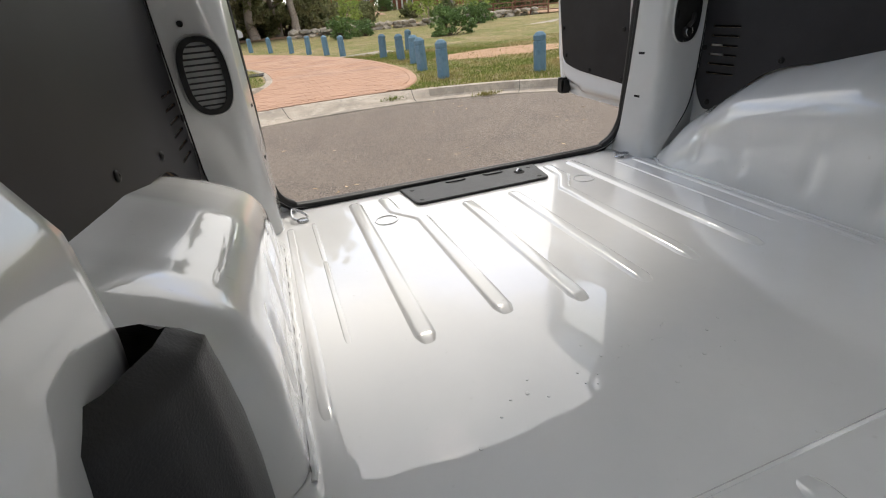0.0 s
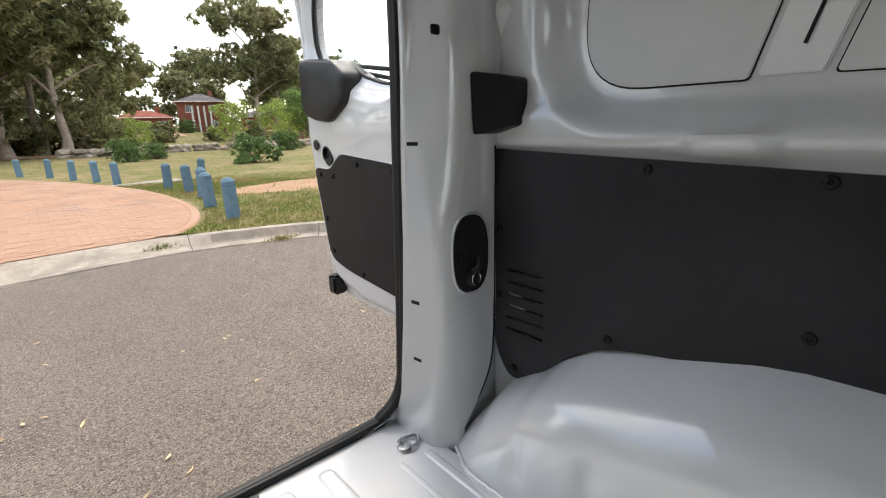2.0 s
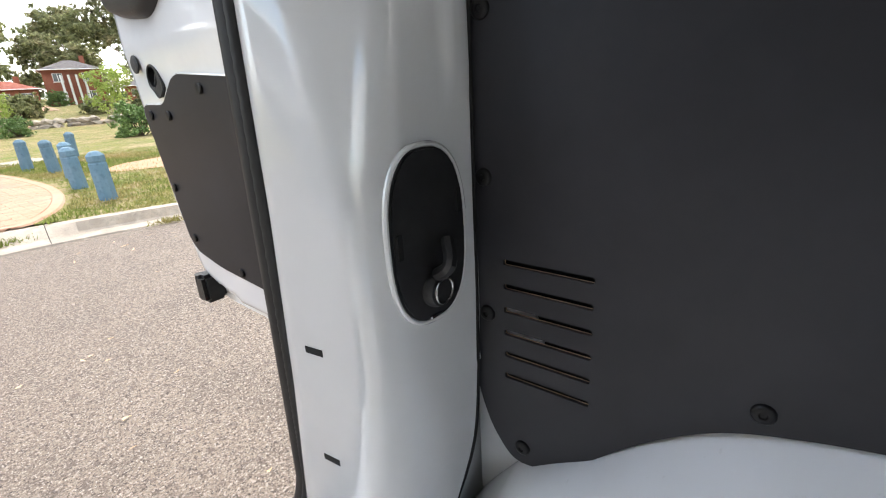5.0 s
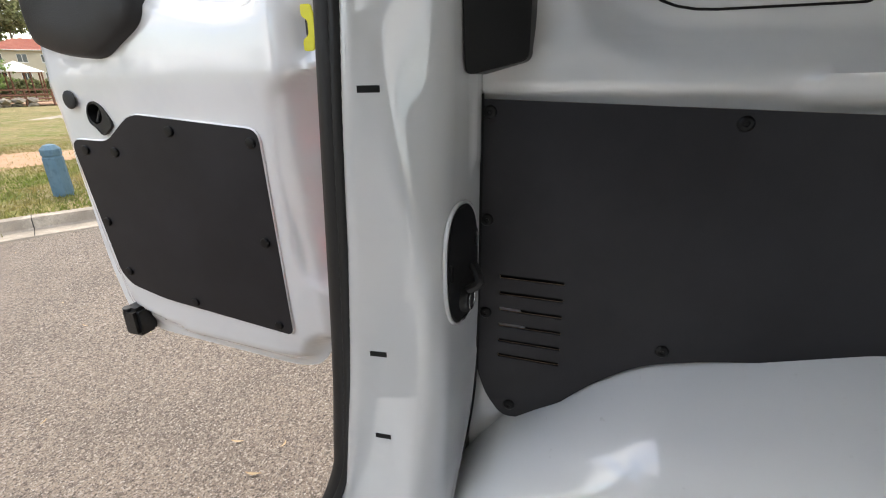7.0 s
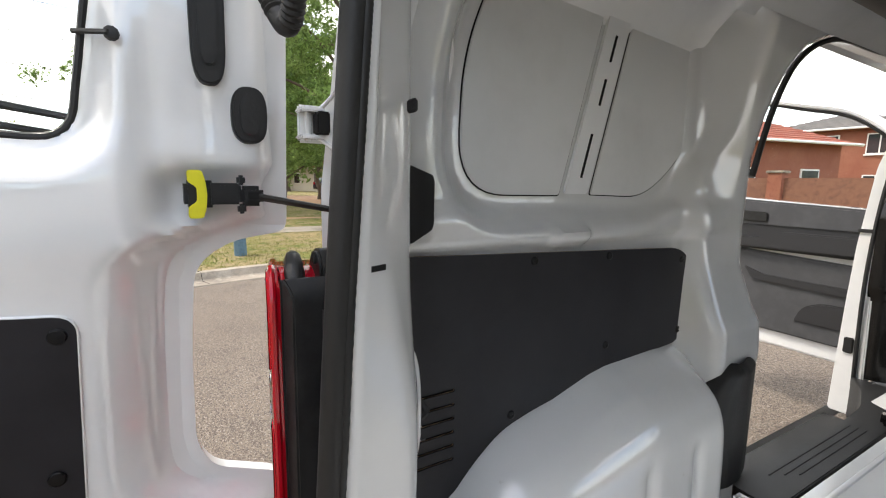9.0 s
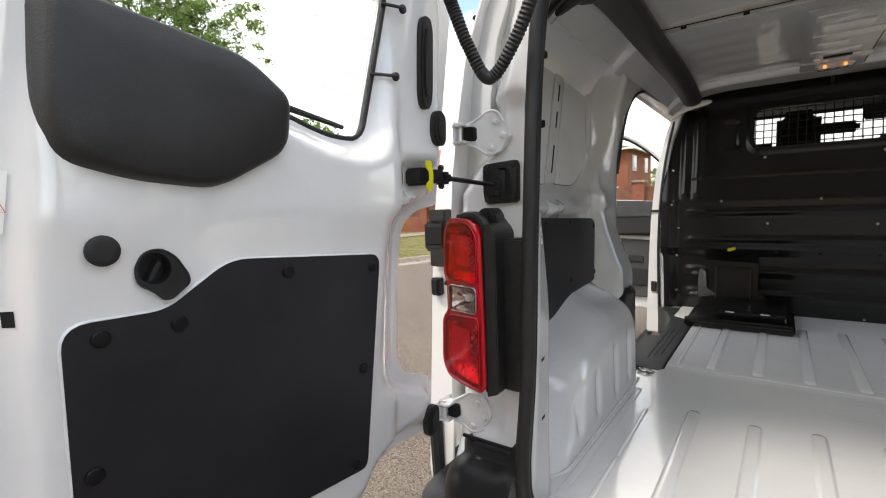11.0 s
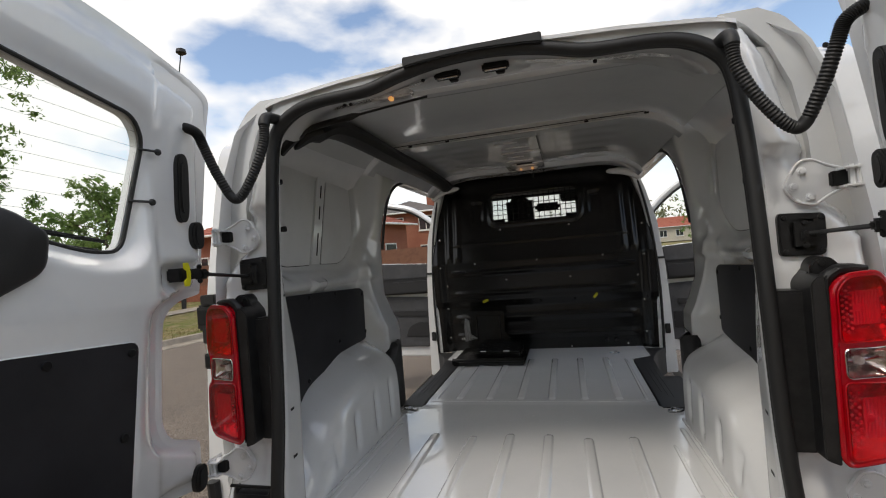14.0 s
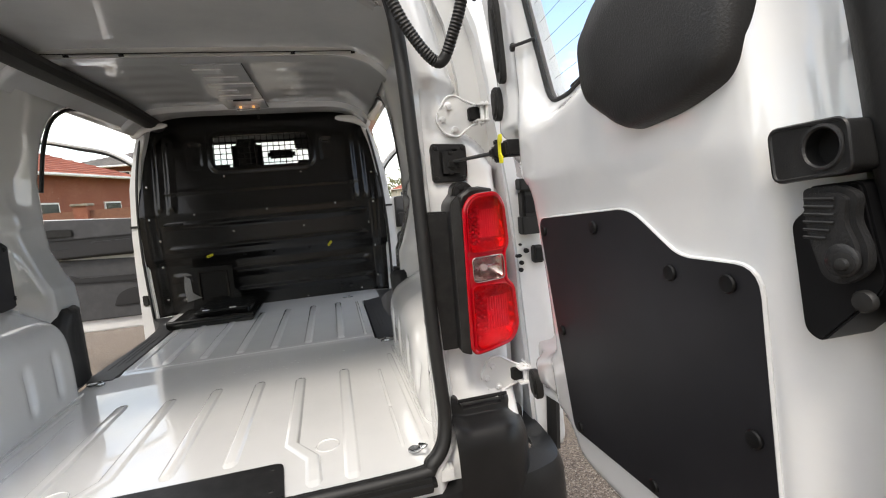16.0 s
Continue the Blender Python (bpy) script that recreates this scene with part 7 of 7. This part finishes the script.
# far belt of trees all round
rng = np.random.default_rng(31)
belt = []
for k in range(420):
    a = rng.uniform(0, 2 * np.pi)
    d = rng.uniform(115, 210)
    if math.cos(a) > 0.86 and d < 150:
        continue
    h = rng.uniform(3, 11) * d / 150
    for _ in range(3):
        belt.append(((math.sin(a) * d + rng.normal() * 4, math.cos(a) * d + rng.normal() * 4, h * rng.uniform(0.2, 0.85)), h * rng.uniform(0.3, 0.55)))
me = leaves(60000, 0.55, belt, 33, 1.0)
me.materials.append(LEAFDARK)
tagged(new("far_woods", me), "distant belt of trees round the park", "woods", kind="stuff")


# ---- houses ----
def house(name, label, x, y, turn, w, d, storeys, wall_mat, roof_mat, roof_h=1.8, base=0.12, h=2.7):
    """A gabled-hip house at a place; its front looks along its own -y."""
    ob = empty(name, 0, 0, 0, label, "house")
    H = h * storeys
    part("wall", box(-w / 2, w / 2, -d / 2, d / 2, -0.3, H), wall_mat, ob, smooth=0)
    ov = 0.55
    bm = bmesh.new()
    e = [bm.verts.new(p) for p in ((-w / 2 - ov, -d / 2 - ov, H), (w / 2 + ov, -d / 2 - ov, H), (w / 2 + ov, d / 2 + ov, H), (-w / 2 - ov, d / 2 + ov, H))]
    r = [bm.verts.new(p) for p in ((-w / 2 + d / 2, 0, H + roof_h), (w / 2 - d / 2, 0, H + roof_h))]
    for f in ((e[0], e[1], r[1], r[0]), (e[2], e[3], r[0], r[1]), (e[1], e[2], r[1]), (e[3], e[0], r[0]), (e[3], e[2], e[1], e[0])):
        bm.faces.new(f)
    roof = part("roof", bm, roof_mat, ob, smooth=0)
    # tile courses on the front and the two hips
    slope = math.hypot(d / 2 + ov, roof_h)
    n = int(slope / 0.33)
    for k in range(n):
        t = (k + 0.5) / n
        z, yy = H + roof_h * t, (d / 2 + ov) * (1 - t)
        half_w = (w / 2 + ov) * (1 - t) + max(w / 2 - d / 2, 0) * t
        part("tile_course", join(tube([(-half_w, -yy, z + 0.01), (half_w, -yy, z + 0.01)], 0.035, 5), tube([(half_w, -yy, z + 0.01), (half_w, yy, z + 0.01)], 0.035, 5), tube([(-half_w, -yy, z + 0.01), (-half_w, yy, z + 0.01)], 0.035, 5)), roof_mat, roof, smooth=0)
    part("gutter", join(tube([(-w / 2 - ov, -d / 2 - ov, H), (w / 2 + ov, -d / 2 - ov, H)], 0.07, 6), tube([(w / 2 + ov, -d / 2 - ov, H), (w / 2 + ov, d / 2 + ov, H)], 0.07, 6), tube([(-w / 2 - ov, -d / 2 - ov, H), (-w / 2 - ov, d / 2 + ov, H)], 0.07, 6)), TRIMWHITE, ob)
    k = max(2, int(w / 2.6))
    for st in range(storeys):
        for i in range(k):
            cx = -w / 2 + (i + 0.5) * w / k
            z0 = st * h + 0.9
            win = part("window", box(cx - 0.65, cx + 0.65, -d / 2 - 0.06, -d / 2 + 0.02, z0, z0 + 1.25), TRIMWHITE, ob, smooth=0)
            for dx in (-0.31, 0.31):
                part("pane", box(cx + dx - 0.27, cx + dx + 0.27, -d / 2 - 0.075, -d / 2 - 0.05, z0 + 0.07, z0 + 1.18), HOUSEGLASS, win, smooth=0)
            part("sill", box(cx - 0.72, cx + 0.72, -d / 2 - 0.12, -d / 2, z0 - 0.08, z0), TRIMWHITE, win, smooth=0)
        for i in range(max(1, int(d / 4))):
            cy = -d / 2 + (i + 0.5) * d / max(1, int(d / 4))
            z0 = st * h + 0.9
            win = part("window", box(w / 2 - 0.02, w / 2 + 0.06, cy - 0.6, cy + 0.6, z0, z0 + 1.25), TRIMWHITE, ob, smooth=0)
            part("pane", box(w / 2 + 0.05, w / 2 + 0.075, cy - 0.53, cy + 0.53, z0 + 0.07, z0 + 1.18), HOUSEGLASS, win, smooth=0)
    part("chimney", box(w * 0.2, w * 0.2 + 0.7, 0.3, 1.0, H + roof_h * 0.3, H + roof_h + 0.7), BRICKRED, ob, smooth=0)
    ob.matrix_basis = Matrix.Translation((x, y, base)) @ pose(0, 0, 0, 0, 0, turn)
    return ob


# behind the van: the far bank with its houses
manor = house("house", "two-storey red brick house with white columns and a grey roof", -26.5, -98, 165, 7.6, 6.5, 2, BRICKRED, ROOFGREY, 1.6, base=2.0)
for i in range(4):
    c = part("column", tube([(-1.5 + i * 1.0, -3.9, 0), (-1.5 + i * 1.0, -3.9, 4.6)], 0.17, 12), TRIMWHITE)
    c.parent = manor
house("house", "low brick house with a garage", -17.2, -98, 170, 8, 6, 1, BRICKRED, ROOFRED, 1.3, base=1.95)
house("house", "cream rendered two-storey house", -55, -92, 150, 12, 8, 2, RENDER, ROOFRED, 2.0, base=1.9)
house("house", "brick house behind trees", -41, -104, 160, 10, 7, 1, BRICKRED, ROOFGREY, 1.7, base=2.2)
for pts in ([(-15.5, -94), (-12.8, -94), (-12.5, -78), (-14.8, -78)], [(-20.5, -94), (-18, -94), (-17, -80), (-19.2, -80)]):
    tagged(part("far_driveway", sheet(pts, [], lambda x, y: (x, y, hill(x, y) + 0.05), 1.0), PAVERS, smooth=0), "red paved driveway on the far bank", "driveway", kind="structure")
tagged(part("far_bank", sheet([(-260, -320), (200, -320), (120, -58), (-150, -58)], [], lambda x, y: (x, y, hill(x, y)), 7), LAWN, smooth=0), "dry grassy bank rising behind the creek", "bank", kind="structure")
# in front of the van
house("house", "red brick house with a red tiled roof", -15.6, 24.5, -12, 10.5, 8, 1, BRICKRED, ROOFRED, 2.0, h=3.3)
house("house", "cream house with a red tiled roof", 21.0, 98, 0, 14, 9, 1, RENDER, ROOFRED, 2.0)
house("house", "two-storey red brick house with a dark roof", -13.8, 41, 0, 8, 8, 2, BRICKRED, ROOFGREY, 1.5, h=2.5)
# beyond the creek on the side
house("house", "pale house with a red tiled roof under trees", -58, 20, -70, 12, 8, 1, RENDER, ROOFRED, 1.8)
house("house", "brick house under trees", -62, 6, -80, 12, 8, 1, BRICKRED, ROOFRED, 1.8)

fence = empty("garden_wall", -8, 16.5, LAWN_Z, "red brick garden wall with piers and timber panels", "wall")
for i in range(6):
    x = -17 + i * 3.2
    part("pier", box(x - 0.2, x + 0.2, 16.3, 16.7, LAWN_Z - 0.1, LAWN_Z + 1.75), BRICKRED, fence, smooth=0)
    part("cap", box(x - 0.25, x + 0.25, 16.25, 16.75, LAWN_Z + 1.75, LAWN_Z + 1.83, 0.02), CONCRETE, fence)
    if i < 5:
        part("wall", box(x + 0.2, x + 3.0, 16.42, 16.6, LAWN_Z - 0.1, LAWN_Z + 0.7), BRICKRED, fence, smooth=0)
        part("panel", box(x + 0.2, x + 3.0, 16.46, 16.54, LAWN_Z + 0.7, LAWN_Z + 1.6), TIMBER, fence, smooth=0)
(part("shade_sail", grid(14, 14, lambda u, v: (-12.4 + 4.4 * u + 0.8 * v, 15.6 - 0.5 * v, 0.9 + 2.3 * v * (1 - u) ** 1.4 * 0.9 - 0.25 * math.sin(math.pi * u) * v)), SHADE, fence, "grey shade cloth hung over the wall"))


# ---- park things ----
def gazebo():
    ob = empty("gazebo", 0, 0, 0, "small park shelter with a white pyramid roof", "shelter")
    bm = bmesh.new()
    e = [bm.verts.new((2.2 * math.cos(a), 2.2 * math.sin(a), 2.5)) for a in (math.pi * k / 4 for k in range(8))]
    t = bm.verts.new((0, 0, 3.5))
    for k in range(8):
        bm.faces.new((e[k - 1], e[k], t))
    bm.faces.new(e[::-1])
    part("roof", bm, TRIMWHITE, ob, smooth=0)
    for k in range(8):
        a = math.pi * k / 4
        part("post", tube([(1.9 * math.cos(a), 1.9 * math.sin(a), -0.1), (1.9 * math.cos(a), 1.9 * math.sin(a), 2.5)], 0.07, 8), TIMBER, ob)
        b = math.pi * (k + 1) / 4
        for z in (0.5, 0.95):
            part("rail", tube([(1.9 * math.cos(a), 1.9 * math.sin(a), z), (1.9 * math.cos(b), 1.9 * math.sin(b), z)], 0.04, 6), TIMBER, ob)
    part("floor", disc((0, 0, 0), (0, 0, 1), 2.3, 0.2, 8), TIMBER, ob)
    return ob


gz = gazebo()
gz.matrix_basis = Matrix.Translation((-27.5, -48.5, 0.55)) @ Matrix.Diagonal((0.9, 0.9, 0.9, 1))
bridge = empty("footbridge", -24, -44, 0.1, "dark timber footbridge deck with railings", "footbridge")
for k in range(24):
    part("plank", box(-31 + k * 0.5, -30.55 + k * 0.5, -45.6, -43.8, 0.42, 0.48), TIMBER, bridge, smooth=0)
for k in range(7):
    part("post", box(-31 + k * 2, -30.88 + k * 2, -43.8, -43.68, 0.1, 1.35), TIMBER, bridge, smooth=0)
for z in (0.9, 1.3):
    part("rail", box(-31, -19, -43.78, -43.7, z, z + 0.09), TIMBER, bridge, smooth=0)


def rocks(name, label, pts, seed, size=0.45):
    rnd = random.Random(seed)
    bm = None
    for x, y in pts:
        for j in range(2):
            b = bmesh.new()
            bmesh.ops.create_icosphere(b, subdivisions=1, radius=1)
            for v in b.verts:
                v.co *= rnd.uniform(0.75, 1.2)
            turned(b, Matrix.Translation((x + rnd.uniform(-0.3, 0.3), y + rnd.uniform(-0.3, 0.3), LAWN_Z + 0.1 + 0.32 * j)) @ pose(0, 0, 0, 0, 0, rnd.uniform(0, 90)) @ Matrix.Diagonal((size * rnd.uniform(0.9, 1.6), size, size * 0.5, 1)))
            bm = join(bm, b) if bm else b
    return tagged(part(name, bm, STONE, smooth=0), label, "rocks", kind="stuff")


rocks("creek_wall", "low dry stone wall along the creek", [(-2 - 0.8 * k, -40.5 - 0.12 * k) for k in range(30)], 4, 0.5)
creek = tagged(part("creek_bank", sheet([(-60, -75), (6, -60), (4, -43.5), (-20, -44), (-60, -52)], [], lambda x, y: (x, y, LAWN_Z + 0.03 + 0.0 * x), 4), EARTH, smooth=0), "bare earth bank of the creek", "bank", kind="structure")
BARE = []
for n, pts in (("bare_patch", [(-3.0, -9.3), (-3.4, -10.4), (-5.2, -11.2), (-7.2, -10.5), (-6.4, -8.8), (-4.6, -8.6)]), ("bare_patch", [(-4.6, -6.9), (-5.4, -7.6), (-7.2, -7.4), (-6.8, -6.4)])):
    BARE.append(fillet(pts, 0.8, 6))
    tagged(part(n, sheet(BARE[-1], [], lambda x, y: (x, y, LAWN_Z + 0.012 + 0.006 * np.sin(x * 3) * np.sin(y * 4)), 0.25), EARTH), "patch of bare reddish earth in the lawn", "bare earth", kind="structure")
tagged(part("footpath", strip([[(x, y, LAWN_Z + 0.01), (x + 1.2, y - 0.6, LAWN_Z + 0.01)] for x, y in ((-2.4, -13.6), (-4, -14.4), (-8, -17.5), (-16, -24), (-30, -36))]), CONCRETE, smooth=0), "grey concrete footpath across the lawn", "footpath", kind="structure")
tagged(part("side_footpath", strip([[(x, y, LAWN_Z + 0.01), (x - 1.3, y + 0.3, LAWN_Z + 0.01)] for x, y in ((-11.2, -14), (-11.6, -6), (-12.0, 2), (-12.3, 10), (-12.0, 30))]), CONCRETE, smooth=0), "concrete footpath beside the road", "footpath", kind="structure")
tagged(part("side_bank", sheet([(-40, -10), (-15.5, -8), (-16.2, 8), (-18, 24), (-40, 26)], [], lambda x, y: (x, y, LAWN_Z + 0.02 + 0 * x), 3), EARTH, smooth=0), "dry earth creek bank beyond the path", "bank", kind="structure")


def car(name, label, paint, x, y, turn):
    ob = empty(name, 0, 0, 0, label, "car")
    prof = fillet([(-2.3, 0.35), (2.3, 0.35), (2.35, 0.75), (2.1, 0.98), (1.25, 1.08), (0.55, 1.62), (-1.75, 1.68), (-2.2, 1.15), (-2.3, 0.8)], 0.15, 4)
    part("body", prism(prof, lambda a, z, w: (a, w, z), -0.9, 0.9, bevel=0.05), paint, ob)
    glass = fillet([(1.05, 1.1), (0.5, 1.54), (-1.6, 1.58), (-1.95, 1.12)], 0.08, 3)
    part("side_window", prism(glass, lambda a, z, w: (a, w, z), -0.915, 0.915), HOUSEGLASS, ob)
    for a in (-1.4, 1.4):
        for w in (-0.82, 0.82):
            wh = part("wheel", turned(tube([(0, 0, -0.11), (0, 0, 0.11)], 0.34, 20), Matrix.Translation((a, w, 0.34)) @ pose(0, 0, 0, 90, 0, 0)), TYRE, ob)
            part("rim", turned(tube([(0, 0, -0.115), (0, 0, 0.115)], 0.2, 14), Matrix.Translation((a, w, 0.34)) @ pose(0, 0, 0, 90, 0, 0)), ALLOY, wh)
    for w in (-0.6, 0.6):
        part("tail_light", box(-2.33, -2.27, w - 0.18, w + 0.18, 0.9, 1.1, 0.02), RED, ob)
    ob.matrix_basis = Matrix.Translation((x, y, float(hill(x, y)))) @ pose(0, 0, 0, 0, 0, turn)
    return ob


car("parked_car", "white station wagon parked under the gum trees", PAINT, 4.45, -47.0, 206)
car("parked_car", "dark car parked before a house across the creek", CARPAINT, -52, 16.5, 100)
car("parked_car", "dark hatchback parked far off behind the shrubs", CARPAINT, -15, -92, 190)

pole = empty("street_lamp", -13.9, 13.3, LAWN_Z, "tall dark street lamp pole with a small round head", "street lamp")
part("pole", tube([(-13.9, 13.3, 0), (-13.6, 13.6, 9.0)], [0.085, 0.06], 10), DARKTRIM, pole)
part("upper_pole", tube([(-13.61, 13.59, 8.9), (-13.5, 13.7, 10.0)], 0.022, 8), DARKTRIM, pole)
part("lamp_head", tube([(-13.5, 13.7, 9.86), (-13.5, 13.7, 9.95), (-13.5, 13.7, 10.08), (-13.5, 13.7, 10.12)], [0.06, 0.19, 0.17, 0.08], 14), DARKTRIM, pole)

# fallen leaves on the road
rnd = random.Random(8)
shapes = []
for k in range(4):
    bm = bmesh.new()
    L, W, bend = rnd.uniform(0.05, 0.085), rnd.uniform(0.008, 0.014), rnd.uniform(-0.03, 0.03)
    rows = []
    for i in range(7):
        t = i / 6
        w = W * math.sin(math.pi * min(max(t, 0.03), 0.97))
        rows.append([bm.verts.new((L * (t - 0.5), bend * 4 * t * (1 - t) + o * w, 0.004 + 0.008 * t * t + 0.004 * abs(o))) for o in (-1, 0, 1)])
    for a, b in zip(rows, rows[1:]):
        for j in (0, 1):
            bm.faces.new((a[j], a[j + 1], b[j + 1], b[j]))
    me = bpy.data.meshes.new("leaf")
    bm.to_mesh(me)
    bm.free()
    me.materials.append(DRYLEAF)
    shapes.append(me)
for k in range(120):
    x, y = rnd.uniform(-5.5, 2.5), rnd.uniform(-4.9, -0.6)
    ob = tagged(new("fallen_leaf", rnd.choice(shapes)), "curled dry gum leaf lying on the asphalt", "leaf", "fallen leaves")
    ob.matrix_basis = Matrix.Translation((x, y, 0.004)) @ pose(0, 0, 0, 0, 0, rnd.uniform(0, 360)) @ Matrix.Diagonal((*[rnd.uniform(0.3, 0.8)] * 3, 1))

# grass blades along the kerb and round the posts
rng = np.random.default_rng(2)
pts = np.concatenate([np.stack([rng.uniform(-9, -0.9, 70000), rng.uniform(-14, -4.2, 70000)], 1), np.stack([rng.uniform(0.3, 6, 22000), rng.uniform(-14, -5, 22000)], 1), np.stack([rng.uniform(-11, -7, 9000), rng.uniform(-3, 8, 9000)], 1)])
road_poly = KERB + [(75, 13.5), (75, -4.4)]
ok = (far_in(pts, road_poly) < -0.5) & (far_in(pts, DRIVE) < -0.2)
for patch in BARE:
    ok &= (far_in(pts, patch) < 0.05) | (rng.uniform(size=len(pts)) < 0.12)
pts = pts[ok]
tufts = np.concatenate([rng.normal((x, y), (0.11, 0.05), (170, 2)) for x, y in ((-1.09, -5.50), (-2.30, -4.86))])
pts = np.concatenate([pts, tufts])
n = len(pts)
a, h, w = rng.uniform(0, 2 * np.pi, n), rng.uniform(0.02, 0.065, n), rng.uniform(0.004, 0.009, n)
lean = rng.normal(0, 0.025, (n, 2))
z = np.full(n, LAWN_Z + 0.0)
z[-len(tufts):] = np.where(tufts[:, 0] > -1.7, 0.03, 0.02)
tri = np.stack([np.stack([pts[:, 0] - np.cos(a) * w, pts[:, 1] - np.sin(a) * w, z], 1), np.stack([pts[:, 0] + np.cos(a) * w, pts[:, 1] + np.sin(a) * w, z], 1), np.stack([pts[:, 0] + lean[:, 0], pts[:, 1] + lean[:, 1], z + h], 1)], 1).reshape(-1, 3)
me = bpy.data.meshes.new("grass")
me.from_pydata(tri.tolist(), [], np.arange(3 * n).reshape(-1, 3).tolist())
me.materials.append(BLADE)
tagged(new("grass", me), "short dry and green grass blades", "grass", kind="stuff")

# brick pavers, laid in rows across the driveway
L, W, J = 0.23, 0.115, 0.002
paver_bm = box(-(L - J) / 2, (L - J) / 2, -(W - J) / 2, (W - J) / 2, -0.03, 0.012, 0.0025, 1)
paver_me = bpy.data.meshes.new("paver")
paver_bm.to_mesh(paver_me)
paver_bm.free()
paver_me.materials.append(PAVER)
rnd = random.Random(17)
cube = [(v.co.x, v.co.y, v.co.z) for v in paver_me.vertices]
faces = [tuple(p.vertices) for p in paver_me.polygons]
ya, xa, yb, xb = (np.array(v) for v in ([-p[1] for p in ea], [p[0] for p in ea], [-p[1] for p in eb], [p[0] for p in eb]))
vs, fs, count = [], [], 0
for j in range(int(25.5 / W)):
    y = -5.42 - j * W
    lo = float(np.interp(-y, yb, xb)) + 0.004
    hi = float(np.interp(-y, ya, xa)) - 0.004
    for i in range(math.floor(lo / L) - 1, math.ceil(hi / L) + 2):
        x = i * L + (0.5 * L if j % 2 else 0)
        if x + L / 2 < lo + 0.02 or x - L / 2 > hi - 0.02:
            continue
        front = lip(x)
        if y - W / 2 > front - 0.02:
            continue
        whole = x - L * 0.62 > lo and x + L * 0.62 < hi and y + W * 0.6 < front
        z = drive_z(y) + rnd.uniform(-0.002, 0.003) - 0.011 * float(ease(y, front - 0.35, front))
        m = Matrix.Translation((x, y, z)) @ pose(0, 0, 0, rnd.uniform(-0.6, 0.6), rnd.uniform(-0.6, 0.6), rnd.uniform(-1.2, 1.2))
        if whole and count < 300:
            count += 1
            ob = new("paver", paver_me)
            ob.parent = drive
            ob.matrix_basis = m
            continue
        n0 = len(vs)
        for c in cube:
            q = m @ Vector(c)
            # bricks at the edging are cut to its line
            vs.append((min(max(q.x, float(np.interp(-q.y, yb, xb)) + 0.004), float(np.interp(-q.y, ya, xa)) - 0.004), min(q.y, front), q.z))
        fs += [tuple(n0 + q for q in f) for f in faces]
me = bpy.data.meshes.new("pavers")
me.from_pydata(vs, [], fs)
me.materials.append(PAVERS)
ob = tagged(new("pavers", me), kind="stuff")
ob.parent = drive
